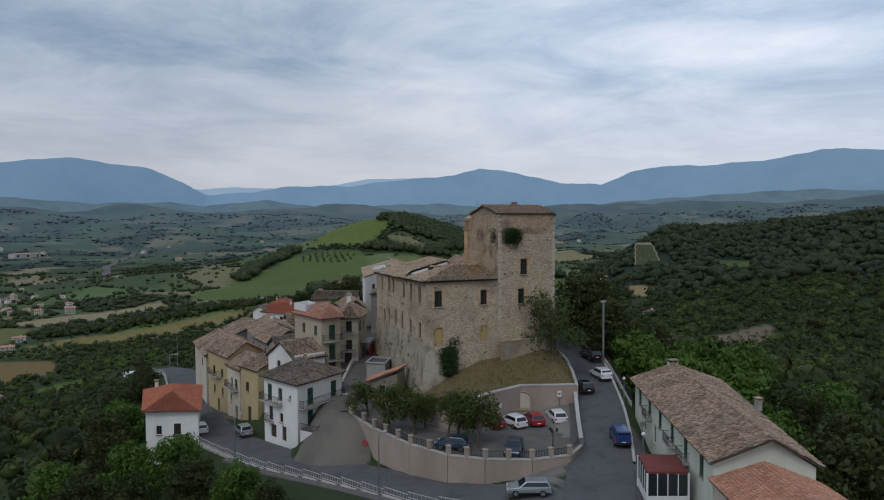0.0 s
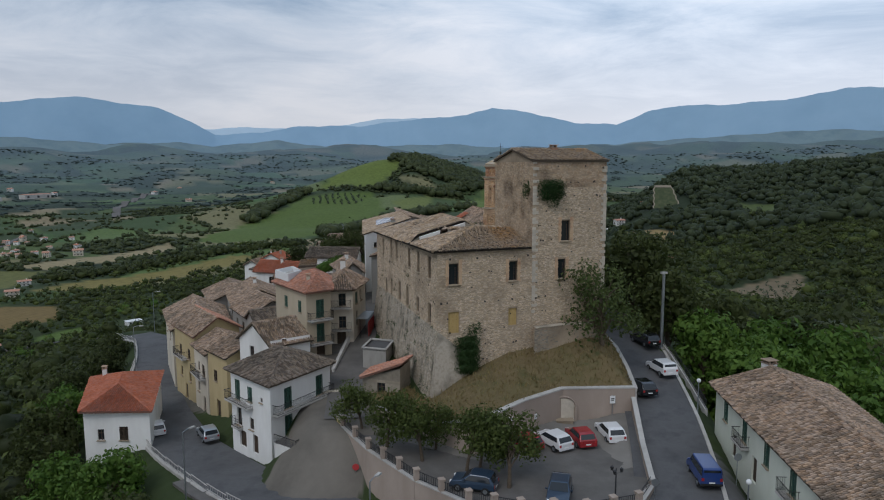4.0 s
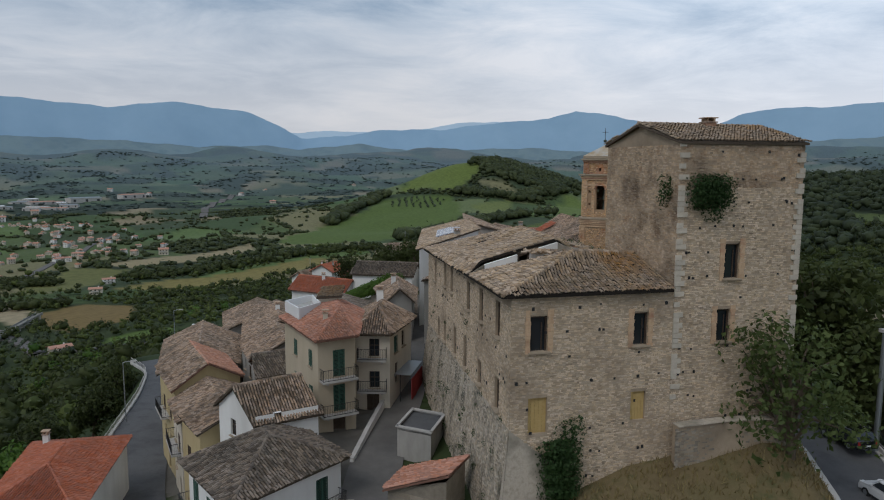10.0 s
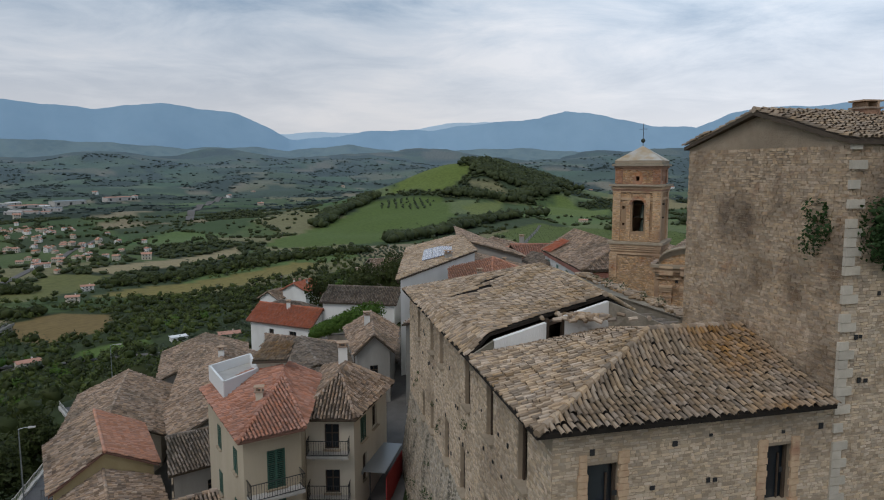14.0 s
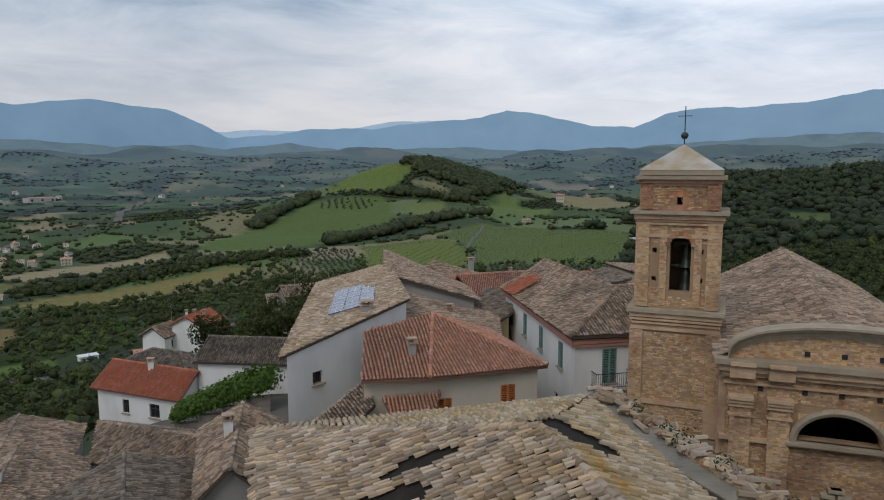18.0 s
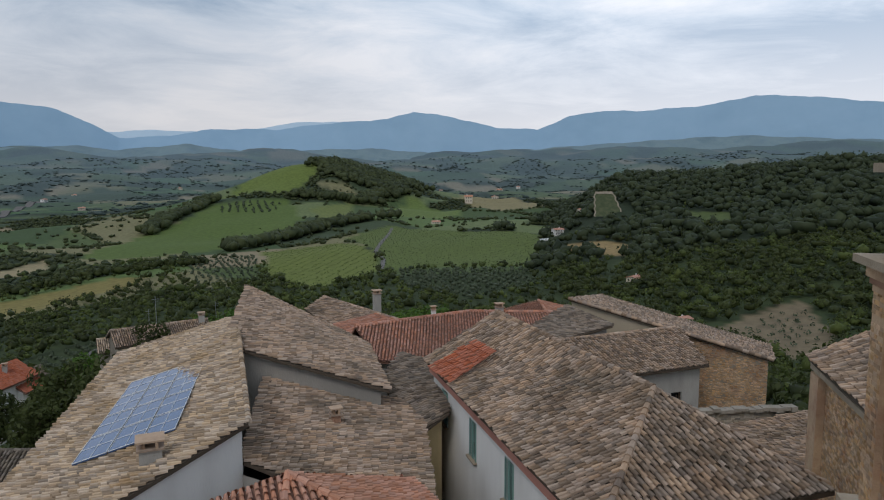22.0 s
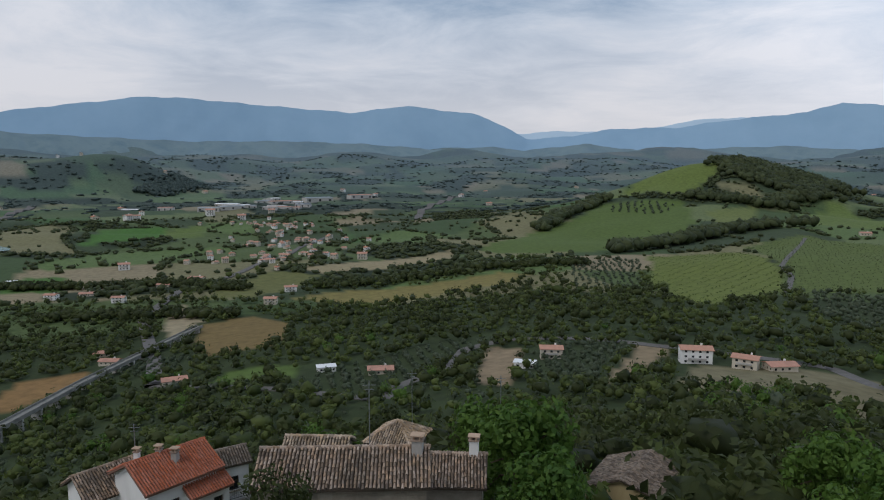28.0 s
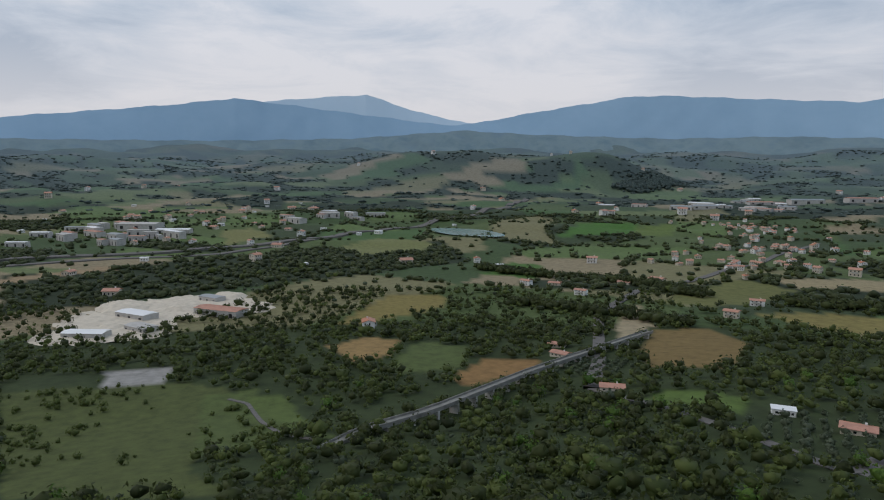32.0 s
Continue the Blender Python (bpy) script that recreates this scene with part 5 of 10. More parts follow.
E1 = [(-34.6, 81.3), (-29.5, 74.2), (-25.2, 79.0), (-30.0, 86.0)]
house("yellow plastered house with a new pale orange roof", E1, -5.9, 3.6, PLASTER_YELLOW, gable_roof(E1, 3.6, 5.4, 0.35, 0), TILE_ORANGE, [(0, 0.3, 5.8, 0.8, 1.3, "shut:w"), (0, 0.7, 5.8, 0.8, 1.3, "shut:w"), (0, 0.3, 2.8, 0.8, 1.3, "win"), (0, 0.7, 2.8, 0.8, 1.3, "win"), (0, 0.5, 0.1, 1.0, 2.0, "door:w")], [(0, 0.4, 5.7, 4.0, 0.8)], ragged=0.03, tile_mix={0: TILE_OLD})
E2 = [(-29.6, 74.0), (-26.5, 69.2), (-20.6, 72.0), (-25.0, 78.5)]
house("cream and yellow row house with a loggia and old tiles", E2, -5.3, 2.6, PLASTER_CREAM, gable_roof(E2, 2.6, 4.0, 0.35, 0), TILE_OLD, [(0, 0.35, 4.8, 0.8, 1.3, "win"), (0, 0.72, 4.8, 0.8, 1.3, "shut:w"), (0, 0.3, 2.2, 0.8, 1.3, "win"), (0, 0.7, 0.1, 1.0, 2.0, "door:w")], [(0, 0.5, 4.6, 4.2, 0.8)], ragged=0.08)
E3 = [(-26.3, 69.0), (-23.0, 65.2), (-18.4, 69.6), (-20.6, 72.0)]
house("ochre row house with flaking plaster", E3, -4.6, 3.3, PLASTER_YELLOW, gable_roof(E3, 3.3, 4.6, 0.3, 0), TILE_OLD, [(0, 0.4, 4.4, 0.8, 1.3, "shut:w"), (0, 0.5, 0.1, 1.0, 2.1, "door:w")], (), ragged=0.08)
for k, (foot, zb, ze, zr, wm, tm, al) in enumerate((
        ([(-41.5, 96.5), (-35.5, 83.0), (-29.0, 87.5), (-33.5, 99.5)], -5.5, 2.2, 4.2, PLASTER_CREAM, TILE_OLD, 0),
        ([(-28.5, 88.0), (-24.5, 81.0), (-18.8, 85.0), (-22.5, 92.5)], -2.0, 4.4, 6.2, PLASTER_GREY, TILE_OLD, 0),
        ([(-24.5, 80.5), (-22.0, 75.5), (-18.2, 79.0), (-20.0, 84.0)], -1.0, 4.6, 5.9, PLASTER_GREY, TILE_DARK, 1),
        ([(-32.8, 100.5), (-28.5, 89.0), (-22.0, 93.5), (-26.0, 104.5)], -2.5, 4.3, 6.2, PLASTER_GREY, TILE_OLD, 0),
        ([(-22.2, 93.0), (-18.0, 85.5), (-12.6, 89.0), (-15.5, 98.0)], 0.5, 7.0, 8.6, PLASTER_GREY, TILE_DARK, 0),
        ([(-40.0, 111.0), (-35.5, 100.5), (-28.0, 104.5), (-32.0, 115.5)], -5.0, 2.6, 4.3, PLASTER_GREY, TILE_OLD, 0),
        ([(-18.0, 84.8), (-16.3, 80.0), (-13.0, 83.5), (-12.6, 88.6)], 1.0, 7.4, 8.9, PLASTER_CREAM, TILE_DARK, 1),
        ([(-15.2, 98.5), (-12.4, 89.5), (-9.8, 90.5), (-10.6, 99.0)], 2.0, 9.0, 10.4, PLASTER_GREY, TILE_OLD, 0),
        ([(-27.8, 112.0), (-25.5, 104.8), (-17.5, 101.5), (-16.5, 109.0)], -0.5, 4.2, 5.6, PLASTER_GREY, TILE_OLD, 1),
        ([(-17.0, 108.5), (-15.0, 99.0), (-10.8, 99.6), (-11.8, 107.6)], 1.5, 5.4, 6.6, PLASTER_GREY, TILE_DARK, 0))):
    house("old village house with weathered clay tiles", foot, zb, ze, wm, gable_roof(foot, ze, zr, 0.35, al), tm,
          [(0, 0.3, ze - zb - 2.4, 0.8, 1.2, "win"), (0, 0.7, ze - zb - 2.4, 0.8, 1.2, "shut:w"), (1, 0.5, ze - zb - 2.4, 0.7, 1.1, "win")], (), [(foot[0][0] * 0.5 + foot[2][0] * 0.5, foot[0][1] * 0.5 + foot[2][1] * 0.5, zr - 0.5, 1.2, 0.5, PLASTER_WHITE)] if k in (3, 7) else (), ragged=0.09)
G1 = [(-33.2, 121.0), (-24.0, 117.2), (-22.5, 121.5), (-31.5, 125.5)]
house("white house with bright red tiled roof", G1, -1.0, 4.6, PLASTER_WHITE, gable_roof(G1, 4.6, 6.3, 0.4, 0), TILE_NEW, [(0, 0.35, 3.2, 0.8, 1.3, "win"), (0, 0.7, 3.2, 1.2, 1.3, "win"), (0, 0.2, 0.4, 0.8, 1.3, "win")], (), [(-28.0, 121.0, 5.8, 1.0, 0.5, PLASTER_WHITE)])
G2 = [(-23.0, 119.5), (-13.5, 118.4), (-12.9, 123.4), (-22.0, 124.8)]
house("long low white house with dark grey tiles", G2, 1.5, 7.4, PLASTER_WHITE, gable_roof(G2, 7.4, 8.9, 0.35, 0), TILE_DARK, [(0, 0.35, 1.6, 0.9, 1.9, "door:w")], ())
G3 = [(-37.0, 133.0), (-28.0, 129.5), (-26.5, 134.5), (-35.0, 138.0)]
house("white house with a plain grey tiled roof", G3, -3.5, 3.0, PLASTER_WHITE, hip_roof(G3, 3.0, 4.4, 0.4, 0.3), TILE_DARK, [(0, 0.3, 3.6, 0.8, 1.2, "win"), (0, 0.7, 3.6, 0.8, 1.2, "win")])

# ---- church and bell tower ----
church = thing("church", (16, 92, 3), "baroque brick church with curved pediment and old tiled roof", "church")
CF0, CF1 = Vector((11.2, 85.0)), Vector((19.1, 82.1))
cd = (CF1 - CF0).normalized()
co = Vector((cd.y, -cd.x))
CB1, CB0 = Vector((27.2, 103.3)), Vector((19.5, 106.1))
cb = Build()
LC = (CF1 - CF0).length
wall_with_openings(cb, CF0, CF1, 1.0, 17.4, 17.4, [(LC * 0.5 - 1.5, LC * 0.5 + 1.5, 14.1, 15.25), (LC * 0.5 - 1.5, LC * 0.5 + 1.5, 3.0, 11.3)], 0.7)
wall_with_openings(cb, CF1, CB1, 1.0, 16.9, 16.9, [], 0.5)
wall_with_openings(cb, CB1, CB0, 1.0, 16.9, 16.9, [], 0.5)
wall_with_openings(cb, CB0, CF0, 1.0, 16.9, 16.9, [], 0.5)
cwall2 = part("wall", cb, BRICK_JOINT, church)
ft = math.degrees(math.atan2(cd.y, cd.x))
fat = lambda u, d_, z: (CF0.x + cd.x * u + co.x * d_, CF0.y + cd.y * u + co.y * d_, z)
for z, h, dp in ((17.25, 0.22, 0.55), (16.98, 0.3, 0.36), (16.7, 0.16, 0.2), (16.3, 0.1, 0.14), (13.95, 0.16, 0.22)):
    part("cornice", Build().box(fat(LC / 2, dp / 2 - 0.1, z), (LC + 2 * dp, dp + 0.2, h), ft), CORNICE if z > 17 else BRICK_BUFF, church)
for u in (0.55, 2.0, LC - 2.0, LC - 0.55):
    part("pilaster", Build().box(fat(u, 0.12, 8), (0.8, 0.3, 15.4), ft), BRICK_BUFF, church)
ped, rim, lun = Build(), Build(), Build()
N = 22
for i in range(N):
    w0, w1 = math.pi * i / N, math.pi * (i + 1) / N
    q0, q1 = (LC / 2 - math.cos(w0) * LC / 2, 17.35 + math.sin(w0) ** 0.8 * 1.35), (LC / 2 - math.cos(w1) * LC / 2, 17.35 + math.sin(w1) ** 0.8 * 1.35)
    ped.poly([fat(q0[0], 0.0, 17.2), fat(q1[0], 0.0, 17.2), fat(q1[0], 0.0, q1[1]), fat(q0[0], 0.0, q0[1])])
    for a, c, dz, th in ((-0.4, 0.5, 0.14, 0.1), (-0.35, 0.34, 0.0, 0.13), (-0.3, 0.2, -0.16, 0.15), (-0.3, 0.1, -0.3, 0.12)):
        k = len(rim.v)
        rim.v += [fat(q0[0], a, q0[1] + dz), fat(q0[0], c, q0[1] + dz), fat(q1[0], c, q1[1] + dz), fat(q1[0], a, q1[1] + dz),
                  fat(q0[0], a, q0[1] + dz + th), fat(q0[0], c, q0[1] + dz + th), fat(q1[0], c, q1[1] + dz + th), fat(q1[0], a, q1[1] + dz + th)]
        rim.f += [tuple(k + j for j in f_) for f_ in ((0, 3, 2, 1), (4, 5, 6, 7), (1, 2, 6, 5), (0, 1, 5, 4), (2, 3, 7, 6), (3, 0, 4, 7))]
    a0, a1 = (LC / 2 - math.cos(w0) * 1.68, 14.1 + math.sin(w0) * 1.34), (LC / 2 - math.cos(w1) * 1.68, 14.1 + math.sin(w1) * 1.34)
    lun.tube([fat(a0[0], 0.06, a0[1]), fat(a1[0], 0.06, a1[1])], 0.16, 6)
part("pediment", ped, BRICK_BUFF, church)
part("curved_cornice", rim, CORNICE, church)
part("window_arch", lun, CORNICE, church)
spn = Build()
for sg_ in (-1, 1):
    ww = np.linspace(0, math.pi / 2, 9)
    for w0, w1 in zip(ww[:-1], ww[1:]):
        a0, a1 = (LC / 2 + sg_ * 1.5 * math.cos(w0), 14.1 + 1.15 * math.sin(w0)), (LC / 2 + sg_ * 1.5 * math.cos(w1), 14.1 + 1.15 * math.sin(w1))
        spn.poly([fat(LC / 2 + sg_ * 1.51, 0.005, 15.26), fat(a0[0], 0.005, a0[1]), fat(a1[0], 0.005, a1[1])])
        spn.poly([fat(a0[0], 0.005, a0[1]), fat(a1[0], 0.005, a1[1]), fat(a1[0], -0.6, a1[1]), fat(a0[0], -0.6, a0[1])])
part("window_spandrel", spn, BRICK_BUFF, church)
part("window_sill", Build().box(fat(LC / 2, 0.12, 14.04), (3.9, 0.5, 0.12), ft), CORNICE, church)
tym = lambda u, z: z < 17.2 + max(0.0, 1 - ((u - LC / 2) / (LC / 2)) ** 2) ** 0.4 * 1.3
part("brickwork", masonry(Build(), CF0, CF1, 17.36, 18.5, 0.42, 0.02, tym, 0.016), BRICK_BUFF, church, kind="stuff")
# black blocks on the brick face stand in for shaded putlog holes
for u in (1.28, 2.9, 4.2, 5.5, 7.1):
    part("putlog_hole", Build().box(fat(u, 0.02, 16.1), (0.2, 0.04, 0.2), ft), RUBBER_AND_SHADE_BLACK, church)
    if u not in (1.28, 7.1):
        part("putlog_hole", Build().box(fat(u, 0.03, 17.7), (0.2, 0.04, 0.2), ft), RUBBER_AND_SHADE_BLACK, church)
door = Build()
for sgn in (-1, 1):
    door.box(fat(LC / 2 + sgn * 1.75, 0.12, 6.6), (0.42, 0.34, 7.4), ft)
    for i in range(9):
        w0 = math.pi / 2 * i / 9
        door.box(fat(LC / 2 + sgn * 1.62 * math.cos(w0), 0.14, 10.2 + 1.25 * math.sin(w0)), (0.34, 0.36, 0.3), ft)
    for i in range(7):
        t_ = i / 6
        door.box(fat(LC / 2 + sgn * (2.3 - 1.2 * min(1, t_ * 1.4) - 1.1 * max(0, t_ - 0.3) / 0.7 * 0.95), 0.14, 11.2 + (0.15 if t_ < 0.4 else 1.5 * (t_ - 0.3))), (0.5, 0.28, 0.16), ft)
part("niche_back", Build().box(fat(LC / 2, -0.5, 7.2), (3.1, 0.1, 8.6), ft), PLASTER_BEIGE, church)
part("portal", door, CORNICE, church)
part("stonework", masonry(Build(), CF0 + co * 0.01, CF1 + co * 0.01, 4, 16.6, 0.42, 0.016, clear([(LC * 0.5 - 1.8, LC * 0.5 + 1.8, 13.9, 15.5), (LC * 0.5 - 1.9, LC * 0.5 + 1.9, 3.0, 11.5)]), 0.014), BRICK_BUFF, cwall2, kind="stuff")
AP = (22.9, 104.0, 19.45)
for P_, Q_ in ((CB0, CF0), (CB1, CB0)):
    d_ = (Q_ - P_).normalized()
    o_ = Vector((d_.y, -d_.x))
    w_ = (Q_ - P_).length
    turn_ = math.degrees(math.atan2(d_.y, d_.x))
    part("stonework", masonry(Build(), P_ + o_ * 0.01, Q_ + o_ * 0.01, 4, 16.4, 0.46, 0.016, None, 0.014), BRICK_BUFF, cwall2, kind="stuff")
    part("cornice", Build().box((*(P_ + d_ * w_ / 2 + o_ * 0.1), 16.65), (w_ + 0.3, 0.3, 0.22), turn_), CORNICE, church)
    for k in range(max(2, int(w_ / 4.6))):
        c_ = P_ + d_ * (0.65 + k * (w_ - 1.3) / max(1, int(w_ / 4.6) - 1)) + o_ * 0.14
        part("pilaster", Build().box((*c_, 8.8), (1.0, 0.34, 15.4), turn_), BRICK_BUFF, church)
e0, e1_, e2, e3 = (CF0.x - 0.4, CF0.y + 0.1, 17.3), (CF1.x + 0.5, CF1.y + 0.1, 17.3), (CB1.x + 0.5, CB1.y + 0.3, 17.0), (CB0.x - 0.3, CB0.y + 0.2, 17.0)
RFm = (*(CF0 + (CF1 - CF0) * 0.5 - co * 0.4), 18.75)
roof_on(church, [[e3, e0, RFm, AP], [e1_, e2, AP, RFm], [e2, e3, AP]], TILE_OLD, [(AP, e2), (RFm, AP), (AP, e3)], ragged=0.08)

bell = thing("bell_tower", (10.2, 89.2, 3), "square brick bell tower with arched openings, stone cornices and iron cross", "bell tower")
BU = Vector((0.921, -0.39))
BV = Vector((0.39, 0.921))
BC = Vector((10.05, 88.15)) + BV * 1.85
bturn = math.degrees(math.atan2(BU.y, BU.x))


def square(half, c=BC):
    return [(c + BU * a * half + BV * b_ * half)[:] for a, b_ in ((-1, -1), (1, -1), (1, 1), (-1, 1))]


lower = Build().solid(square(1.86), 1.0, 18.3)
part("shaft", lower, BRICK_JOINT, bell)
bb = Build()
sq = square(1.72)
for i in range(4):
    wall_with_openings(bb, sq[i], sq[(i + 1) % 4], 18.3, 22.9, 22.9, ([(1.39, 2.29, 19.45, 22.02)] if i == 0 else []) + [(0.62, 0.82, 19.9, 20.1), (2.62, 2.82, 19.9, 20.1), (0.62, 0.82, 21.2, 21.42), (2.62, 2.82, 21.2, 21.42)], 0.45)
bstage = part("bell_stage", bb, BRICK_JOINT, bell)
tb = Build()
sq = square(1.62)
for i in range(4):
    wall_with_openings(tb, sq[i], sq[(i + 1) % 4], 22.9, 24.5, 24.5, [(1.5, 1.74, 23.4, 23.75)], 0.4)
part("attic_stage", tb, BRICK_RED, bell)
for z, half, h, mat in ((18.55, 2.12, 0.2, CORNICE), (18.33, 2.0, 0.22, BRICK_BUFF), (17.7, 1.95, 0.14, BRICK_BUFF), (14.2, 1.95, 0.2, BRICK_BUFF), (12.6, 1.98, 0.22, CORNICE), (23.05, 2.12, 0.14, CORNICE), (22.85, 1.95, 0.2, BRICK_BUFF), (22.0, 1.84, 0.16, BRICK_BUFF),
                        (24.62, 1.95, 0.16, CORNICE), (24.45, 1.8, 0.16, BRICK_RED), (24.85, 1.78, 0.24, CORNICE)):
    part("cornice", Build().solid(square(half), z - h / 2, z + h / 2), mat, bell)
for z0_, z1_, half, out in ((18.7, 22.8, 1.72, 0.1), (12.8, 17.6, 1.86, 0.09), (23.2, 24.4, 1.62, 0.08)):
    for a in (-1, 1):
        for b_ in (-1, 1):
            c = BC + BU * a * (half - 0.18) + BV * b_ * (half - 0.18)
            part("pilaster", Build().box((c.x, c.y, (z0_ + z1_) / 2), (0.5 + out, 0.5 + out, z1_ - z0_), bturn), BRICK_BUFF if z0_ < 23 else BRICK_RED, bell)
for i, dirv in enumerate((-BV,)):
    sd = Vector((-dirv.y, dirv.x))
    ring = Build()
    for k in range(9):
        w = math.pi * (k + 0.5) / 9
        c = BC + dirv * 1.76 + sd * (0.12 + math.cos(w) * 0.56)
        ring.box((c.x, c.y, 21.53 + math.sin(w) * 0.58), (0.2, 0.2, 0.17), math.degrees(math.atan2(sd.y, sd.x)))
    for sg_ in (-1, 1):
        edge_ = [BC + dirv * 1.725 + sd * (0.12 + sg_ * 0.45 * math.cos(w)) for w in np.linspace(0, math.pi / 2, 7)]
        zs_ = [21.53 + 0.49 * math.sin(w) for w in np.linspace(0, math.pi / 2, 7)]
        corner_ = BC + dirv * 1.725 + sd * (0.12 + sg_ * 0.46)
        for e0_, e1_2, h0_, h1_ in zip(edge_[:-1], edge_[1:], zs_[:-1], zs_[1:]):
            ring.poly([(*corner_, 22.03), (*e0_, h0_), (*e1_2, h1_)])
            ring.poly([(*e0_, h0_), (*e1_2, h1_), (*(e1_2 - dirv * 0.4), h1_), (*(e0_ - dirv * 0.4), h0_)])
    part("arch", ring, BRICK_RED, bell)
cap = Build()
r4 = square(1.8)
for i in range(4):
    cap.poly([(*r4[i], 24.97), (*r4[(i + 1) % 4], 24.97), (BC.x, BC.y, 26.15)])
part("pyramid_roof", cap, surface("lichened_cap_stone", [(0.42, 0.40, 0.36), (0.52, 0.50, 0.46)], 0.6, 0.9, 0.3, 0.05, 0.8, 0, (0.36, 0.22, 0.06), stain_scale=0.7), bell, "grey stone cap with ochre lichen")
cx = Build().tube([(BC.x, BC.y, 26.1), (BC.x, BC.y, 27.9)], 0.025, 6).box((BC.x, BC.y, 27.45), (0.62, 0.03, 0.03), bturn)
part("cross", cx, IRON, bell)
bm = bmesh.new()
bmesh.ops.create_uvsphere(bm, u_segments=16, v_segments=10, radius=0.17)
me = bpy.data.meshes.new("ball"); bm.to_mesh(me); bm.free(); me.materials.append(BRONZE)
ball = new("ball", me); ball.parent = bell; ball.location = Vector((BC.x, BC.y, 26.55)) - SPOT[bell]
prof = [(0.05, 21.2), (0.12, 21.15), (0.2, 20.9), (0.24, 20.5), (0.32, 20.25), (0.36, 20.15)]
for dz in (0.35, -0.75):
    bl = Build()
    for (r0, z0_), (r1, z1_) in zip(prof[:-1], prof[1:]):
        bl.tube([(BC.x, BC.y - 0.9, z0_ + dz), (BC.x, BC.y - 0.9, z1_ + dz)], [r0, r1], 14)
    part("bell", bl, BRONZE, bell)
part("bell_beam", Build().box((BC.x, BC.y - 0.9, 21.6), (3.2, 0.16, 0.16), bturn).box((BC.x, BC.y - 0.9, 20.55), (3.2, 0.12, 0.12), bturn), WOOD_DARK, bell)
for i, (p_, q_) in enumerate(((square(1.86)[0], square(1.86)[1]), (square(1.86)[3], square(1.86)[0]))):
    part("brickwork", masonry(Build(), p_, q_, 6, 17.5, 0.42, 0.016, None, 0.016), BRICK_BUFF, bell, kind="stuff")
    a_, b2 = (square(1.72)[0], square(1.72)[1]) if i == 0 else (square(1.72)[3], square(1.72)[0])
    part("brickwork", masonry(Build(), a_, b2, 18.7, 22.7, 0.42, 0.016, clear([(1.3, 2.38, 19.4, 22.1), (0.55, 0.9, 19.8, 21.5), (2.55, 2.9, 19.8, 21.5)]), 0.016), BRICK_BUFF, bstage, kind="stuff")

for i in (0, 3):
    a_, b2 = square(1.64)[i], square(1.64)[(i + 1) % 4]
    part("brickwork", masonry(Build(), a_, b2, 23.2, 24.35, 0.42, 0.02, clear([(1.4, 1.9, 23.3, 23.9)]), 0.016), BRICK_BUFF, bell, kind="stuff")
# brick courses over the corner pilasters and the strips beside the arch
for z0_, z1_, half, out, mat in ((18.8, 21.95, 1.72, 0.1, BRICK_BUFF), (22.12, 22.72, 1.72, 0.1, BRICK_BUFF), (14.35, 17.6, 1.86, 0.09, BRICK_BUFF), (10.0, 12.45, 1.86, 0.09, BRICK_BUFF), (23.2, 24.35, 1.62, 0.08, BRICK_RED)):
    for d_, o_ in ((BU, -BV), (-BV, -BU)):
        for a in (-1, 1):
            c = BC + o_ * (half - 0.18 + (0.5 + out) / 2) + d_ * a * (half - 0.18)
            w_ = d_ * (0.25 + out / 2 - 0.01)
            part("brickwork", masonry(Build(), c - w_, c + w_, z0_, z1_, 0.42, 0.014, None, 0.014), mat, bell, kind="stuff")
for u in (-0.62, 0.86):
    c = BC - BV * 1.75 + BU * u
    part("strip", Build().box((c.x, c.y, 20.6), (0.3, 0.12, 3.6), bturn), BRICK_BUFF, bell)
    part("brickwork", masonry(Build(), c - BV * 0.06 - BU * 0.15, c - BV * 0.06 + BU * 0.15, 18.85, 22.4, 0.42, 0.014, None, 0.014), BRICK_BUFF, bell, kind="stuff")
for z, half, mat in ((17.95, 1.93, BRICK_BUFF), (18.12, 1.99, BRICK_BUFF), (22.55, 1.86, BRICK_BUFF), (22.68, 1.9, BRICK_RED), (24.3, 1.72, BRICK_RED), (21.98, 1.8, BRICK_BUFF)):
    part("brick_course", Build().solid(square(half), z - 0.05, z + 0.05), mat, bell)
for u in (0.55, 2.0, LC - 2.0, LC - 0.55):
    for z, h, dp in ((15.75, 0.14, 0.5), (15.6, 0.16, 0.42), (15.42, 0.12, 0.36), (16.85, 0.5, 0.46), (17.2, 0.16, 0.62), (15.0, 0.1, 0.34)):
        part("pilaster_break", Build().box(fat(u, dp / 2 - 0.05, z), (0.95, dp + 0.1, h), ft), BRICK_BUFF, church)
    p_, q_ = Vector(fat(u - 0.4, 0.275, 0)[:2]), Vector(fat(u + 0.4, 0.275, 0)[:2])
    part("brickwork", masonry(Build(), p_, q_, 4, 15.3, 0.42, 0.016, None, 0.014), BRICK_BUFF, church, kind="stuff")

# ---- houses beyond the church ----
S = [(-9.8, 97.5), (-3.0, 105.6), (-4.9, 118.0), (-6.6, 124.5), (-12.1, 122.3)]
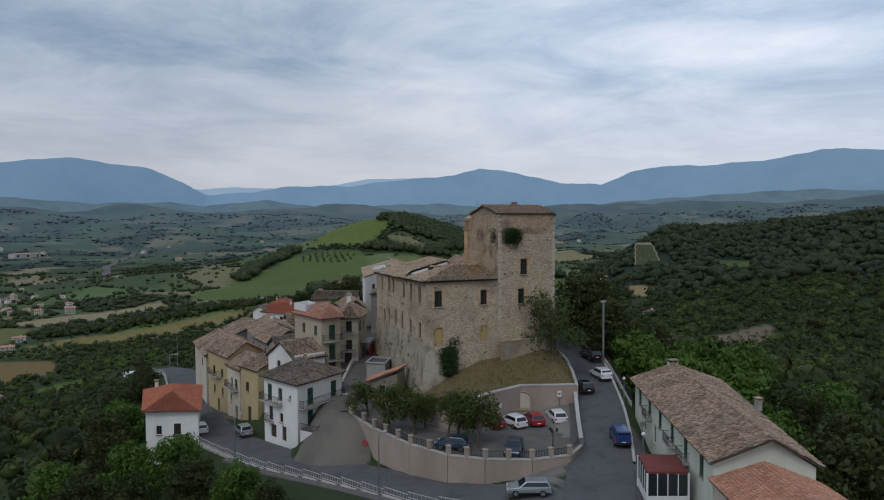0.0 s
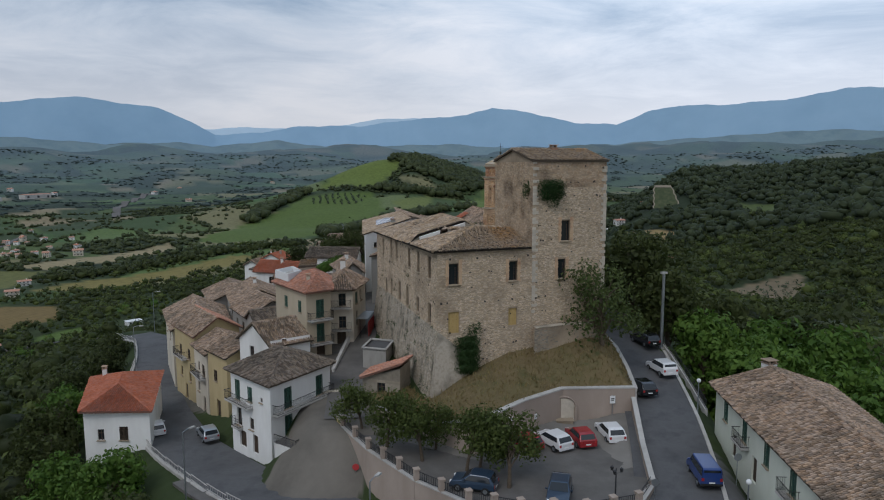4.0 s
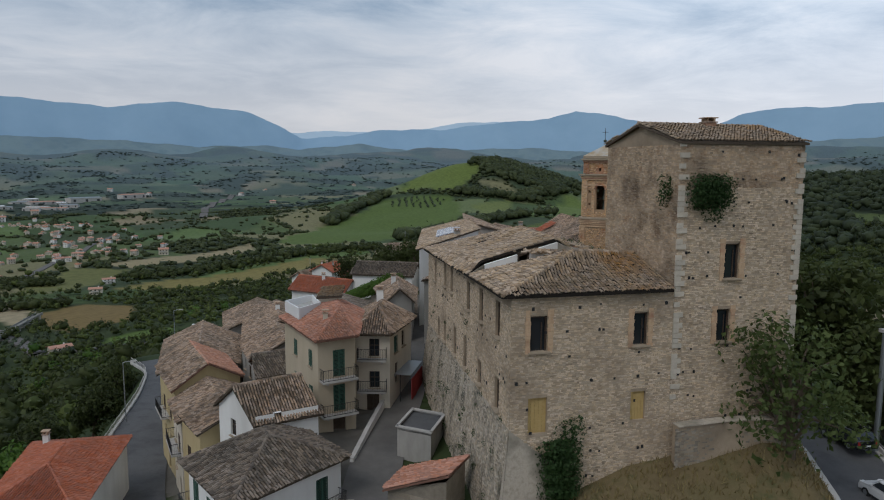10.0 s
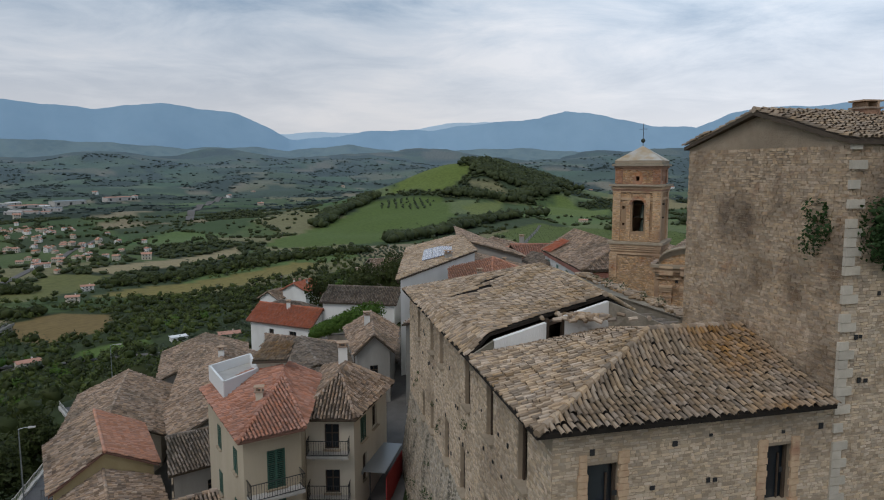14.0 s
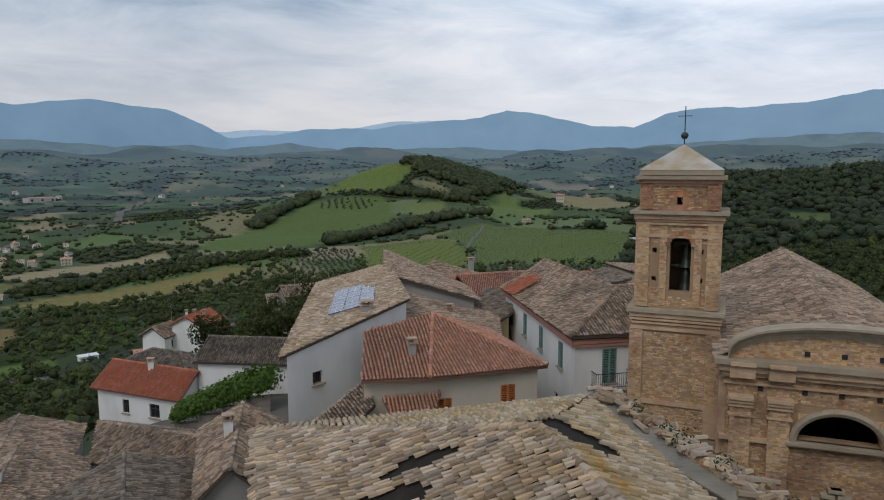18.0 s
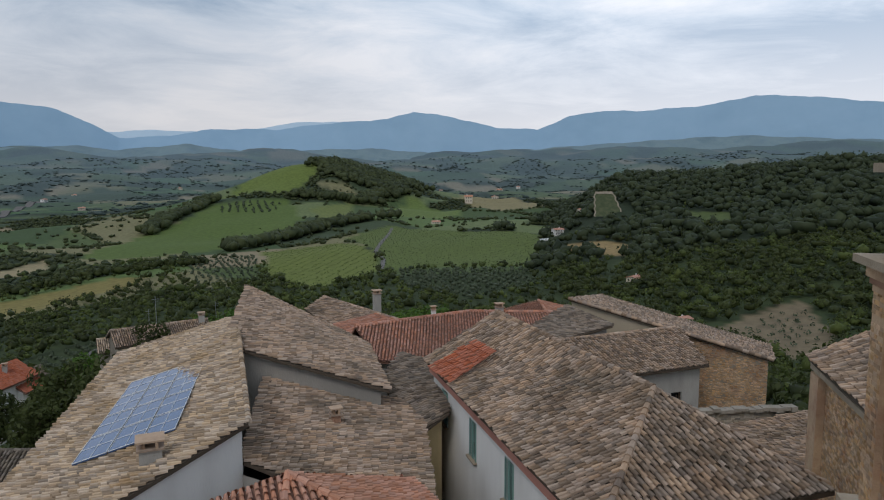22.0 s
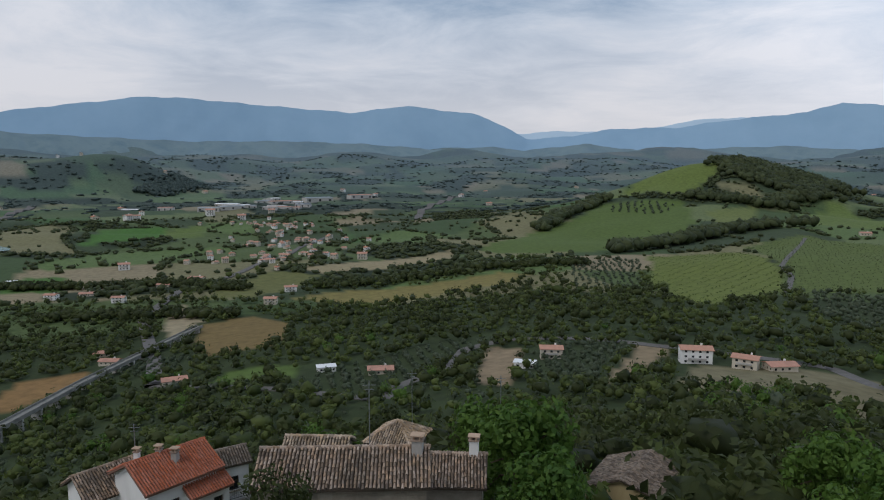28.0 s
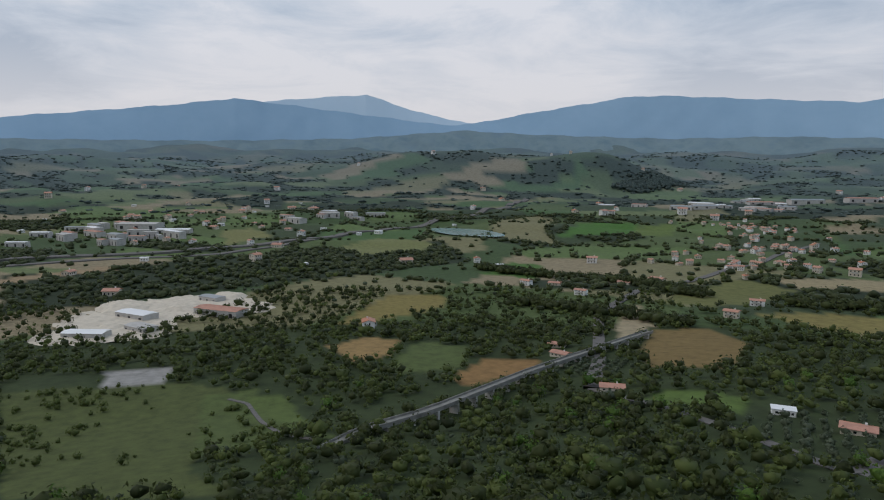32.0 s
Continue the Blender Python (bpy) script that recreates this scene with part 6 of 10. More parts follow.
solar_house = house("white house with broad pale tiled roof", S, 4.0, [13.85, 15.6, 15.9, 15.1, 13.75], PLASTER_WHITE,
      ([[(-12.4, 122.9, 13.9), (-10.1, 97.0, 13.9), (-2.75, 105.6, 15.75), (-4.9, 118.0, 16.05), (-6.5, 125.0, 15.3)]], [((-2.75, 105.6, 15.75), (-4.9, 118.0, 16.1))], []), TILE_PALE,
      [(0, 0.22, 7.6, 0.8, 0.8, "void"), (4, 0.5, 7, 0.8, 1.2, "win")], ragged=0.08)
chimney(solar_house, -5.7, 104.3, 14.8, 0.8, 0.7)
S2 = [(-5.1, 116.6), (2.3, 113.7), (1.7, 125.6), (-6.6, 134.4)]
house("tall house with a single slope of weathered tiles", S2, 4.0, [15.7, 14.0, 13.0, 15.4], PLASTER_GREY,
      ([[(2.7, 113.3, 14.1), (2.1, 126.0, 13.1), (-6.8, 134.9, 15.7), (-5.4, 116.2, 15.9)]], [], []), TILE_OLD, (), ragged=0.08)
V = [(2.9, 118.4), (4.1, 112.0), (5.1, 112.6), (5.7, 118.6), (3.9, 120.9)]
house("narrow ochre house with a dark tiled roof", V, 4.0, [12.6, 12.4, 13.1, 13.4, 13.5], PLASTER_YELLOW,
      ([[(2.5, 119.0, 12.8), (3.9, 111.6, 12.5), (5.4, 112.2, 13.3), (6.0, 118.8, 13.7), (3.9, 121.3, 13.7)]], [], []), TILE_DARK, [(0, 0.3, 6.5, 0.8, 1.4, "win"), (0, 0.7, 6.5, 0.8, 1.4, "win")], ragged=0.08)
S3 = [(-3.0, 105.5), (3.0, 102.0), (4.2, 113.5), (-3.2, 115.9)]
house("low house with lichened old tiles", S3, 4.0, [13.9, 13.2, 12.6, 14.0], PLASTER_GREY, ([[(3.4, 101.6, 13.3), (4.5, 115.4, 12.6), (-3.4, 115.7, 14.2), (-3.1, 105.8, 14.3)]], [], []), TILE_OLD, (), (), [(0.2, 110.5, 13.5, 0.6, 0.35, BRICK_RED)], ragged=0.08)
tile_house = house("cream house with bright terracotta tiled hip roof and orange shutters", [(-4.9, 94.7), (5.2, 97.3), (2.6, 102.4), (-5.2, 100.6)], 4.0, 13.2, PLASTER_CREAM,
      ([[(-5.0, 94.1, 13.4), (-1.2, 94.9, 13.3), (-1.1, 101.7, 15.5), (-5.5, 100.6, 14.6)], [(-1.2, 94.9, 13.3), (5.8, 97.2, 13.3), (-1.1, 101.7, 15.5)], [(5.8, 97.2, 13.3), (2.9, 104.8, 13.6), (-1.1, 101.7, 15.5)], [(2.9, 104.8, 13.6), (-5.5, 100.6, 14.6), (-1.1, 101.7, 15.5)]],
       [((-1.2, 94.9, 13.35), (-1.1, 101.7, 15.55)), ((5.8, 97.2, 13.35), (-1.1, 101.7, 15.55))], []), TILE_ORANGE,
      [(0, 0.45, 5.7, 0.8, 2.1, "shut:o"), (0, 0.82, 6.2, 0.9, 2.1, "shut:o"), (0, 0.45, 2.0, 0.8, 1.4, "win")], [(0, 0.82, 6.1, 2.4, 0.9)], (), ragged=0.02)
chimney(tile_house, -2.3, 97.0, 13.9, 0.9, 0.42)
W1 = [(-2.9, 93.2), (-1.3, 93.6), (-0.9, 95.3), (-3.7, 94.7)]
house("small wing with terracotta tiles and orange shutters", W1, 4.0, [11.2, 11.2, 12.0, 12.0], PLASTER_CREAM, ([[(-3.0, 92.9, 11.3), (-1.1, 93.3, 11.3), (-0.6, 95.6, 12.2), (-3.9, 94.8, 12.2)]], [], []), TILE_ORANGE, [(0, 0.5, 5.4, 0.7, 1.2, "shut:o")], ragged=0.02)
W2 = [(-8.3, 89.6), (-5.5, 91.0), (-4.5, 94.0), (-5.4, 96.6)]
house("grey house with a mossy single slope of tiles", W2, 4.0, [11.4, 11.5, 11.9, 12.2], PLASTER_GREY, ([[(-8.6, 89.1, 11.5), (-5.3, 90.6, 11.7), (-4.2, 94.0, 12.1), (-5.2, 97.1, 12.4)]], [], []), TILE_OLD, ragged=0.08)
Ph = [(7.7, 98.7), (14.8, 100.2), (13.0, 114.0), (5.2, 116.2)]
pale_house = house("white house with pink cornice, pale green shutters and old tiled roof", Ph, 4.0, 14.7, PLASTER_WHITE,
      ([[(4.8, 116.6, 14.6), (7.3, 98.2, 14.8), (11.6, 104.2, 16.7), (8.6, 116.6, 17.0)], [(7.3, 98.2, 14.8), (15.4, 99.7, 14.8), (11.6, 104.2, 16.7)], [(15.4, 99.7, 14.8), (13.5, 116, 14.6), (8.6, 116.6, 17.0), (11.6, 104.2, 16.7)]], [((7.3, 98.2, 14.85), (11.6, 104.2, 16.75)), ((11.6, 104.2, 16.75), (8.6, 116.6, 17.05))], []), TILE_OLD,
      [(3, 0.12, 8.0, 0.85, 1.7, "shut:p"), (3, 0.36, 8.0, 0.85, 1.7, "shut:p"), (3, 0.6, 8.0, 0.85, 1.7, "shut:p"), (3, 0.85, 8.0, 0.85, 1.7, "shut:p"), (0, 0.32, 7.6, 0.95, 2.2, "shut:p"), (0, 0.32, 4.4, 0.9, 1.6, "shut:p"), (3, 0.4, 4.5, 0.8, 1.5, "win"), (3, 0.8, 4.5, 0.8, 1.5, "win")],
      [(0, 0.32, 7.5, 2.4, 0.8)], (), ragged=0.08)
pink = Build()
for (p_, q_) in ((Ph[3], Ph[0]), (Ph[0], Ph[1])):
    d_ = (Vector(q_) - Vector(p_)).normalized()
    m_ = (Vector(p_) + Vector(q_)) / 2 + Vector((d_.y, -d_.x)) * 0.14
    pink.box((m_.x, m_.y, 14.42), (math.dist(p_, q_) + 0.4, 0.28, 0.3), math.degrees(math.atan2(d_.y, d_.x)))
    pink.box((m_.x, m_.y, 14.15), (math.dist(p_, q_) + 0.2, 0.18, 0.16), math.degrees(math.atan2(d_.y, d_.x)))
part("cornice", pink, surface("pink_cornice_paint", [(0.42, 0.20, 0.155), (0.48, 0.25, 0.19)], 0.8, 0.9, 0.2, 0.05, 0.4), pale_house, "pink painted cornice under the eaves")
patch = Build()
clay_tiles(patch, [(4.75, 114.1, 14.86), (5.45, 111.6, 14.86), (7.6, 112.3, 16.0), (7.0, 114.3, 16.05)], lift=0.09)
part("new_tiles", patch, TILE_NEW, pale_house, "patch of new orange tiles", kind="stuff")
R1 = [(2.9, 125.0), (9.6, 124.0), (16.6, 132.2), (10.0, 136.6), (1.3, 128.4)]
house("long house with a large red tiled roof", R1, 2.0, [12.2, 12.1, 13.1, 12.2, 13.0], PLASTER_GREY,
      ([[(2.8, 124.5, 12.3), (9.6, 123.5, 12.3), (12.9, 128.3, 12.5), (17.2, 132.7, 13.3), (10.3, 133.8, 13.35), (1.3, 127.3, 14.0)], [(9.8, 137.2, 12.2), (0.9, 128.8, 12.8), (1.3, 127.3, 14.0), (10.3, 133.8, 13.35)], [(17.2, 132.7, 13.3), (9.8, 137.2, 12.2), (10.3, 133.8, 13.35)]],
       [((1.3, 127.3, 14.0), (10.3, 133.8, 13.4)), ((10.3, 133.8, 13.4), (17.2, 132.7, 13.35))], []), TILE_RED, (), (), [(12.6, 133.2, 12.9, 0.9, 0.5)], ragged=0.05)
R2 = [(10.6, 123.6), (18.6, 126.1), (17.2, 131.0), (13.0, 128.2)]
house("house with dark mossy tiles beside the red roof", R2, 2.0, [12.3, 13.6, 13.8, 12.5], PLASTER_GREY, ([[(13.0, 128.6, 12.75), (10.2, 123.3, 12.5), (18.9, 125.8, 13.8), (17.5, 131.4, 14.1)]], [((18.9, 125.8, 13.8), (17.5, 131.4, 14.1))], []), TILE_DARK, (), ragged=0.08)
R4 = [(11.8, 119.4), (23.0, 121.4), (23.8, 126.2), (11.4, 123.6)]
house("grey rendered house with mossy old tiles", R4, 2.0, [11.9, 12.1, 13.1, 13.0], PLASTER_GREY, ([[(11.5, 118.9, 12.0), (23.4, 121.0, 12.2), (24.2, 126.6, 13.3), (11.2, 123.8, 13.2)]], [((24.2, 126.6, 13.3), (11.2, 123.8, 13.2))], []), TILE_OLD, [(0, 0.85, 7.2, 0.8, 1.3, "void")], (), [(11.9, 119.5, 12.6, 1.1, 0.6, BRICK_RED)], ragged=0.08)
R3 = [(28.4, 122.4), (31.6, 127.4), (22.6, 137.0), (17.9, 131.5)]
rubble_house = house("brick and rubble house with a high parapet wall and bleached tiles", R3, 1.0, [11.9, 11.3, 13.4, 14.5], STONE_DARK, ([[(32.0, 127.6, 11.35), (22.6, 137.6, 13.6), (17.6, 131.4, 14.65), (28.5, 122.0, 12.0)]], [((17.6, 131.4, 14.65), (28.5, 122.0, 12.0))], []), TILE_OLD, (), ragged=0.08)
slant = lambda u, z: z < 14.35 - u * 0.18
part("brickwork", masonry(Build(), R3[3], R3[0], 3, 14.4, 0.46, 0.03, lambda u, z: slant(u, z) and u > 8.2, 0.02), BRICK_BUFF, rubble_house, kind="stuff")
ren = Build()
d3 = (Vector(R3[0]) - Vector(R3[3])).normalized()
o3 = Vector((d3.y, -d3.x)) * 0.02
for u0, u1 in ((0.0, 4.0), (4.0, 8.2)):
    a3, b3 = Vector(R3[3]) + d3 * u0 + o3, Vector(R3[3]) + d3 * u1 + o3
    ren.poly([(a3.x, a3.y, 3), (b3.x, b3.y, 3), (b3.x, b3.y, 14.42 - u1 * 0.18), (a3.x, a3.y, 14.42 - u0 * 0.18)])
part("render_coat", ren, PLASTER_BEIGE, rubble_house, "worn beige render on the upper wall")
# tiled shed and roofless yard wall behind the church
SH = [(20.9, 109.0), (26.8, 107.2), (27.4, 116.9), (22.4, 117.0)]
house("low stone shed with mossy tiles behind the church", SH, 1.0, [9.6, 10.2, 10.1, 9.4], STONE_DARK, ([[(22.0, 117.3, 9.6), (20.5, 108.7, 9.8), (27.1, 106.8, 10.45), (27.7, 117.2, 10.3)]], [], []), TILE_OLD, ragged=0.09)
yard_wall = thing("ruined_wall", (24.0, 118.0, 1.0), "crumbling rubble yard wall with empty window holes", "wall")
yw = Build()
wall_with_openings(yw, (20.6, 118.0), (27.0, 117.6), 1.0, 10.45, 10.3, [(1.0, 1.8, 8.3, 9.4), (4.3, 5.0, 8.9, 9.9)], 0.5)
ywall = part("wall", yw, STONE_DARK, yard_wall)
part("stonework", masonry(Build(), (20.6, 118.0), (27.0, 117.6), 5, 10.2, 0.6, 0.03, clear([(0.9, 1.9, 8.2, 9.5), (4.2, 5.1, 8.8, 10.0)]), 0.02), STONE_FOOT, ywall, kind="stuff")
g = np.random.default_rng(63)
for i in range(15):
    u = 0.2 + i * 0.43
    part("coping_stone", Build().box((20.6 + u * 0.998, 117.98 - u * 0.062, 10.42 + g.uniform(-0.05, 0.09)), (0.42, 0.56, g.uniform(0.14, 0.3)), g.uniform(-8, 4)), STONE_DARK, yard_wall)
U = [(-2.3, 137.8), (1.4, 130.0), (6.4, 132.6), (1.5, 141.2)]
house("white-walled house with a patched red and brown roof", U, 1.0, [13.0, 12.1, 12.4, 12.5], PLASTER_WHITE,
      ([[(-2.6, 137.9, 13.1), (-0.6, 133.6, 12.65), (3.2, 135.2, 13.1), (-1.2, 140.3, 13.65)], [(-0.6, 133.6, 12.65), (1.3, 129.5, 12.2), (6.3, 132.0, 12.75), (3.2, 135.2, 13.1)], [(6.9, 132.8, 12.3), (1.8, 141.8, 12.3), (-1.2, 140.5, 13.6), (6.3, 132.0, 12.7)]],
       [((-1.2, 140.3, 13.65), (3.2, 135.2, 13.1)), ((3.2, 135.2, 13.1), (6.3, 132.0, 12.75))], []), TILE_OLD, [(0, 0.3, 8.6, 0.7, 1.2, "win"), (0, 0.65, 8.4, 0.7, 1.2, "win")], (), [(3.4, 141.0, 12.0, 1.7, 0.6), (7.6, 134.8, 12.0, 1.4, 0.3, WHITE_PAINT)], tile_mix={1: TILE_RED}, ragged=0.08)
TR = [(9.0, 140.4), (18.4, 136.4), (25.5, 139.6), (20.0, 146.0)]
house("low house with smooth terracotta roof", TR, 0.0, 10.5, PLASTER_CREAM, ([[(8.5, 140.5, 10.6), (18.5, 135.8, 10.9), (19.4, 145.7, 11.7)], [(18.5, 135.8, 10.9), (26.0, 139.4, 10.8), (19.4, 145.7, 11.7)]], [((18.5, 135.8, 10.95), (19.4, 145.7, 11.75))], []), TILE_ORANGE, ragged=0.03)
HH = [(-36.0, 157.7), (-34.6, 163.1), (-39.2, 164.4), (-40.8, 159.0)]
house("white house with a fresh red roof and arched porch", HH, -4.6, 1.6, PLASTER_WHITE, gable_roof(HH, 1.6, 2.9, 0.4, 0), TILE_NEW, [(0, 0.35, 3.2, 0.9, 1.6, "void"), (0, 0.7, 3.2, 0.9, 1.6, "win"), (1, 0.5, 3.2, 0.9, 1.4, "win")], (), [(-37.9, 160.6, 2.5, 0.7, 0.4), (-36.6, 160.9, 2.1, 1.0, 0.45), (-38.6, 159.2, 2.8, 0.6, 0.35, PLASTER_WHITE)], ragged=0.01)
PW = [(-34.6, 160.2), (-33.6, 163.2), (-35.2, 163.8), (-36.2, 160.8)]
house("white arched porch under a small red roof", PW, -4.6, 0.3, PLASTER_WHITE, ([[(-34.2, 159.9, 0.2), (-33.2, 163.3, 0.2), (-35.2, 164.0, 1.3), (-36.3, 160.5, 1.3)]], [], []), TILE_NEW, [(0, 0.3, 2.2, 0.8, 1.9, "void"), (0, 0.72, 2.2, 0.8, 1.9, "void")], ragged=0.01)
HH2 = [(-41.2, 157.0), (-40.2, 160.8), (-44.0, 162.0), (-45.0, 158.2)]
house("small white house with lichened tiles", HH2, -6.0, 0.2, PLASTER_WHITE, gable_roof(HH2, 0.2, 1.4, 0.4, 0), TILE_OLD, [(0, 0.5, 4.2, 0.8, 1.0, "win")], ragged=0.08)
MR = [(-36.2, 164.9), (-34.9, 167.0), (-37.2, 168.4), (-38.5, 166.3)]
house("white house with a grey sheet metal roof", MR, -6.0, 0.4, PLASTER_WHITE, gable_roof(MR, 0.4, 1.1, 0.3, 0), TILE_DARK, [(0, 0.5, 4.0, 0.8, 1.2, "win")], [(0, 0.5, 3.6, 2.2, 0.8)], ragged=0.01)
ST = [(-22.0, 152.5), (-13.7, 156.6), (-15.9, 160.9), (-24.2, 156.8)]
house("long stone house with bleached clay tiles", ST, -1.0, 7.0, STONE_DARK, gable_roof(ST, 7.0, 8.1, 0.3, 0), TILE_OLD, [(0, 0.4, 4, 0.8, 1.2, "win")], (), [(-15.0, 158.2, 7.7, 1.0, 0.6)], ragged=0.08)
STB = [(-26.4, 160.4), (-22.6, 161.9), (-24.0, 165.6), (-27.8, 164.1)]
house("low stone house behind with pale tiles", STB, -3.0, 4.4, STONE_DARK, gable_roof(STB, 4.4, 5.4, 0.3, 0), TILE_PALE, ragged=0.08)
STC = [(-18.0, 161.5), (-13.0, 163.5), (-14.6, 168.0), (-19.6, 166.0)]
house("stone house with a gently sloping tiled roof", STC, -3.0, 4.0, STONE_DARK, gable_roof(STC, 4.0, 5.0, 0.3, 0), TILE_OLD, (), (), [(-14.4, 165.6, 4.6, 1.4, 0.6, PLASTER_WHITE)], ragged=0.08)
ST2 = [(-26.6, 172.4), (-23.0, 172.8), (-23.2, 176.6), (-26.8, 176.2)]
house("little house with a pyramid roof", ST2, -6.0, 1.3, STONE_DARK, hip_roof(ST2, 1.3, 2.6, 0.4, 0.48), TILE_PALE, ragged=0.08)
SL = [(-11.4, 187.8), (-4.6, 188.2), (-2.4, 195.2), (-10.4, 196.0)]
house("barn with a grey slate-coloured roof and pale edge", SL, -12.0, -6.6, PLASTER_YELLOW, gable_roof(SL, -6.6, -5.2, 0.4, 1), TILE_DARK, ragged=0.02)

# ---- the long house by the lower street ----
F = [(22.7, 20.0), (30.2, 18.6), (35.2, 46.6), (25.8, 48.1)]
lh = house("long pale green house with shuttered windows and mossy hip roof", F, 0.5, 5.1, PLASTER_GREEN,
      ([[(25.3, 48.5, 5.2), (22.3, 19.6, 5.2), (26.6, 18.4, 7.4), (29.6, 46.0, 7.4)], [(30.6, 18.2, 5.2), (35.7, 47.0, 5.2), (29.6, 46.0, 7.4), (26.6, 18.4, 7.4)], [(35.7, 47.0, 5.2), (25.3, 48.5, 5.2), (29.6, 46.0, 7.4)]],
       [((26.6, 18.4, 7.45), (29.6, 46.0, 7.45)), ((29.6, 46.0, 7.45), (25.3, 48.5, 5.25)), ((29.6, 46.0, 7.45), (35.7, 47.0, 5.25))], [[(22.7, 20.0, 5.1), (30.2, 18.6, 5.1), (26.6, 19.1, 7.3)]]), TILE_OLD,
      [(3, s, 2.4, 0.9, 1.9, "shut:g") for s in (0.1, 0.26, 0.42, 0.58, 0.74, 0.9)] + [(3, s, 0.1, 1.0, 2.0, "door:w") for s in (0.18, 0.34, 0.66)],
      [(3, 0.26, 2.3, 2.2, 0.7), (3, 0.58, 2.3, 2.2, 0.7), (3, 0.74, 2.3, 2.2, 0.7)], [(29.9, 47.0, 6.2, 1.3, 0.9, PLASTER_WHITE), (31.5, 30, 6.4, 0.9, 0.5)], ragged=0.08)
F2 = [(22.0, 9.0), (30.0, 7.5), (30.2, 18.4), (22.7, 19.8)]
house("cream end house with a pale sheet-tiled roof", F2, 0.0, 3.9, PLASTER_CREAM, gable_roof(F2, 3.9, 5.3, 0.3, 1), TILE_ORANGE, [(3, 0.5, 2.2, 0.9, 1.6, "shut:g")], ragged=0.01)
an = thing("shop_annex", (20.6, 26.2, 0.2), "white glazed shop annex with a dark red flat roof", "annex")
AF = [(18.9, 24.2), (22.4, 24.0), (22.9, 28.2), (19.6, 28.6)]
part("roof", Build().solid(AF, 2.75, 2.95), surface("red_roofing_felt", [(0.16, 0.045, 0.04), (0.20, 0.06, 0.05)], 0.6), an)
for i in range(4):
    part("post", Build().box((AF[i][0], AF[i][1], 1.4), (0.16, 0.16, 2.8)), WHITE_PAINT, an)
ab = Build()
for i in (0, 2, 3):
    (x0, y0), (x1, y1) = AF[i], AF[(i + 1) % 4]
    d_ = Vector((x1 - x0, y1 - y0)).normalized()
    for t_ in (0.25, 0.5, 0.75):
        ab.box((x0 + (x1 - x0) * t_, y0 + (y1 - y0) * t_, 1.4), (0.08, 0.08, 2.7))
    ab.box(((x0 + x1) / 2, (y0 + y1) / 2, 0.45), (math.dist(AF[i], AF[(i + 1) % 4]), 0.08, 0.8), math.degrees(math.atan2(d_.y, d_.x)))
part("window_frame", ab, WHITE_PAINT, an)
for i in (0, 2, 3):
    (x0, y0), (x1, y1) = AF[i], AF[(i + 1) % 4]
    part("pane", Build().box(((x0 + x1) / 2, (y0 + y1) / 2, 1.75), (math.dist(AF[i], AF[(i + 1) % 4]) - 0.1, 0.02, 1.9), math.degrees(math.atan2(y1 - y0, x1 - x0))), GLASS, an)


# ---- the site round the castle ----
def loft(inner, outer, across, along, bulge, rough, seed):
    """A sloping sheet between two lines of points."""
    def dense(p):
        p = np.array(p, float)
        s = np.r_[0, np.cumsum(np.hypot(*np.diff(p[:, :2], axis=0).T))]
        s /= s[-1]
        t = np.linspace(0, 1, along)
        return np.stack([np.interp(t, s, p[:, k]) for k in range(3)], 1)
    a, b = dense(inner), dense(outer)
    t = np.linspace(0, 1, across)[:, None, None]
    v = a[None] * (1 - t) + b[None] * t
    v[..., 2] += (bulge * np.sin(math.pi * t[..., 0]) + rough * np.sin(math.pi * t[..., 0]) * (wave(v[..., 0], v[..., 1], 2.3, seed) + 0.6 * wave(v[..., 0], v[..., 1], 0.9, seed + 1)))
    i = np.arange(across * along).reshape(across, along)
    f = np.stack([i[:-1, :-1], i[1:, :-1], i[1:, 1:], i[:-1, 1:]], -1).reshape(-1, 4)
    return v, f


M_IN = [(-3.2, 61, 2.0), (-2.1, 57.2, 2.2), (-0.6, 53.4, 2.3), (0.6, 52.6, 2.8), (4.4, 54.8, 4.8), (7.8, 56.0, 6.1), (10.4, 56.9, 6.4), (15.6, 58.8, 7.6), (18.5, 59.8, 7.1), (18.9, 64, 6.2)]
M_OUT = [(-6.6, 56.2, 1.5), (-5.2, 53.6, 1.5), (-2.6, 50.3, 1.7), (0.6, 47.0, 2.2), (4.1, 44.6, 3.3), (8.3, 48.5, 3.55), (12.4, 51.3, 3.7), (16, 51.4, 3.7), (19.3, 51.4, 3.7), (20.4, 60.5, 4.2)]
mv, mf = loft(M_IN, M_OUT, 26, 120, 0.25, 0.10, 0.4)
mound = tagged(area_mesh("grass_mound", mv.reshape(-1, 3), mf, DRYGRASS, smooth=True), "bank of dry yellow grass below the castle", "bank", kind="structure")
pts = mv.reshape(-1, 3)[rng.integers(0, 26 * 120, 5200)] + np.c_[rng.normal(0, 0.12, (5200, 2)), np.zeros(5200)]
hgt, ang = rng.uniform(0.12, 0.42, 5200), rng.uniform(0, 6.283, 5200)
dx_, dy_ = np.cos(ang) * 0.05, np.sin(ang) * 0.05
lean = rng.normal(0, 0.12, (5200, 2))
tv = np.stack([np.c_[pts[:, 0] - dx_, pts[:, 1] - dy_, pts[:, 2] - 0.03], np.c_[pts[:, 0] + dx_, pts[:, 1] + dy_, pts[:, 2] - 0.03], np.c_[pts[:, 0] + lean[:, 0], pts[:, 1] + lean[:, 1], pts[:, 2] + hgt]], 1).reshape(-1, 3)
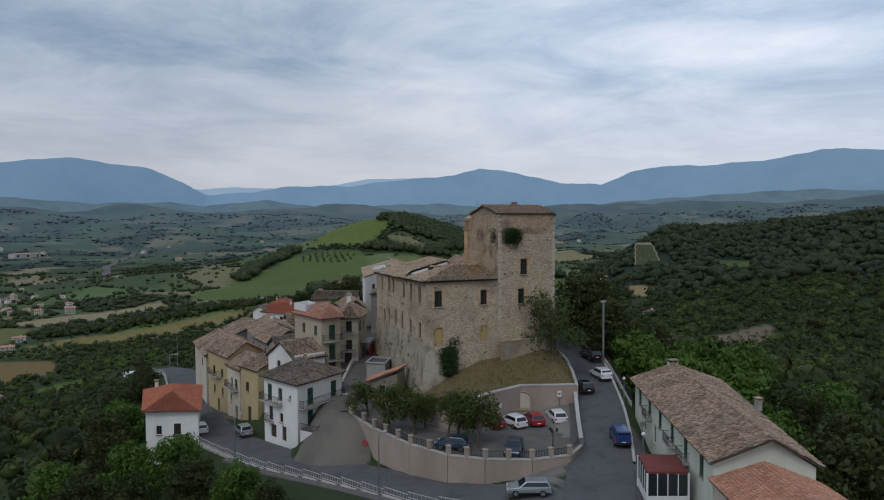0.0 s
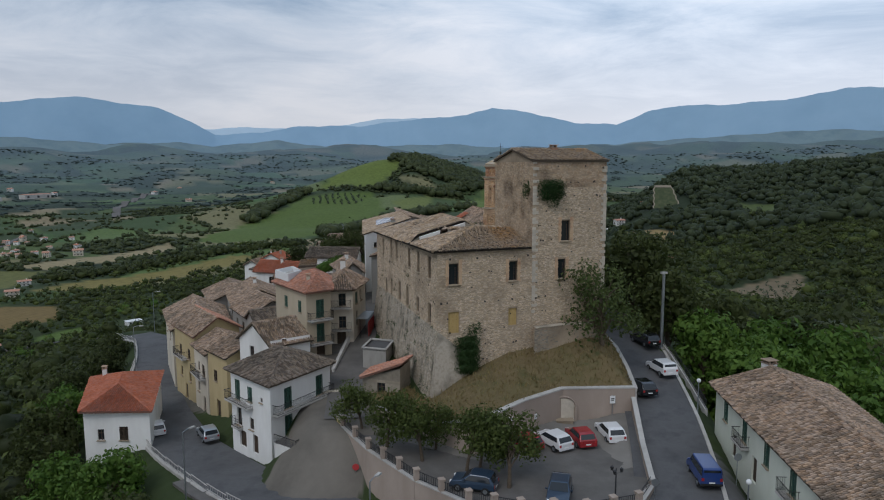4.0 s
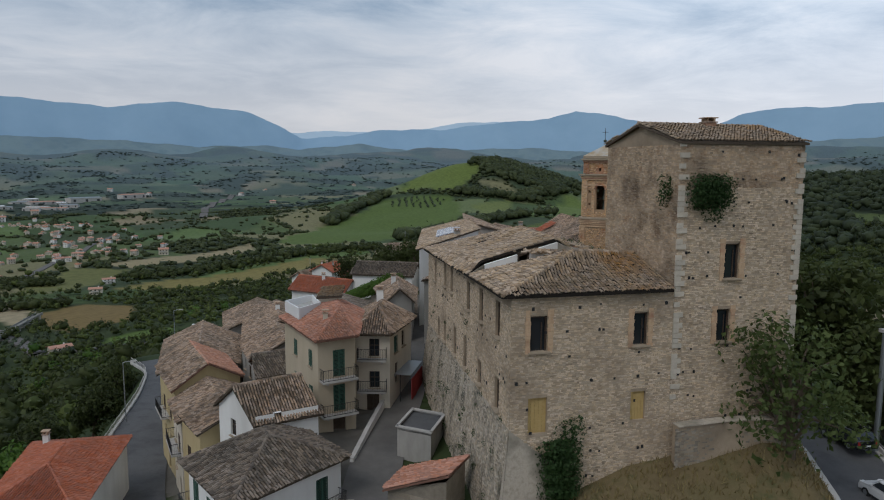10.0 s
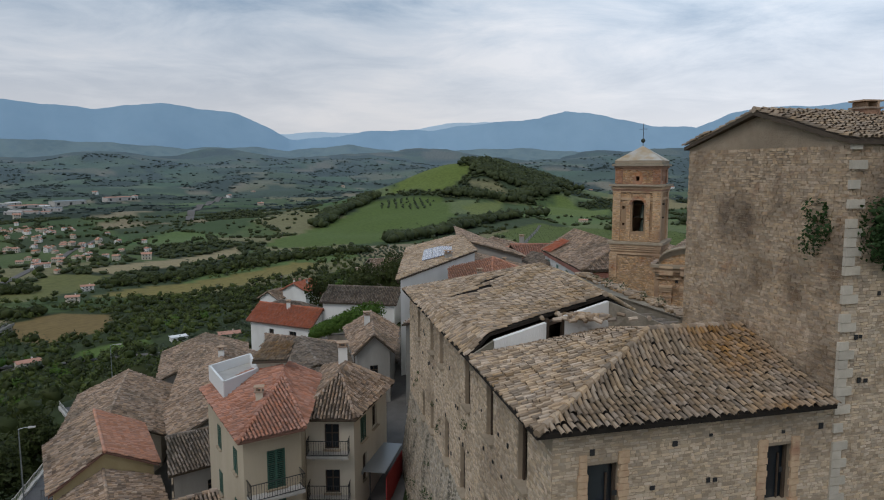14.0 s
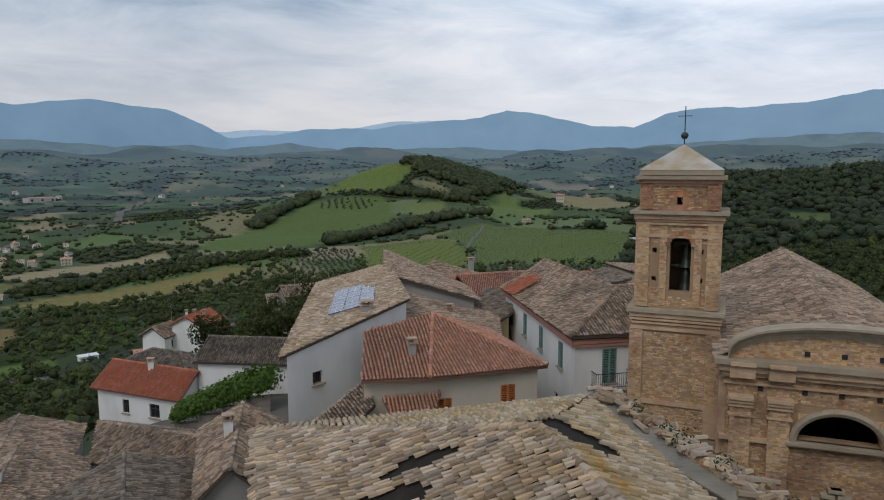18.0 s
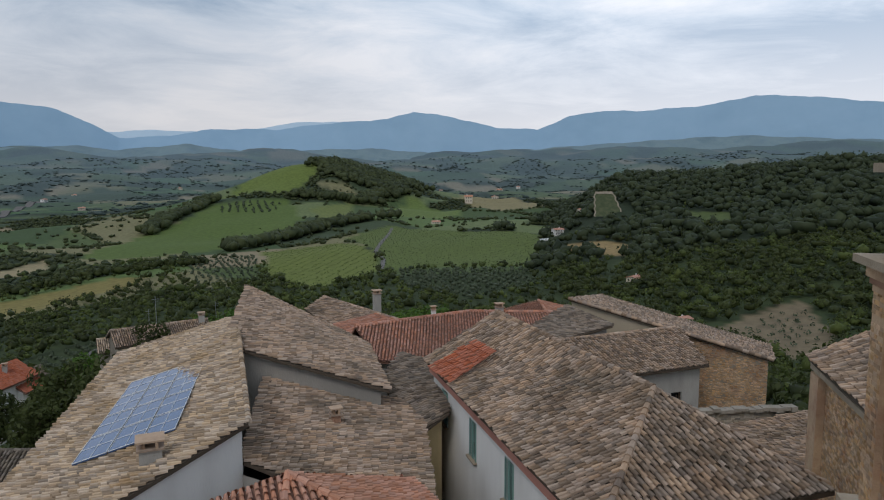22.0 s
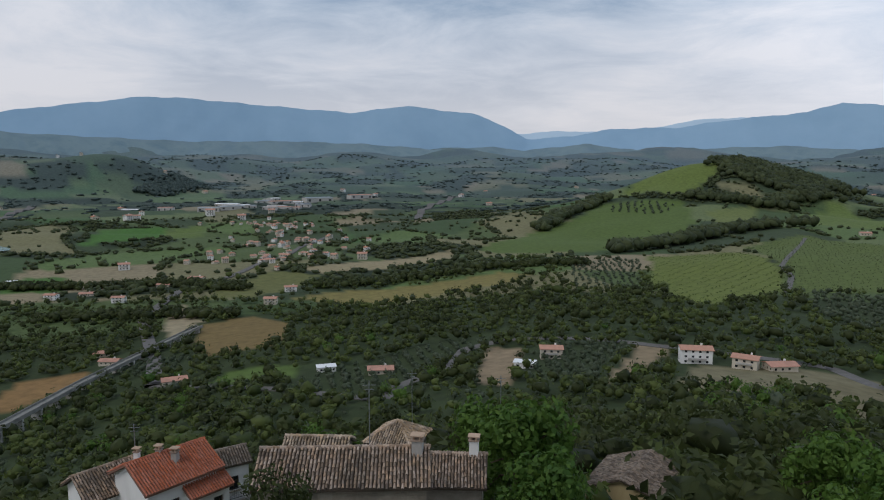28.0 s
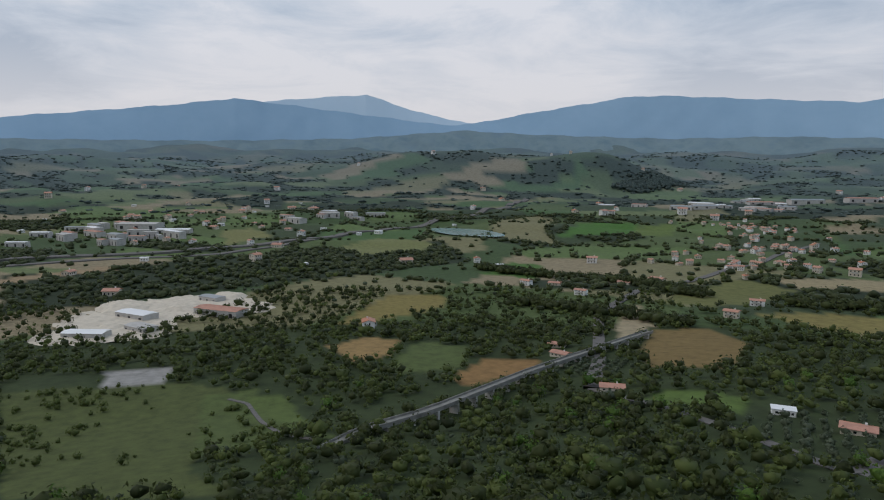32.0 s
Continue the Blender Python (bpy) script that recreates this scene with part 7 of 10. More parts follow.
straw = leafy("straw_blades", (0.16, 0.12, 0.05), (0.30, 0.24, 0.11), 0.3)
tagged(area_mesh("dry_grass", tv, np.arange(15600).reshape(-1, 3), straw), "tufts of dry grass on the bank", "grass", kind="stuff")

LOT = [(-8.2, 50.9), (-5.4, 45.6), (-1.2, 39.6), (2.6, 36.0), (6.2, 34.6), (10.8, 34.2), (14.8, 35.3), (16.7, 38.2), (19.3, 51.4), (12.4, 51.4), (8.3, 48.6), (4.1, 44.8), (-2.4, 50.5), (-5.2, 53.8), (-7.6, 53.2)]
part("parking_terrace", Build().solid(LOT, -5.0, 0.4), PAVING, None)
tagged(bpy.data.objects["parking_terrace"], "paved parking terrace on a retaining wall", "terrace", kind="structure")


def wall_run(name, line, thick, bottom, material, label, coping=CONCRETE, cope=0.12, category="wall"):
    """A wall along points (x, y, top), with a coping."""
    ob = thing(name, (*line[0][:2], bottom), label, category)
    b, c = Build(), Build()
    for (x0, y0, z0), (x1, y1, z1) in zip(line[:-1], line[1:]):
        d = Vector((x1 - x0, y1 - y0)).normalized()
        n = Vector((d.y, -d.x)) * thick / 2
        b.solid([(x0 + n.x, y0 + n.y), (x1 + n.x, y1 + n.y), (x1 - n.x, y1 - n.y), (x0 - n.x, y0 - n.y)], bottom, [z0, z1, z1, z0])
        n *= 1.25
        c.solid([(x0 + n.x, y0 + n.y), (x1 + n.x, y1 + n.y), (x1 - n.x, y1 - n.y), (x0 - n.x, y0 - n.y)], [z0, z1, z1, z0], [z0 + cope, z1 + cope, z1 + cope, z0 + cope])
    part("wall", b, material, ob)
    part("coping", c, coping, ob)
    return ob


wall_run("retaining_wall", [(-5.2, 53.7, 1.6), (-2.6, 50.2, 1.8), (0.6, 46.8, 2.4), (4.1, 44.6, 3.5), (8.3, 48.5, 3.75), (12.4, 51.3, 3.9), (16, 51.35, 3.9), (19.4, 51.4, 3.9)], 0.45, 0.0, WALL_PINK, "pinkish rendered retaining wall with a fountain niche")
wall_run("retaining_wall", [(x, y, 0.62) for x, y in LOT[0:8]], 0.4, -5.2, WALL_PINK, "curved rendered wall below the parking terrace", cope=0.1)
wall_run("low_wall", [(16.8, 38.2, 1.0), (17.9, 44, 1.4), (19.3, 51.4, 3.0)], 0.35, -1.0, WALL_PINK, "low wall with pale coping along the climbing street")
wall_run("low_wall", [(19.5, 51.4, 3.75), (20.3, 57, 4.2), (20.6, 62, 4.9), (20.0, 66, 5.6)], 0.3, 0.5, CONCRETE, "pale kerb wall round the grass bank")
# fountain niche
niche = thing("fountain_niche", (12.6, 51.0, 0.4), "pale arched stone fountain niche in the wall", "fountain")
nb = Build().solid([(11.55, 50.95), (13.65, 51.02), (13.65, 51.15), (11.55, 51.08)], 0.4, 2.2)
for k in range(12):
    w0, w1 = math.pi * k / 12, math.pi * (k + 1) / 12
    nb.solid([(12.6 - 1.05 * math.cos(w0), 50.97), (12.6 - 1.05 * math.cos(w1), 50.97), (12.6 - 1.05 * math.cos(w1), 51.12), (12.6 - 1.05 * math.cos(w0), 51.12)], 2.2, [2.2 + 0.95 * math.sin(w0), 2.2 + 0.95 * math.sin(w1), 2.2 + 0.95 * math.sin(w1), 2.2 + 0.95 * math.sin(w0)])
part("back_panel", nb, QUOIN, niche)
rimb = Build()
for k in range(12):
    w0, w1 = math.pi * k / 12, math.pi * (k + 1) / 12
    rimb.tube([(12.6 - 1.12 * math.cos(w0), 50.95, 2.2 + 1.02 * math.sin(w0)), (12.6 - 1.12 * math.cos(w1), 50.95, 2.2 + 1.02 * math.sin(w1))], 0.11, 6)
for sgn in (-1, 1):
    rimb.box((12.6 + sgn * 1.12, 50.95, 1.3), (0.22, 0.2, 1.8))
part("arch_frame", rimb, WALL_PINK, niche)
part("basin", Build().box((12.6, 50.6, 0.75), (1.5, 0.7, 0.7)).box((12.6, 50.6, 1.12), (1.7, 0.85, 0.08)), CORNICE, niche)
for x, y, z, w, h, lab in ((7.0, 46.9, 2.7, 0.55, 0.4, "small white wall sign"), (9.6, 49.0, 2.1, 0.35, 0.5, "small white notice on the wall"), (17.2, 51.0, 2.9, 0.5, 0.75, "white parking sign on a post")):
    sg = thing("sign", (x, y, z), lab, "sign")
    tr = 44 if x < 11 else 1
    part("plate", Build().box((x, y - 0.06, z), (w, 0.04, h), tr), WHITE_PAINT, sg)
    part("sign_text", Build().box((x, y - 0.085, z + 0.08), (w * 0.6, 0.012, h * 0.14), tr).box((x, y - 0.085, z - 0.08), (w * 0.5, 0.012, h * 0.12), tr), IRON, sg)
    if x > 11:
        part("post", Build().tube([(x, y + 0.02, 0.3), (x, y + 0.02, z + 0.4)], 0.035), STEEL, sg)
# iron railings with piers on the terrace edge
for i in range(0, 7):
    (x0, y0), (x1, y1) = LOT[i], LOT[i + 1]
    L = math.hypot(x1 - x0, y1 - y0)
    k = max(1, round(L / 2.4))
    for j in range(k):
        a, b_ = (x0 + (x1 - x0) * j / k, y0 + (y1 - y0) * j / k), (x0 + (x1 - x0) * (j + 1) / k, y0 + (y1 - y0) * (j + 1) / k)
        rail = thing("railing", (*a, 0.7), "iron railing panel beside a rendered pier", "railing", "terrace railings")
        part("pier", Build().box((a[0], a[1], 1.1), (0.42, 0.42, 0.9), 20).box((a[0], a[1], 1.6), (0.5, 0.5, 0.1), 20), WALL_PINK, rail)
        t = Build()
        d = Vector((b_[0] - a[0], b_[1] - a[1])).normalized()
        tr = math.degrees(math.atan2(d.y, d.x))
        m = ((a[0] + b_[0]) / 2, (a[1] + b_[1]) / 2)
        ln = math.dist(a, b_) - 0.5
        for z in (0.85, 1.45):
            t.box((*m, z), (ln, 0.04, 0.04), tr)
        part("rail", t, IRON, rail)
        for s in range(9):
            q_ = (s + 0.5) / 9 - 0.5
            part("bar", Build().box((m[0] + d.x * ln * q_, m[1] + d.y * ln * q_, 1.15), (0.04, 0.03, 0.6), tr), IRON, rail)
# the sloping yellow wall, the stairs and the terrace of the white house
yw = thing("yellow_wall", (-7, 48.5, -3), "faded yellow wedge-shaped wall beside the steps", "wall")
part("wall", Build().solid([(-8.9, 51.9), (-5.3, 45.6), (-5.0, 45.8), (-8.6, 52.1)], -4.2, [1.4, -2.6, -2.6, 1.4]), PLASTER_YELLOW, yw)
part("coping", Build().solid([(-8.95, 51.9), (-5.3, 45.5), (-4.95, 45.8), (-8.5, 52.1)], [1.4, -2.6, -2.6, 1.4], [1.52, -2.48, -2.48, 1.52]), CONCRETE, yw)
steps = thing("stone_steps", (-9.8, 50, -3.4), "pale stone steps climbing beside the white house", "stairs")
for k in range(27):
    t = k / 27
    x, y, z = -8.9 - 1.6 * t, 47.6 + 12.2 * t, -3.5 + 4.8 * t
    part("step", Build().box((x, y, z - 0.5), (1.7, 0.5, 1.18), 7), QUOIN, steps)
ter = thing("terrace", (-11.5, 54.5, -3.8), "small walled terrace in front of the white house", "terrace")
tf = [(-15.0, 52.4), (-12.6, 50.6), (-9.9, 55.0), (-12.4, 57.0)]
part("base", Build().solid(tf, -4.6, -1.5), PLASTER_WHITE, ter)
part("floor", Build().solid([(x * 0.99 - 0.12, y * 0.99 + 0.53) for x, y in tf], -1.5, -1.44), PAVING, ter)
pr = Build()
for i in range(2):
    (x0, y0), (x1, y1) = tf[i], tf[i + 1]
    d = Vector((x1 - x0, y1 - y0)).normalized()
    L = math.dist(tf[i], tf[i + 1])
    pr.box(((x0 + x1) / 2, (y0 + y1) / 2, -0.65), (L, 0.05, 0.05), math.degrees(math.atan2(d.y, d.x)))
    for s in range(int(L / 0.16)):
        pr.box((x0 + d.x * s * 0.16, y0 + d.y * s * 0.16, -1.1), (0.025, 0.025, 0.9))
part("railing", pr, IRON, ter)

# sheds and small walls along the alley
RS = [(-6.9, 57.4), (-3.0, 55.9), (-2.0, 58.4), (-5.9, 59.9)]
house("low rubble shed with a faded red roof", RS, 1.2, [3.2, 4.6, 4.8, 3.4], STONE_DARK, ([[(-7.2, 57.1, 3.3), (-6.2, 60.2, 3.4), (-1.7, 58.6, 5.2), (-2.8, 55.5, 5.2)]], [], []), TILE_RED, [(0, 0.5, 0.6, 0.9, 1.1, "win")], name="shed", category="shed", group="", ragged=0.05)
fs = thing("shed", (-6, 67, 1.5), "flat-roofed grey block shed by the alley", "shed")
FSf = [(-7.6, 65.8), (-4.9, 64.8), (-4.2, 68.6), (-6.9, 69.6)]
fb = Build()
for i in range(4):
    wall_with_openings(fb, FSf[i], FSf[(i + 1) % 4], 0.5, 4.1, 4.1, [], 0.2)
part("wall", fb, PLASTER_GREY, fs)
part("flat_roof", Build().solid(FSf, 3.85, 3.95), ASPHALT, fs)
rr = Build()
for i in range(4):
    (x0, y0), (x1, y1) = FSf[i], FSf[(i + 1) % 4]
    rr.box(((x0 + x1) / 2, (y0 + y1) / 2, 4.15), (math.dist(FSf[i], FSf[(i + 1) % 4]) + 0.2, 0.22, 0.14), math.degrees(math.atan2(y1 - y0, x1 - x0)))
part("roof_rim", rr, CONCRETE, fs)
wall_run("low_wall", [(-10.9, 64.6, 1.9), (-10.5, 69, 2.7), (-9.9, 74.5, 3.7)], 0.28, 0.0, PLASTER_WHITE, "low white wall dividing the alley", cope=0.06)
aw = thing("awning", (-8.0, 76.5, 5.2), "long corrugated awning over a red market stall front", "awning")
part("sheet", Build().box((-8.2, 76.6, 5.5), (1.5, 4.6, 0.06), -6, 0).box((-8.9, 76.6, 5.42), (0.08, 4.6, 0.2), -6), STEEL, aw)
for y in (74.6, 78.6):
    part("post", Build().tube([(-8.7, y, 2.9), (-8.7, y, 5.45)], 0.04), IRON, aw)
part("red_front", Build().box((-7.45, 76.7, 4.1), (0.06, 4.2, 1.9), -6), surface("red_cloth", [(0.28, 0.03, 0.03), (0.34, 0.05, 0.045)], 0.5), aw)
rw = wall_run("rubble_wall", [(10.6, 56.2, 8.6), (13.4, 57.1, 8.7), (16.0, 58.0, 8.6), (18.2, 58.8, 8.4)], 0.6, 5.0, MORTAR, "low dark rubble wall at the tower's foot", STONE_STAINED, 0.06)
part("stonework", masonry(Build(), (10.5, 55.86), (18.3, 58.5), 5.4, 8.5, 0.6, 0.05, None, 0.02), STONE_DARK, rw, kind="stuff")
# parapet with broken tiles behind the castle roof
pw = wall_run("ruined_wall", [(5.0, 81.5, 16.9), (6.0, 75.5, 16.9), (8.6, 68.2, 17.0)], 0.6, 3.0, STONE_DARK, "ruined wall topped with loose tiles and weeds", STONE_DARK, 0.05)
lt = Build()
for k in range(150):
    t = k / 150
    x, y = 5.0 + 3.6 * t, 81.5 - 13.3 * t
    lt.tube([(x + rng.normal(0, 0.3), y + rng.normal(0, 0.2), 17.05 + rng.uniform(0, 0.15)), (x + rng.normal(0.2, 0.3), y + rng.normal(0, 0.3), 17.05 + rng.uniform(0, 0.15))], [0.1, 0.08], 6)
part("loose_tiles", lt, TILE_PALE, pw, kind="stuff")
# the whitewashed wall that closes the step in the castle roof
dm = thing("attic_wall", (1.5, 63, 17), "peeling whitewashed attic wall with a dark doorway in the broken roof", "wall")
sa, sb = Vector((-1.0, 62.12)), Vector((4.0, 63.92))
sd_ = (sb - sa).normalized()
sn_ = Vector((sd_.y, -sd_.x)) * 0.12
zt = lambda u: 17.22 + 1.4 * u / 5.31
for u0, u1, low_, high_, name in ((0, 2.35, None, 0, "wall"), (3.2, 5.3, None, 0, "wall"), (2.35, 3.2, 0.16, 0, "lintel")):
    a, b_ = sa + sd_ * u0, sa + sd_ * u1
    f4 = [(a + sn_)[:], (b_ + sn_)[:], (b_ - sn_)[:], (a - sn_)[:]]
    z0s = [16.3] * 4 if low_ is None else [zt(u0) - low_, zt(u1) - low_, zt(u1) - low_, zt(u0) - low_]
    part(name, Build().solid(f4, z0s, [zt(u0), zt(u1), zt(u1), zt(u0)]), PLASTER_WHITE if name == "wall" else WOOD_DARK, dm)
for x0, y0, x1, y1, h0, h1 in ((-2.0, 61.76, -1.0, 62.12, 16.6, 17.22), (4.0, 63.92, 6.9, 64.9, 18.62, 17.3)):
    part("end_wall", Build().solid([(x0, y0 - 0.1), (x1, y1 - 0.1), (x1, y1 + 0.1), (x0, y0 + 0.1)], 16.0, [h0, h1, h1, h0]), STONE_STAINED, dm)
for u in (2.42, 3.13):
    c = sa + sd_ * u + sn_ * 0.4
    part("door_frame", Build().box((c.x, c.y, 17.2), (0.12, 0.16, 1.6), math.degrees(math.atan2(sd_.y, sd_.x))), WOOD_DARK, dm)
c = sa + sd_ * 4.0 + sn_ * 5
lt = Build()
for k in range(46):
    x, y = c.x + rng.normal(0, 0.75), c.y + rng.normal(0, 0.35)
    w_ = rng.uniform(0, 6.28)
    lt.tube([(x, y, 18.0 + rng.uniform(0, 0.2)), (x + 0.36 * math.cos(w_), y + 0.36 * math.sin(w_), 18.02 + rng.uniform(0, 0.2))], [0.1, 0.08], 6)
part("loose_tiles", lt, TILE_PALE, dm, kind="stuff")
# solar panels: a frame of cells
sp = thing("solar_panel", (-6.5, 109.5, 16), "blue solar panels on the pale tiled roof", "solar panel")
p00, p10, p01 = (Vector(p) for p in ((-8.60, 105.40, 14.53), (-5.35, 106.30, 15.29), (-9.30, 114.60, 14.56)))
ax, ay = (p10 - p00) / 3, (p01 - p00) / 4
nz = ax.cross(ay).normalized()
for i in range(3):
    for j in range(4):
        c = p00 + ax * (i + 0.03) + ay * (j + 0.03) + nz * 0.12
        b = Build()
        q4 = [c, c + ax * 0.94, c + ax * 0.94 + ay * 0.94, c + ay * 0.94]
        k = len(b.v)
        b.v += [tuple(p) for p in q4] + [tuple(p - nz * 0.05) for p in q4]
        b.f += [(0, 1, 2, 3), (7, 6, 5, 4), (0, 4, 5, 1), (1, 5, 6, 2), (2, 6, 7, 3), (3, 7, 4, 0)]
        pn = part("panel", b, SOLAR, sp)
        g = Build()
        for s in (0.0, 0.48, 0.94):
            g.tube([c + ax * s + nz * 0.015, c + ax * s + ay * 0.94 + nz * 0.015], 0.011, 4)
            g.tube([c + ay * s + nz * 0.015, c + ay * s + ax * 0.94 + nz * 0.015], 0.011, 4)
        part("panel_frame", g, WHITE_PAINT, pn)
# roof terrace of the beige house
rt = thing("roof_terrace", (-17.5, 76.4, 10.6), "white-walled sunken roof terrace in the red roof", "terrace")
rq = [Vector(p) for p in ((-19.5, 76.2), (-17.3, 73.0), (-16.2, 75.8), (-17.9, 79.2))]
for i in range(4):
    a, b_ = rq[i], rq[(i + 1) % 4]
    d = (b_ - a).normalized()
    part("parapet", Build().box((*((a + b_) / 2), 11.1), ((b_ - a).length + 0.12, 0.14, 1.0), math.degrees(math.atan2(d.y, d.x))), WHITE_PAINT, rt)
part("floor", Build().solid([p[:] for p in rq], 10.3, 11.0), CONCRETE, rt)
SH = [(-16.4, 76.3), (-14.5, 76.1), (-14.8, 78.6), (-16.6, 78.6)]
house("small stair head with mossy tiles on the roof terrace", SH, 11.4, [11.9, 12.1, 12.4, 12.2], PLASTER_CREAM, ([[(-16.6, 76.0, 11.95), (-14.2, 75.8, 12.15), (-14.6, 78.9, 12.6), (-16.8, 78.9, 12.4)]], [], []), TILE_LICHEN, name="stair_head", category="roof hut", group="")


# ---- street furniture ----
def lamp_post(x, y, z, h, label, arm=0.9, turn=0.0, globe=False):
    ob = thing("street_lamp", (x, y, z), label, "street lamp", "street lamps")
    part("pole", Build().tube([(x, y, z - 0.3), (x, y, z + h * 0.5), (x, y, z + h)], [0.08, 0.065, 0.05]), STEEL, ob)
    if globe:
        bm_ = bmesh.new()
        bmesh.ops.create_uvsphere(bm_, u_segments=12, v_segments=8, radius=0.2)
        me_ = bpy.data.meshes.new("globe"); bm_.to_mesh(me_); bm_.free(); me_.materials.append(WHITE_PAINT)
        g = new("globe", me_); g.parent = ob; g.location = (0, 0, h + 0.18)
    else:
        c, s = math.cos(radians(turn)), math.sin(radians(turn))
        part("arm", Build().tube([(x, y, z + h), (x + c * arm * 0.6, y + s * arm * 0.6, z + h + 0.12), (x + c * arm, y + s * arm, z + h + 0.12)], 0.035, 6), STEEL, ob)
        part("lantern", Build().box((x + c * (arm + 0.2), y + s * (arm + 0.2), z + h + 0.1), (0.6, 0.24, 0.12), turn), CONCRETE, ob)
    return ob


lamp_post(-44.3, 91.0, -6.9, 7.6, "tall grey street lamp by the lower road", 0.9, 20)
lamp_post(-53.5, 122, -7.4, 7.6, "tall grey street lamp by the lower road", 0.9, 20)
lamp_post(-4.3, 33.4, -2.6, 6.2, "grey street lamp by the road's railing", 0.8, 60)
lamp_post(-21.5, 46.5, -4.2, 6.2, "grey street lamp by the road's railing", 0.8, 60)
lamp_post(25.2, 50.6, 1.6, 3.0, "globe street lamp on a thin post", globe=True)
lamp_post(21.6, 33, 0.0, 3.2, "globe street lamp on a thin post", globe=True)
mast = thing("light_mast", (26.6, 64.8, 4.2), "tall plain grey steel mast beside the street", "mast")
part("pole", Build().tube([(26.6, 64.8, 3.5), (26.6, 64.8, 12.6)], [0.21, 0.16], 12), STEEL, mast)
part("cap", Build().box((26.6, 64.8, 12.7), (0.7, 0.4, 0.22), 12), CONCRETE, mast)
cl = thing("street_lamp", (13.2, 35.3, 0.4), "black three-armed lantern lamp on the terrace", "street lamp", "street lamps")
part("pole", Build().tube([(13.2, 35.6, 0.2), (13.2, 35.6, 3.3)], [0.07, 0.04]), IRON, cl)
for a in (0, 120, 240):
    x, y = 13.2 + 0.4 * math.cos(radians(a)), 35.6 + 0.4 * math.sin(radians(a))
    part("lantern", Build().tube([(x, y, 3.0), (x, y, 3.25), (x, y, 3.35)], [0.09, 0.14, 0.03], 6).tube([(13.2, 35.6, 2.9), (x, y, 3.0)], 0.02, 5), IRON, cl)
for x, y, z, red in ((-6.6, 46.4, -3.4, True), (-3.6, 34.2, -2.7, False), (16.4, 36.6, -0.4, False), (23.4, 38.5, 0.6, False)):
    sg = thing("road_sign", (x, y, z), "round road sign on a grey post", "sign", "road signs")
    part("post", Build().tube([(x, y, z - 0.2), (x, y, z + 2.3)], 0.03, 6), STEEL, sg)
    disc = Build().tube([(x, y - 0.05, z + 2.1), (x, y - 0.08, z + 2.1)], 0.3, 18)
    part("disc", disc, shiny("sign_red", (0.45, 0.05, 0.05), 0.4) if red else STEEL, sg)
# railing along the outer edge of the road
qm, wm_ = WAYS["main"]
rd = np.gradient(qm[:, :2], axis=0); rd /= np.linalg.norm(rd, axis=1)[:, None]
edge = qm.copy(); edge[:, :2] += np.stack([-rd[:, 1], rd[:, 0]], 1) * -1 * 0
edge[:, :2] = qm[:, :2] + np.stack([rd[:, 1], -rd[:, 0]], 1) * -3.45
s0 = int(np.argmin(np.hypot(qm[:, 0] - 6, qm[:, 1] - 30))); s1 = int(np.argmin(np.hypot(qm[:, 0] + 57, qm[:, 1] - 150)))
for k in range(s0, s1 - 1, 2):
    a, b_ = edge[k], edge[k + 2]
    x, y, z = a
    rl = thing("guard_rail", (x, y, z), "pale rendered guard rail with steel bars along the road", "railing", "road railings")
    d = Vector(b_[:2]) - Vector(a[:2])
    tr, L = math.degrees(math.atan2(d.y, d.x)), d.length
    m = (a + b_) / 2
    part("parapet", Build().box((m[0], m[1], m[2] - 0.6), (L, 0.28, 1.6), tr), CONCRETE, rl)
    b = Build()
    for h in (0.42, 0.95):
        b.box((m[0], m[1], m[2] + h), (L, 0.05, 0.06), tr)
    for s in range(8):
        t = (s + 0.5) / 8
        b.box((a[0] + d.x * t, a[1] + d.y * t, m[2] + 0.66), (0.025, 0.025, 0.55), tr)
    part("rail_section", b, CONCRETE, rl)
fence = [(26.2, 51, 1.7), (26.6, 56, 2.6), (26.9, 62, 3.8), (26.9, 68, 4.9)]
for (x0, y0, z0), (x1, y1, z1) in zip(fence[:-1], fence[1:]):
    fn = thing("fence", (x0, y0, z0), "dark iron fence along the upper street", "fence", "street fence")
    b = Build()
    for h in (0.15, 1.0):
        b.tube([(x0, y0, z0 + h), (x1, y1, z1 + h)], 0.025, 5)
    for s in range(36):
        t = s / 36
        b.tube([(x0 + (x1 - x0) * t, y0 + (y1 - y0) * t, z0 + (z1 - z0) * t), (x0 + (x1 - x0) * t, y0 + (y1 - y0) * t, z0 + (z1 - z0) * t + 1.0)], 0.014, 4)
    part("wire_panel", b, IRON, fn)
    part("kerb", Build().solid([(x0 - 0.15, y0), (x0 + 0.15, y0), (x1 + 0.15, y1), (x1 - 0.15, y1)], -1, [z0 + 0.12, z0 + 0.12, z1 + 0.12, z1 + 0.12]), CONCRETE, fn)


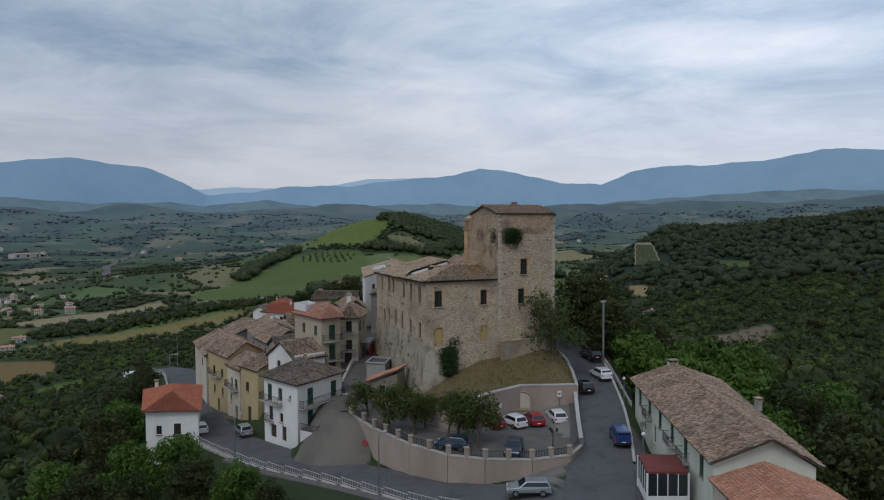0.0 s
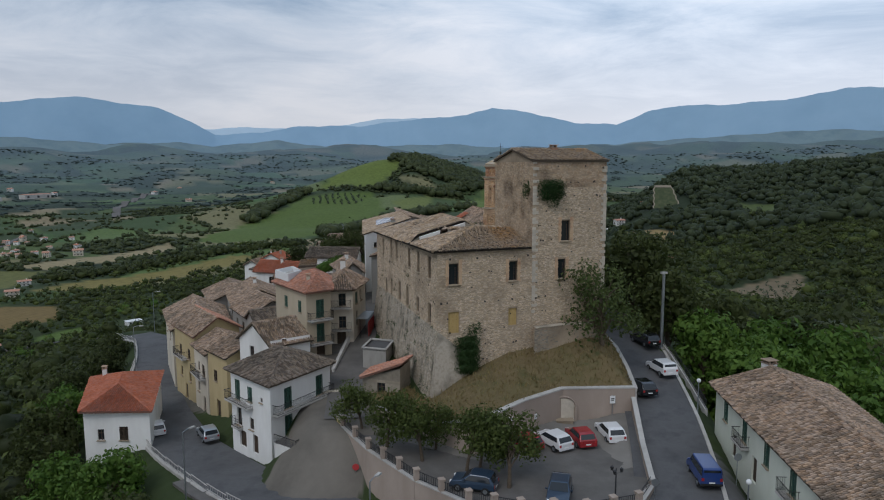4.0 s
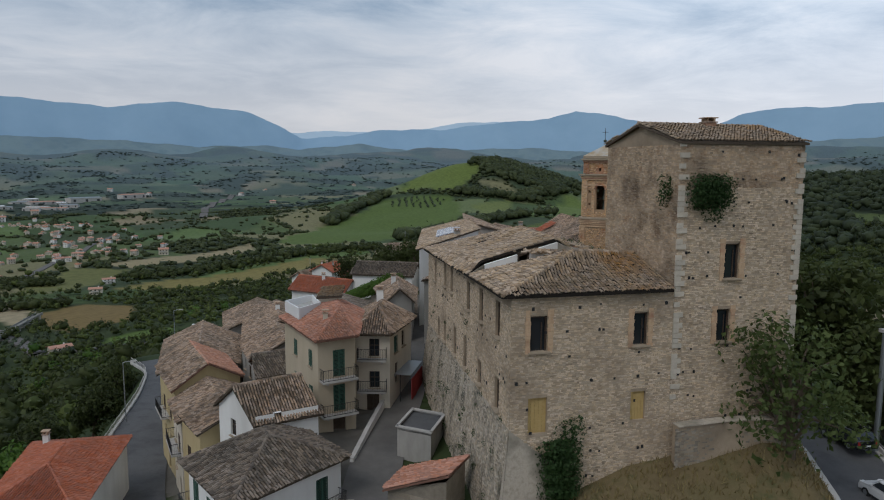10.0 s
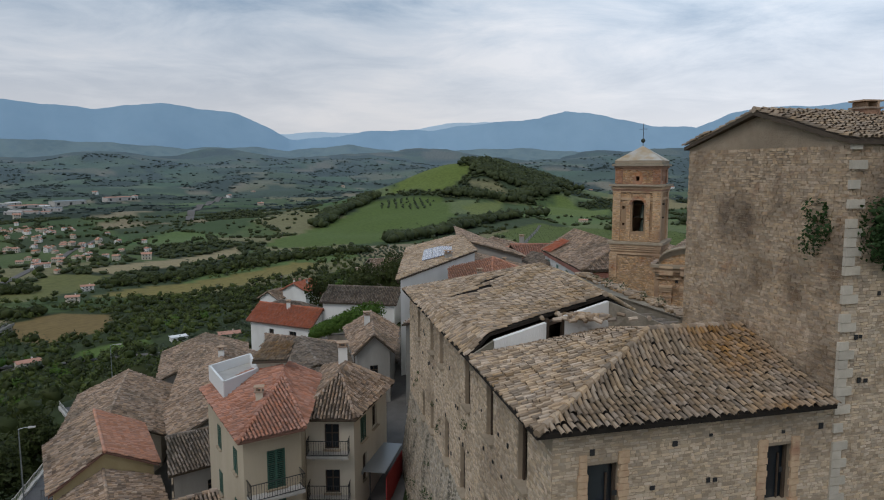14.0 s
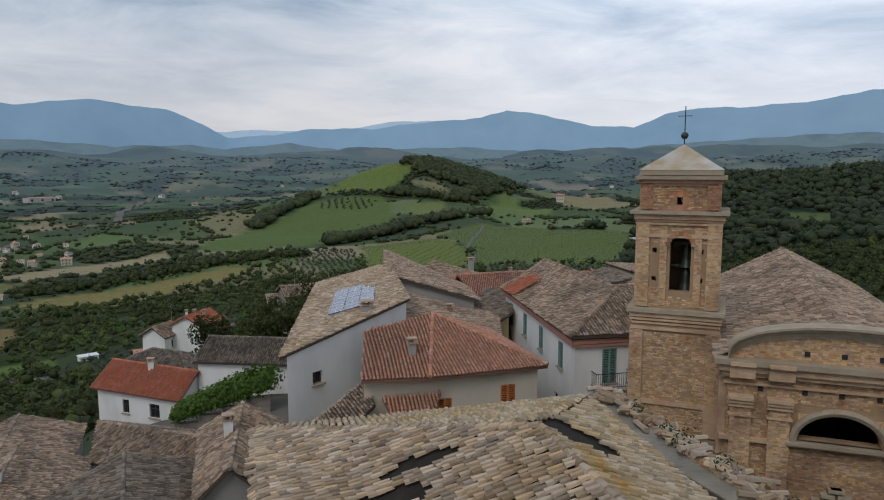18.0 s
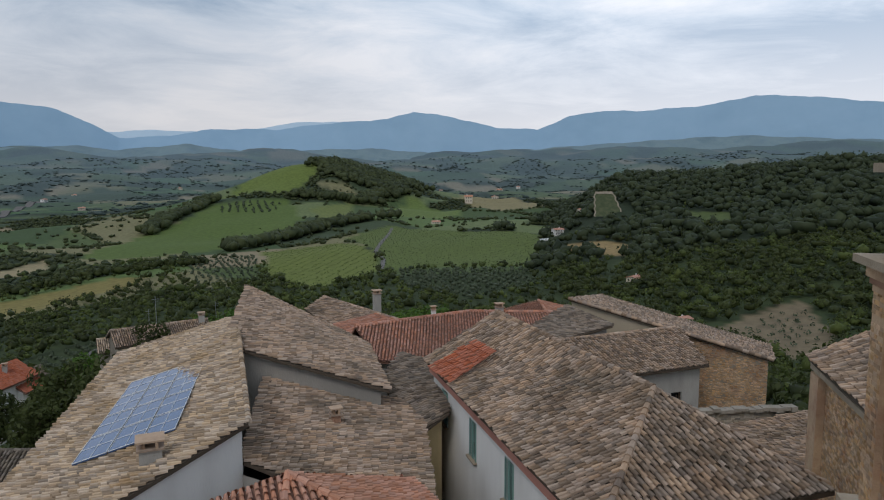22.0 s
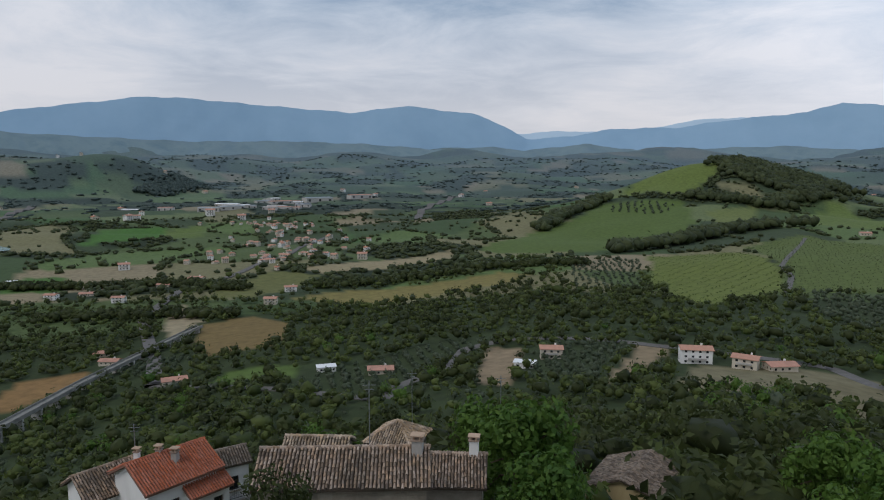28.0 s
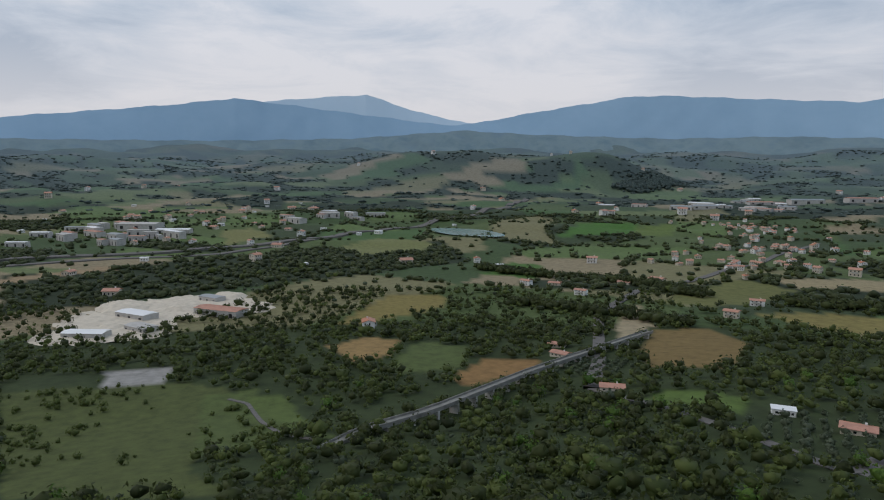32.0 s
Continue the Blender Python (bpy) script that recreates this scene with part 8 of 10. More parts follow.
# ---- cars ----
def car(x, y, z, turn, paint, length=3.75, width=1.65, height=1.42, label="", kind="hatch"):
    """A parked car: heading along its own +x before the turn."""
    ob = thing("car", (0, 0, 0), label, "car", "parked cars")
    L, W, H = length, width, height
    if kind == "van":
        prof = [(-0.5, 0.25), (-0.5, 0.95), (-0.47, 1.0), (0.22, 1.0), (0.33, 0.62), (0.47, 0.52), (0.5, 0.4), (0.5, 0.22)]
    elif kind == "wagon":
        prof = [(-0.5, 0.28), (-0.5, 0.62), (-0.44, 0.95), (-0.36, 1.0), (0.06, 1.0), (0.22, 0.64), (0.46, 0.54), (0.5, 0.42), (0.5, 0.22)]
    else:
        prof = [(-0.5, 0.28), (-0.5, 0.60), (-0.40, 0.93), (-0.30, 1.0), (0.05, 1.0), (0.23, 0.66), (0.46, 0.55), (0.5, 0.42), (0.5, 0.22)]
    pin = lambda h: 1.0 if h < 0.62 else 1.0 - (h - 0.62) * 0.55
    b = Build()
    n = len(prof)
    for sgn in (-1, 1):
        b.v += [(px_ * L, sgn * W / 2 * pin(h), h * H) for px_, h in prof]
    b.f += [(i, i + 1, n + i + 1, n + i)[::-1] for i in range(n - 1)] + [(n - 1, 0, n, 2 * n - 1)[::-1]]
    b.f += [tuple(range(n)), tuple(range(2 * n - 1, n - 1, -1))]
    body = part("body", b, paint, ob)
    m_ = body.modifiers.new("bevel", "BEVEL"); m_.width, m_.segments = 0.05, 2
    top = [p for p in prof if p[1] > 0.9]
    xs0, xs1 = top[0][0], top[-1][0]
    rear_x, hood_x = -0.49, (0.23 if kind != "van" else 0.32)
    for sgn in (-1, 1):
        y0, y1 = sgn * (W / 2 + 0.006), sgn * (W / 2 * 0.83)
        g = Build().poly([((xs0 - 0.015) * L, y0 * pin(0.68), 0.68 * H), ((hood_x - 0.05) * L, y0 * pin(0.68), 0.68 * H), ((xs1 - 0.005) * L, y1 + sgn * 0.02, 0.94 * H), ((xs0 + 0.03) * L, y1 + sgn * 0.02, 0.94 * H)][::sgn])
        part("side_window", g, GLASS, ob)
    part("windscreen", Build().poly([((hood_x - 0.005) * L + 0.01, -W * 0.42, 0.69 * H), ((hood_x - 0.005) * L + 0.01, W * 0.42, 0.69 * H), ((xs1 + 0.02) * L + 0.015, W * 0.37, 0.965 * H), ((xs1 + 0.02) * L + 0.015, -W * 0.37, 0.965 * H)]), GLASS, ob)
    ry = (-0.5 + 0.02) * L
    part("rear_window", Build().poly([(ry - 0.02, W * 0.4, 0.67 * H), (ry - 0.02, -W * 0.4, 0.67 * H), (xs0 * L - 0.05, -W * 0.36, 0.93 * H), (xs0 * L - 0.05, W * 0.36, 0.93 * H)]), GLASS, ob)
    for sx in (-0.31, 0.31):
        for sy in (-1, 1):
            yy = sy * (W / 2 - 0.06)
            wh = part("wheel", Build().tube([(sx * L, yy - 0.1, 0.3), (sx * L, yy + 0.1, 0.3)], 0.3, 18), RUBBER_AND_SHADE_BLACK, ob)
            part("rim", Build().tube([(sx * L, yy + sy * 0.085, 0.3), (sx * L, yy + sy * 0.115, 0.3)], 0.18, 12), STEEL, wh)
    for sy in (-1, 1):
        part("headlight", Build().box((0.485 * L, sy * W * 0.36, 0.47 * H), (0.1, 0.3, 0.13)), WHITE_PAINT, ob)
        part("tail_light", Build().box((-0.495 * L, sy * W * 0.4, 0.5 * H), (0.06, 0.2, 0.22)), shiny("lamp_red", (0.35, 0.02, 0.02), 0.3), ob)
        part("mirror", Build().box(((hood_x - 0.06) * L, sy * (W / 2 + 0.08), 0.7 * H), (0.1, 0.16, 0.12)), paint, ob)
    part("number_plate", Build().box((-0.505 * L, 0, 0.36 * H), (0.03, 0.45, 0.1)), WHITE_PAINT, ob)
    part("bumper", Build().box((-0.495 * L, 0, 0.27 * H), (0.1, W * 0.94, 0.16)).box((0.495 * L, 0, 0.25 * H), (0.1, W * 0.94, 0.16)), paint if kind != "van" else RUBBER_AND_SHADE_BLACK, ob)
    ob.matrix_basis = pose(x, y, z, 0, 0, turn)
    return ob


PW, PR, PK, PB, PS, PN = (shiny("car_white", (0.72, 0.72, 0.72), 0.25, 0, 0.6), shiny("car_red", (0.30, 0.02, 0.025), 0.25, 0, 0.6), shiny("car_black", (0.012, 0.013, 0.016), 0.22, 0, 0.7),
                          shiny("van_blue", (0.02, 0.05, 0.19), 0.3, 0, 0.5), shiny("car_silver", (0.42, 0.45, 0.48), 0.3, 0.6, 0.4), shiny("car_navy", (0.035, 0.06, 0.10), 0.28, 0.2, 0.6))
car(10.7, 46.4, 0.4, 118, PW, label="white hatchback parked facing the fountain wall")
car(13.3, 47.0, 0.4, 100, PR, 3.5, label="red small car parked facing the fountain wall")
car(16.2, 48.0, 0.4, 96, PW, label="white compact car parked facing the fountain wall")
car(8.0, 46.0, 0.4, 128, PR, 3.6, label="dark red car behind the terrace trees")
car(9.4, 36.9, 0.4, -106, PN, 3.7, label="dark blue car parked beside the terrace railing")
car(9.6, 29.2, -0.75, 176, PS, 4.0, 1.62, 1.36, label="silver estate car on the road", kind="wagon")
car(21.3, 39.5, 0.45, 84, PB, 3.9, 1.7, 1.75, label="dark blue van parked in the street", kind="van")
car(24.9, 65.4, 4.35, 104, PK, 3.9, label="black car parked on the climbing street")
car(24.6, 58.9, 2.95, 100, PW, 3.8, 1.7, 1.5, label="white estate car with black roof rails on the street", kind="wagon")
car(21.2, 55.0, 2.2, 100, PK, 3.8, label="black hatchback parked by the kerb")
car(21.0, 27.5, -0.45, 82, PK, 3.8, label="black car parked near the long house")
car(-24.2, 61.3, -4.6, 122, PS, 3.5, label="pale silver small car beside the row houses")
car(-31.0, 64.5, -5.2, 118, PW, 3.6, label="white car driving down the lower road")
car(3.2, 38.6, 0.4, 160, PN, 3.5, label="dark car under the terrace trees")


# ---- trees ----
def fast_mesh(name, v, f, material, smooth=False):
    """One mesh from arrays of corners and faces with the same number of corners."""
    v, f = np.ascontiguousarray(v, np.float32), np.ascontiguousarray(f, np.int32)
    me = bpy.data.meshes.new(name)
    me.vertices.add(len(v)); me.vertices.foreach_set("co", v.ravel())
    me.loops.add(f.size); me.loops.foreach_set("vertex_index", f.ravel())
    me.polygons.add(len(f)); me.polygons.foreach_set("loop_start", np.arange(0, f.size, f.shape[1], dtype=np.int32))
    if smooth:
        me.polygons.foreach_set("use_smooth", np.ones(len(f), bool))
    me.update(calc_edges=True)
    me.materials.append(material)
    return new(name, me)


def leaf_cards(centres, radii_, count, size, squash=0.8, low=-0.55):
    """Small leaf sprays spread over clumps; each one faces roughly outwards."""
    n = len(centres)
    d = rng.normal(size=(n, count, 3))
    d /= np.linalg.norm(d, axis=2)[..., None]
    d[..., 2] = np.where(d[..., 2] < low, -d[..., 2], d[..., 2])
    lump = 1 + 0.22 * np.sin(d[..., 0] * 4 + radii_[:, None] * 9) + 0.18 * np.sin(d[..., 1] * 5 + radii_[:, None] * 5)
    r = radii_[:, None] * lump * rng.uniform(0.72, 1.06, (n, count))
    c = centres[:, None] + d * r[..., None] * np.array((1, 1, squash))
    nrm = d + rng.normal(0, 0.45, d.shape)
    nrm /= np.linalg.norm(nrm, axis=2)[..., None]
    a = np.cross(nrm, rng.normal(size=d.shape)); a /= np.linalg.norm(a, axis=2)[..., None]
    b = np.cross(nrm, a)
    s = size * radii_[:, None] ** 0.5 * rng.uniform(0.6, 1.25, (n, count))
    a, b = a * s[..., None], b * (s * rng.uniform(0.55, 0.9, s.shape))[..., None]
    bend = nrm * (s * 0.25)[..., None]
    v = np.stack([c - a, c - b * 0.8 + bend, c + a, c + b * 0.8 + bend], 2)
    return v.reshape(-1, 3), np.arange(n * count * 4).reshape(-1, 4)


bm = bmesh.new(); bmesh.ops.create_icosphere(bm, subdivisions=1, radius=1.0)
ICO_V = np.array([v.co[:] for v in bm.verts]); ICO_F = np.array([[v.index for v in f.verts] for f in bm.faces]); bm.free()
bm = bmesh.new(); bmesh.ops.create_icosphere(bm, subdivisions=2, radius=1.0)
ICO2_V = np.array([v.co[:] for v in bm.verts]); ICO2_F = np.array([[v.index for v in f.verts] for f in bm.faces]); bm.free()


def cores(centres, radii_, squash=0.8, fine=False, share=0.86):
    """Uneven dark hearts of crowns."""
    V, F = (ICO2_V, ICO2_F) if fine else (ICO_V, ICO_F)
    n, k = len(centres), len(V)
    ph = rng.uniform(0, 6.28, (n, 1))
    lump = share * (1 + 0.2 * np.sin(V[None, :, 0] * 4.1 + ph) + 0.2 * np.sin(V[None, :, 1] * 4.7 + 2 * ph) + 0.12 * np.sin(V[None, :, 2] * 6 + 3 * ph))
    v = centres[:, None] + V[None] * (radii_[:, None] * lump)[..., None] * np.array((1, 1, squash))
    f = (np.arange(n) * k)[:, None, None] + F[None]
    return v.reshape(-1, 3), f.reshape(-1, 3)


def make_tree(name, label, h, r, leaf, clumps, cards, size, seed, open_=0.0, trunk_share=0.35):
    """A tree at the origin: tapered trunk, limbs and a crown of leaf sprays round many clumps."""
    g = np.random.default_rng(seed)
    ob = thing(name, (0, 0, 0), label, "tree", "trees by the village")
    tr = Build()
    lean_ = g.normal(0, 0.05, 2) * h
    top = (lean_[0], lean_[1], h * 0.7)
    tr.tube([(0, 0, -0.5), (lean_[0] * 0.3, lean_[1] * 0.3, h * 0.25), (lean_[0] * 0.7, lean_[1] * 0.7, h * 0.5), top], [h * 0.035, h * 0.026, h * 0.018, h * 0.008], 8)
    cs, rs = [], []
    for k in range(clumps):
        a, e = g.uniform(0, 6.28), g.uniform(0.0, 1.0)
        rad = r * math.sqrt(g.uniform(0.05, 1.0)) * (1 - 0.45 * e)
        c = (lean_[0] + rad * math.cos(a), lean_[1] + rad * math.sin(a), h * (trunk_share + (1 - trunk_share) * e) - 0.25 * r * 0.4)
        cs.append(c); rs.append(r * g.uniform(0.26, 0.46))
        if k % 2 == 0:
            z0 = h * g.uniform(0.22, 0.5)
            tr.tube([(lean_[0] * z0 / h, lean_[1] * z0 / h, z0), ((c[0] + lean_[0]) / 2, (c[1] + lean_[1]) / 2, (z0 + c[2]) / 2 + 0.1 * h), c], [h * 0.013, h * 0.009, h * 0.003], 5)
    part("trunk", tr, BARK, ob)
    v, f = leaf_cards(np.array(cs), np.array(rs), cards, size, 0.8, -0.8)
    cr = fast_mesh("crown", v, f, leaf)
    cr.parent = ob
    return ob


PROTO = [make_tree("tree", "leafy street tree with a dense green crown", 4.4, 2.1, LEAF_MID, 26, 104, 0.143, 3),
         make_tree("tree", "broad bright green tree on the slope", 7.5, 3.4, LEAF_BRIGHT, 34, 104, 0.220, 5),
         make_tree("tree", "dark oak with an uneven crown", 8.0, 3.2, LEAF_WOOD, 32, 104, 0.220, 8),
         make_tree("tree", "tall thin-leaved tree against the castle", 9.6, 4.3, LEAF_AIRY, 46, 80, 0.150, 11),
         make_tree("tree", "dark pine with dense needles", 8.5, 2.2, LEAF_WOOD, 30, 112, 0.165, 13, trunk_share=0.2)]


def plant(kind, x, y, z=None, s=1.0, turn=0.0):
    z = ground_at(x, y) if z is None else z
    m = pose(x, y, z, 0, 0, turn) @ Matrix.Diagonal((s, s, s, 1))
    if kind in FIRST:
        FIRST.discard(kind)
        PROTO[kind].matrix_basis = m
        return PROTO[kind]
    base = PROTO[kind].matrix_basis.copy()
    PROTO[kind].matrix_basis = Matrix()
    c = copy_thing(PROTO[kind], m)
    PROTO[kind].matrix_basis = base
    return c


FIRST = {0, 1, 2, 3, 4}
for i, (x, y, s) in enumerate(((-3.9, 46.6, 1.15), (2.6, 40.4, 1.2), (5.9, 38.6, 1.2), (-0.7, 43.6, 1.1), (-6.3, 50.4, 1.0), (0.4, 46.0, 0.9), (3.9, 42.4, 1.0))):
    plant(0, x, y, 0.4, s, i * 67)
plant(3, 17.8, 57.2, 4.6, 1.05, 20)
for i, (x, y, z, k, s) in enumerate(((29.5, 70, 0, 2, 1.15), (26.5, 76, 3, 2, 1.2), (30.5, 78, 1, 4, 1.3), (27.5, 83, 2, 2, 1.2), (31, 63, -1.5, 1, 1.0), (34.5, 58, -3, 1, 1.15), (38.5, 61, -4, 1, 1.2), (36.5, 67, -4, 1, 1.1), (42, 56, -5, 1, 1.2), (44.5, 64, -6, 1, 1.3),
                                     (40, 51.5, -4, 1, 1.1), (46, 48, -6, 2, 1.2), (41.5, 44, -4.5, 1, 1.1), (48.5, 40, -7, 2, 1.3), (43.5, 36, -5, 2, 1.2), (50, 30, -8, 1, 1.2), (44, 27, -5, 2, 1.1), (52, 52, -9, 1, 1.2), (38.5, 30, -3, 2, 0.9), (49, 70, -9, 2, 1.3), (33, 52.5, -1, 1, 0.75), (37, 76, -5, 2, 1.2), (42, 72, -7, 1, 1.2), (39.5, 38, -3.5, 1, 1.0), (36.8, 55.5, -2.5, 1, 0.9))):
    plant(k, x, y, min(z, ground_at(x, y)), s * 1.32, i * 53)
for i, (x, y, s, k) in enumerate(((-18.6, 150.2, 0.95, 4), (-15.5, 131.5, 0.95, 2), (-21.5, 135.5, 0.9, 2), (-13.0, 126.5, 0.8, 4), (-27.5, 138.0, 0.8, 2), (-18.5, 128.5, 0.75, 2), (-11.5, 134.0, 0.85, 4), (-13.5, 172.0, 1.25, 1), (-9.0, 163.5, 0.95, 1), (-17.5, 177.5, 1.1, 1), (-11.0, 157.0, 0.62, 2), (-27.0, 147.5, 0.55, 4), (-31.0, 151.5, 0.45, 2), (12.0, 178.0, 1.15, 1), (9.0, 166.0, 1.0, 1), (15.5, 176.0, 1.1, 2), (22.0, 168.0, 1.1, 2), (8.5, 188.0, 1.2, 1), (-16.0, 184.0, 1.1, 2), (-31.5, 172.0, 0.9, 1), (-44.0, 168.0, 0.9, 2), (27.0, 158.0, 1.1, 2), (-29.5, 166.5, 0.7, 1), (-30.0, 180.0, 1.0, 2))):
    plant(k, x, y, ground_at(x, y), s, i * 71)
for i, (x, y, s) in enumerate(((-18, 36, 0.75), (-14, 31, 0.55), (-25, 42, 0.9), (-30, 50, 1.0), (-33, 42, 1.0), (-22, 30, 1.0), (-36, 53, 1.0), (-41, 60, 1.0), (-44, 68, 1.1), (-46, 76, 1.1), (-50, 85, 1.1), (-39, 46, 1.0), (-28, 34, 0.9), (-52, 96, 1.0), (-56, 108, 1.0), (-46, 54, 1.0))):
    plant(2 if i % 3 else 1, x, y, None, s, i * 41)


def ivy_patch(label, centres, r, count, size):
    ob_c = np.array(centres, float)
    v, f = leaf_cards(ob_c, np.array(r, float), count, size, 1.0, -1.0)
    ob = fast_mesh("ivy", v, f, IVY)
    return tagged(ob, label, "ivy", "ivy on the castle")


nf = Vector((0.329, -0.944))
ivy_patch("dense green ivy hanging on the castle front", [(3.0 + 0.18 * k + nf.x * 0.25, 54.2 + 0.06 * k + nf.y * 0.25, z) for k in range(8) for z in (5.2, 6.0, 6.8, 7.7)] + [(3.9 + nf.x * 0.2, 54.6 + nf.y * 0.2, 8.6), (4.4 + nf.x * 0.2, 54.7 + nf.y * 0.2, 9.0)], [0.62] * 34, 230, 0.12)
ivy_patch("dark ivy clump high on the tower", [(11.4 + 0.32 * k + nf.x * 0.2, 57.2 + 0.11 * k + nf.y * 0.2, z) for k in range(6) for z in (21.9, 22.4, 22.9)] + [(12.4 + nf.x * 0.15, 57.5 + nf.y * 0.15, 21.2)], [0.55] * 19, 230, 0.12)
ivy_patch("small ivy clump on the tower's side", [(10.0, 57.6, 22.4), (9.95, 57.9, 21.9), (9.95, 57.8, 22.9)], [0.5] * 3, 200, 0.12)
wdir = (Vector(KA) - Vector(KW)).normalized()
wout = Vector((wdir.y, -wdir.x))
cc, rr_ = [], []
for k in range(46):
    u, z = rng.uniform(2, 27), rng.uniform(2.0, 8.0) if k < 34 else rng.uniform(8, 13)
    p = Vector(KW) + wdir * u + wout * (0.1 + 1.2 * max(0, (9 - z) / 8.7))
    cc.append((p.x, p.y, z)); rr_.append(rng.uniform(0.12, 0.5) if z < 8 else rng.uniform(0.1, 0.25))
ivy_patch("weeds and ivy rooted in the castle's west wall", cc, rr_, 55, 0.1)
ivy_patch("weeds on the ruined wall top", [(5.4 + 2.8 * t, 80 - 10.5 * t, 17.3) for t in (0.1, 0.25, 0.33, 0.5, 0.72, 0.9)], [0.3, 0.25, 0.4, 0.35, 0.25, 0.3], 70, 0.09)
garden_wall = thing("garden_wall", (-18.8, 113.2, 1.0), "grey rubble garden wall under a thick hedge", "wall")
for k in range(4):
    part("wall_section", Build().solid([(-22.6 + 1.9 * k, 112.3 + 0.36 * k), (-20.7 + 1.9 * k, 112.66 + 0.36 * k), (-20.8 + 1.9 * k, 113.2 + 0.36 * k), (-22.7 + 1.9 * k, 112.84 + 0.36 * k)], 0.0, 3.9 + 0.6 * k), STONE_DARK, garden_wall)
hc = np.array([(-22.4 + 0.62 * k, 112.6 + 0.12 * k + d_, 4.5 + 0.22 * k + 0.25 * (d_ > 0.5)) for k in range(12) for d_ in (0.0, 0.55, 1.1)])
hr = np.array([0.85 + 0.035 * k for k in range(12) for _ in range(3)])
v, f = leaf_cards(hc, hr, 190, 0.16)
tagged(fast_mesh("hedge", v, f, LEAF_BRIGHT), "thick bright green hedge on a garden wall", "hedge", kind="stuff")
v, f = cores(hc, hr, share=0.75)
tagged(fast_mesh("hedge", v, f, LEAF_BRIGHT), "thick bright green hedge on a garden wall", "hedge", kind="stuff")

# ---- woods and scrub ----


def scatter(n, r0, r1, a0, a1, need, seed, cover):
    """Random places in a sector, thinned to where woods grow and kept off fields, roads and houses."""
    g = np.random.default_rng(seed)
    r = np.sqrt(g.uniform(r0 ** 2, r1 ** 2, n))
    a = np.radians(g.uniform(a0, a1, n))
    x, y = HUB[0] + r * np.sin(a), HUB[1] + r * np.cos(a)
    dens = 0.5 + 0.5 * wave(x, y, 210, 1.4) * 0.7 + 0.3 * wave(x, y, 75, 0.2)
    if r0 < 400 and need < 1:
        ok = dens + need > g.uniform(0.25, 1.0, n) + (1 - cover)
    else:
        # farther out the trees stand in closed woods and along the edges of the holdings
        pick, edge_ = holding(x, y)
        hedge_ = (edge_ < np.where(r > 1150, 7.0, 3.5)) & (pick < 0.62)
        ok = wooded(x, y) if need > 0.9 else (wooded(x, y) & (g.random(n) < 0.75)) | hedge_ | (g.random(n) < 0.035)
    for poly, _ in FIELDS:
        ok &= ~inside(poly, x, y)
    for poly in OPEN:
        ok &= ~inside(poly, x, y)
    for px, py, pr_ in CLEAR:
        ok &= np.hypot(x - px, y - py) > pr_
    x, y, k_ = vale(x, y)
    ok &= ~((x > -43) & (x < 37) & (y > 18) & (y < 172))
    ok &= ~((x > -46 - (y - 75) * 0.3) & (x < 0) & (y > 60) & (y < 116))
    for q_, w_ in WAYS.values():
        for px, py, _ in q_[::3]:
            ok &= np.hypot(x - px, y - py) > w_ / 2 + 2.2
    return x[ok], y[ok], land(x[ok], y[ok]), k_[ok]


OPEN = [[(-318, 125), (-381, 125), (-417, 156), (-406, 212), (-380, 210), (-357, 170), (-322, 141)], [(-165, 185), (-155, 190), (-205, 340), (-215, 336)], [(-260, 110), (-236, 104), (-226, 128), (-250, 134)],
        [(-120, 100), (-95, 95), (-80, 140), (-110, 150)], [(-150, 90), (-128, 86), (-118, 120), (-146, 124)]]
CLEAR = [(183, 553, 22), (-7, 281, 9), (5, 278, 10), (-40, 274, 8), (-98, 262, 9), (-82, 262, 8), (-140, 251, 7), (-209, 378, 9), (-223, 412, 8), (72, 280, 11), (97, 270, 8), (-299, 366, 9), (-332, 372, 9), (-342, 358, 9), (-315, 412, 9), (151, 560, 16)]

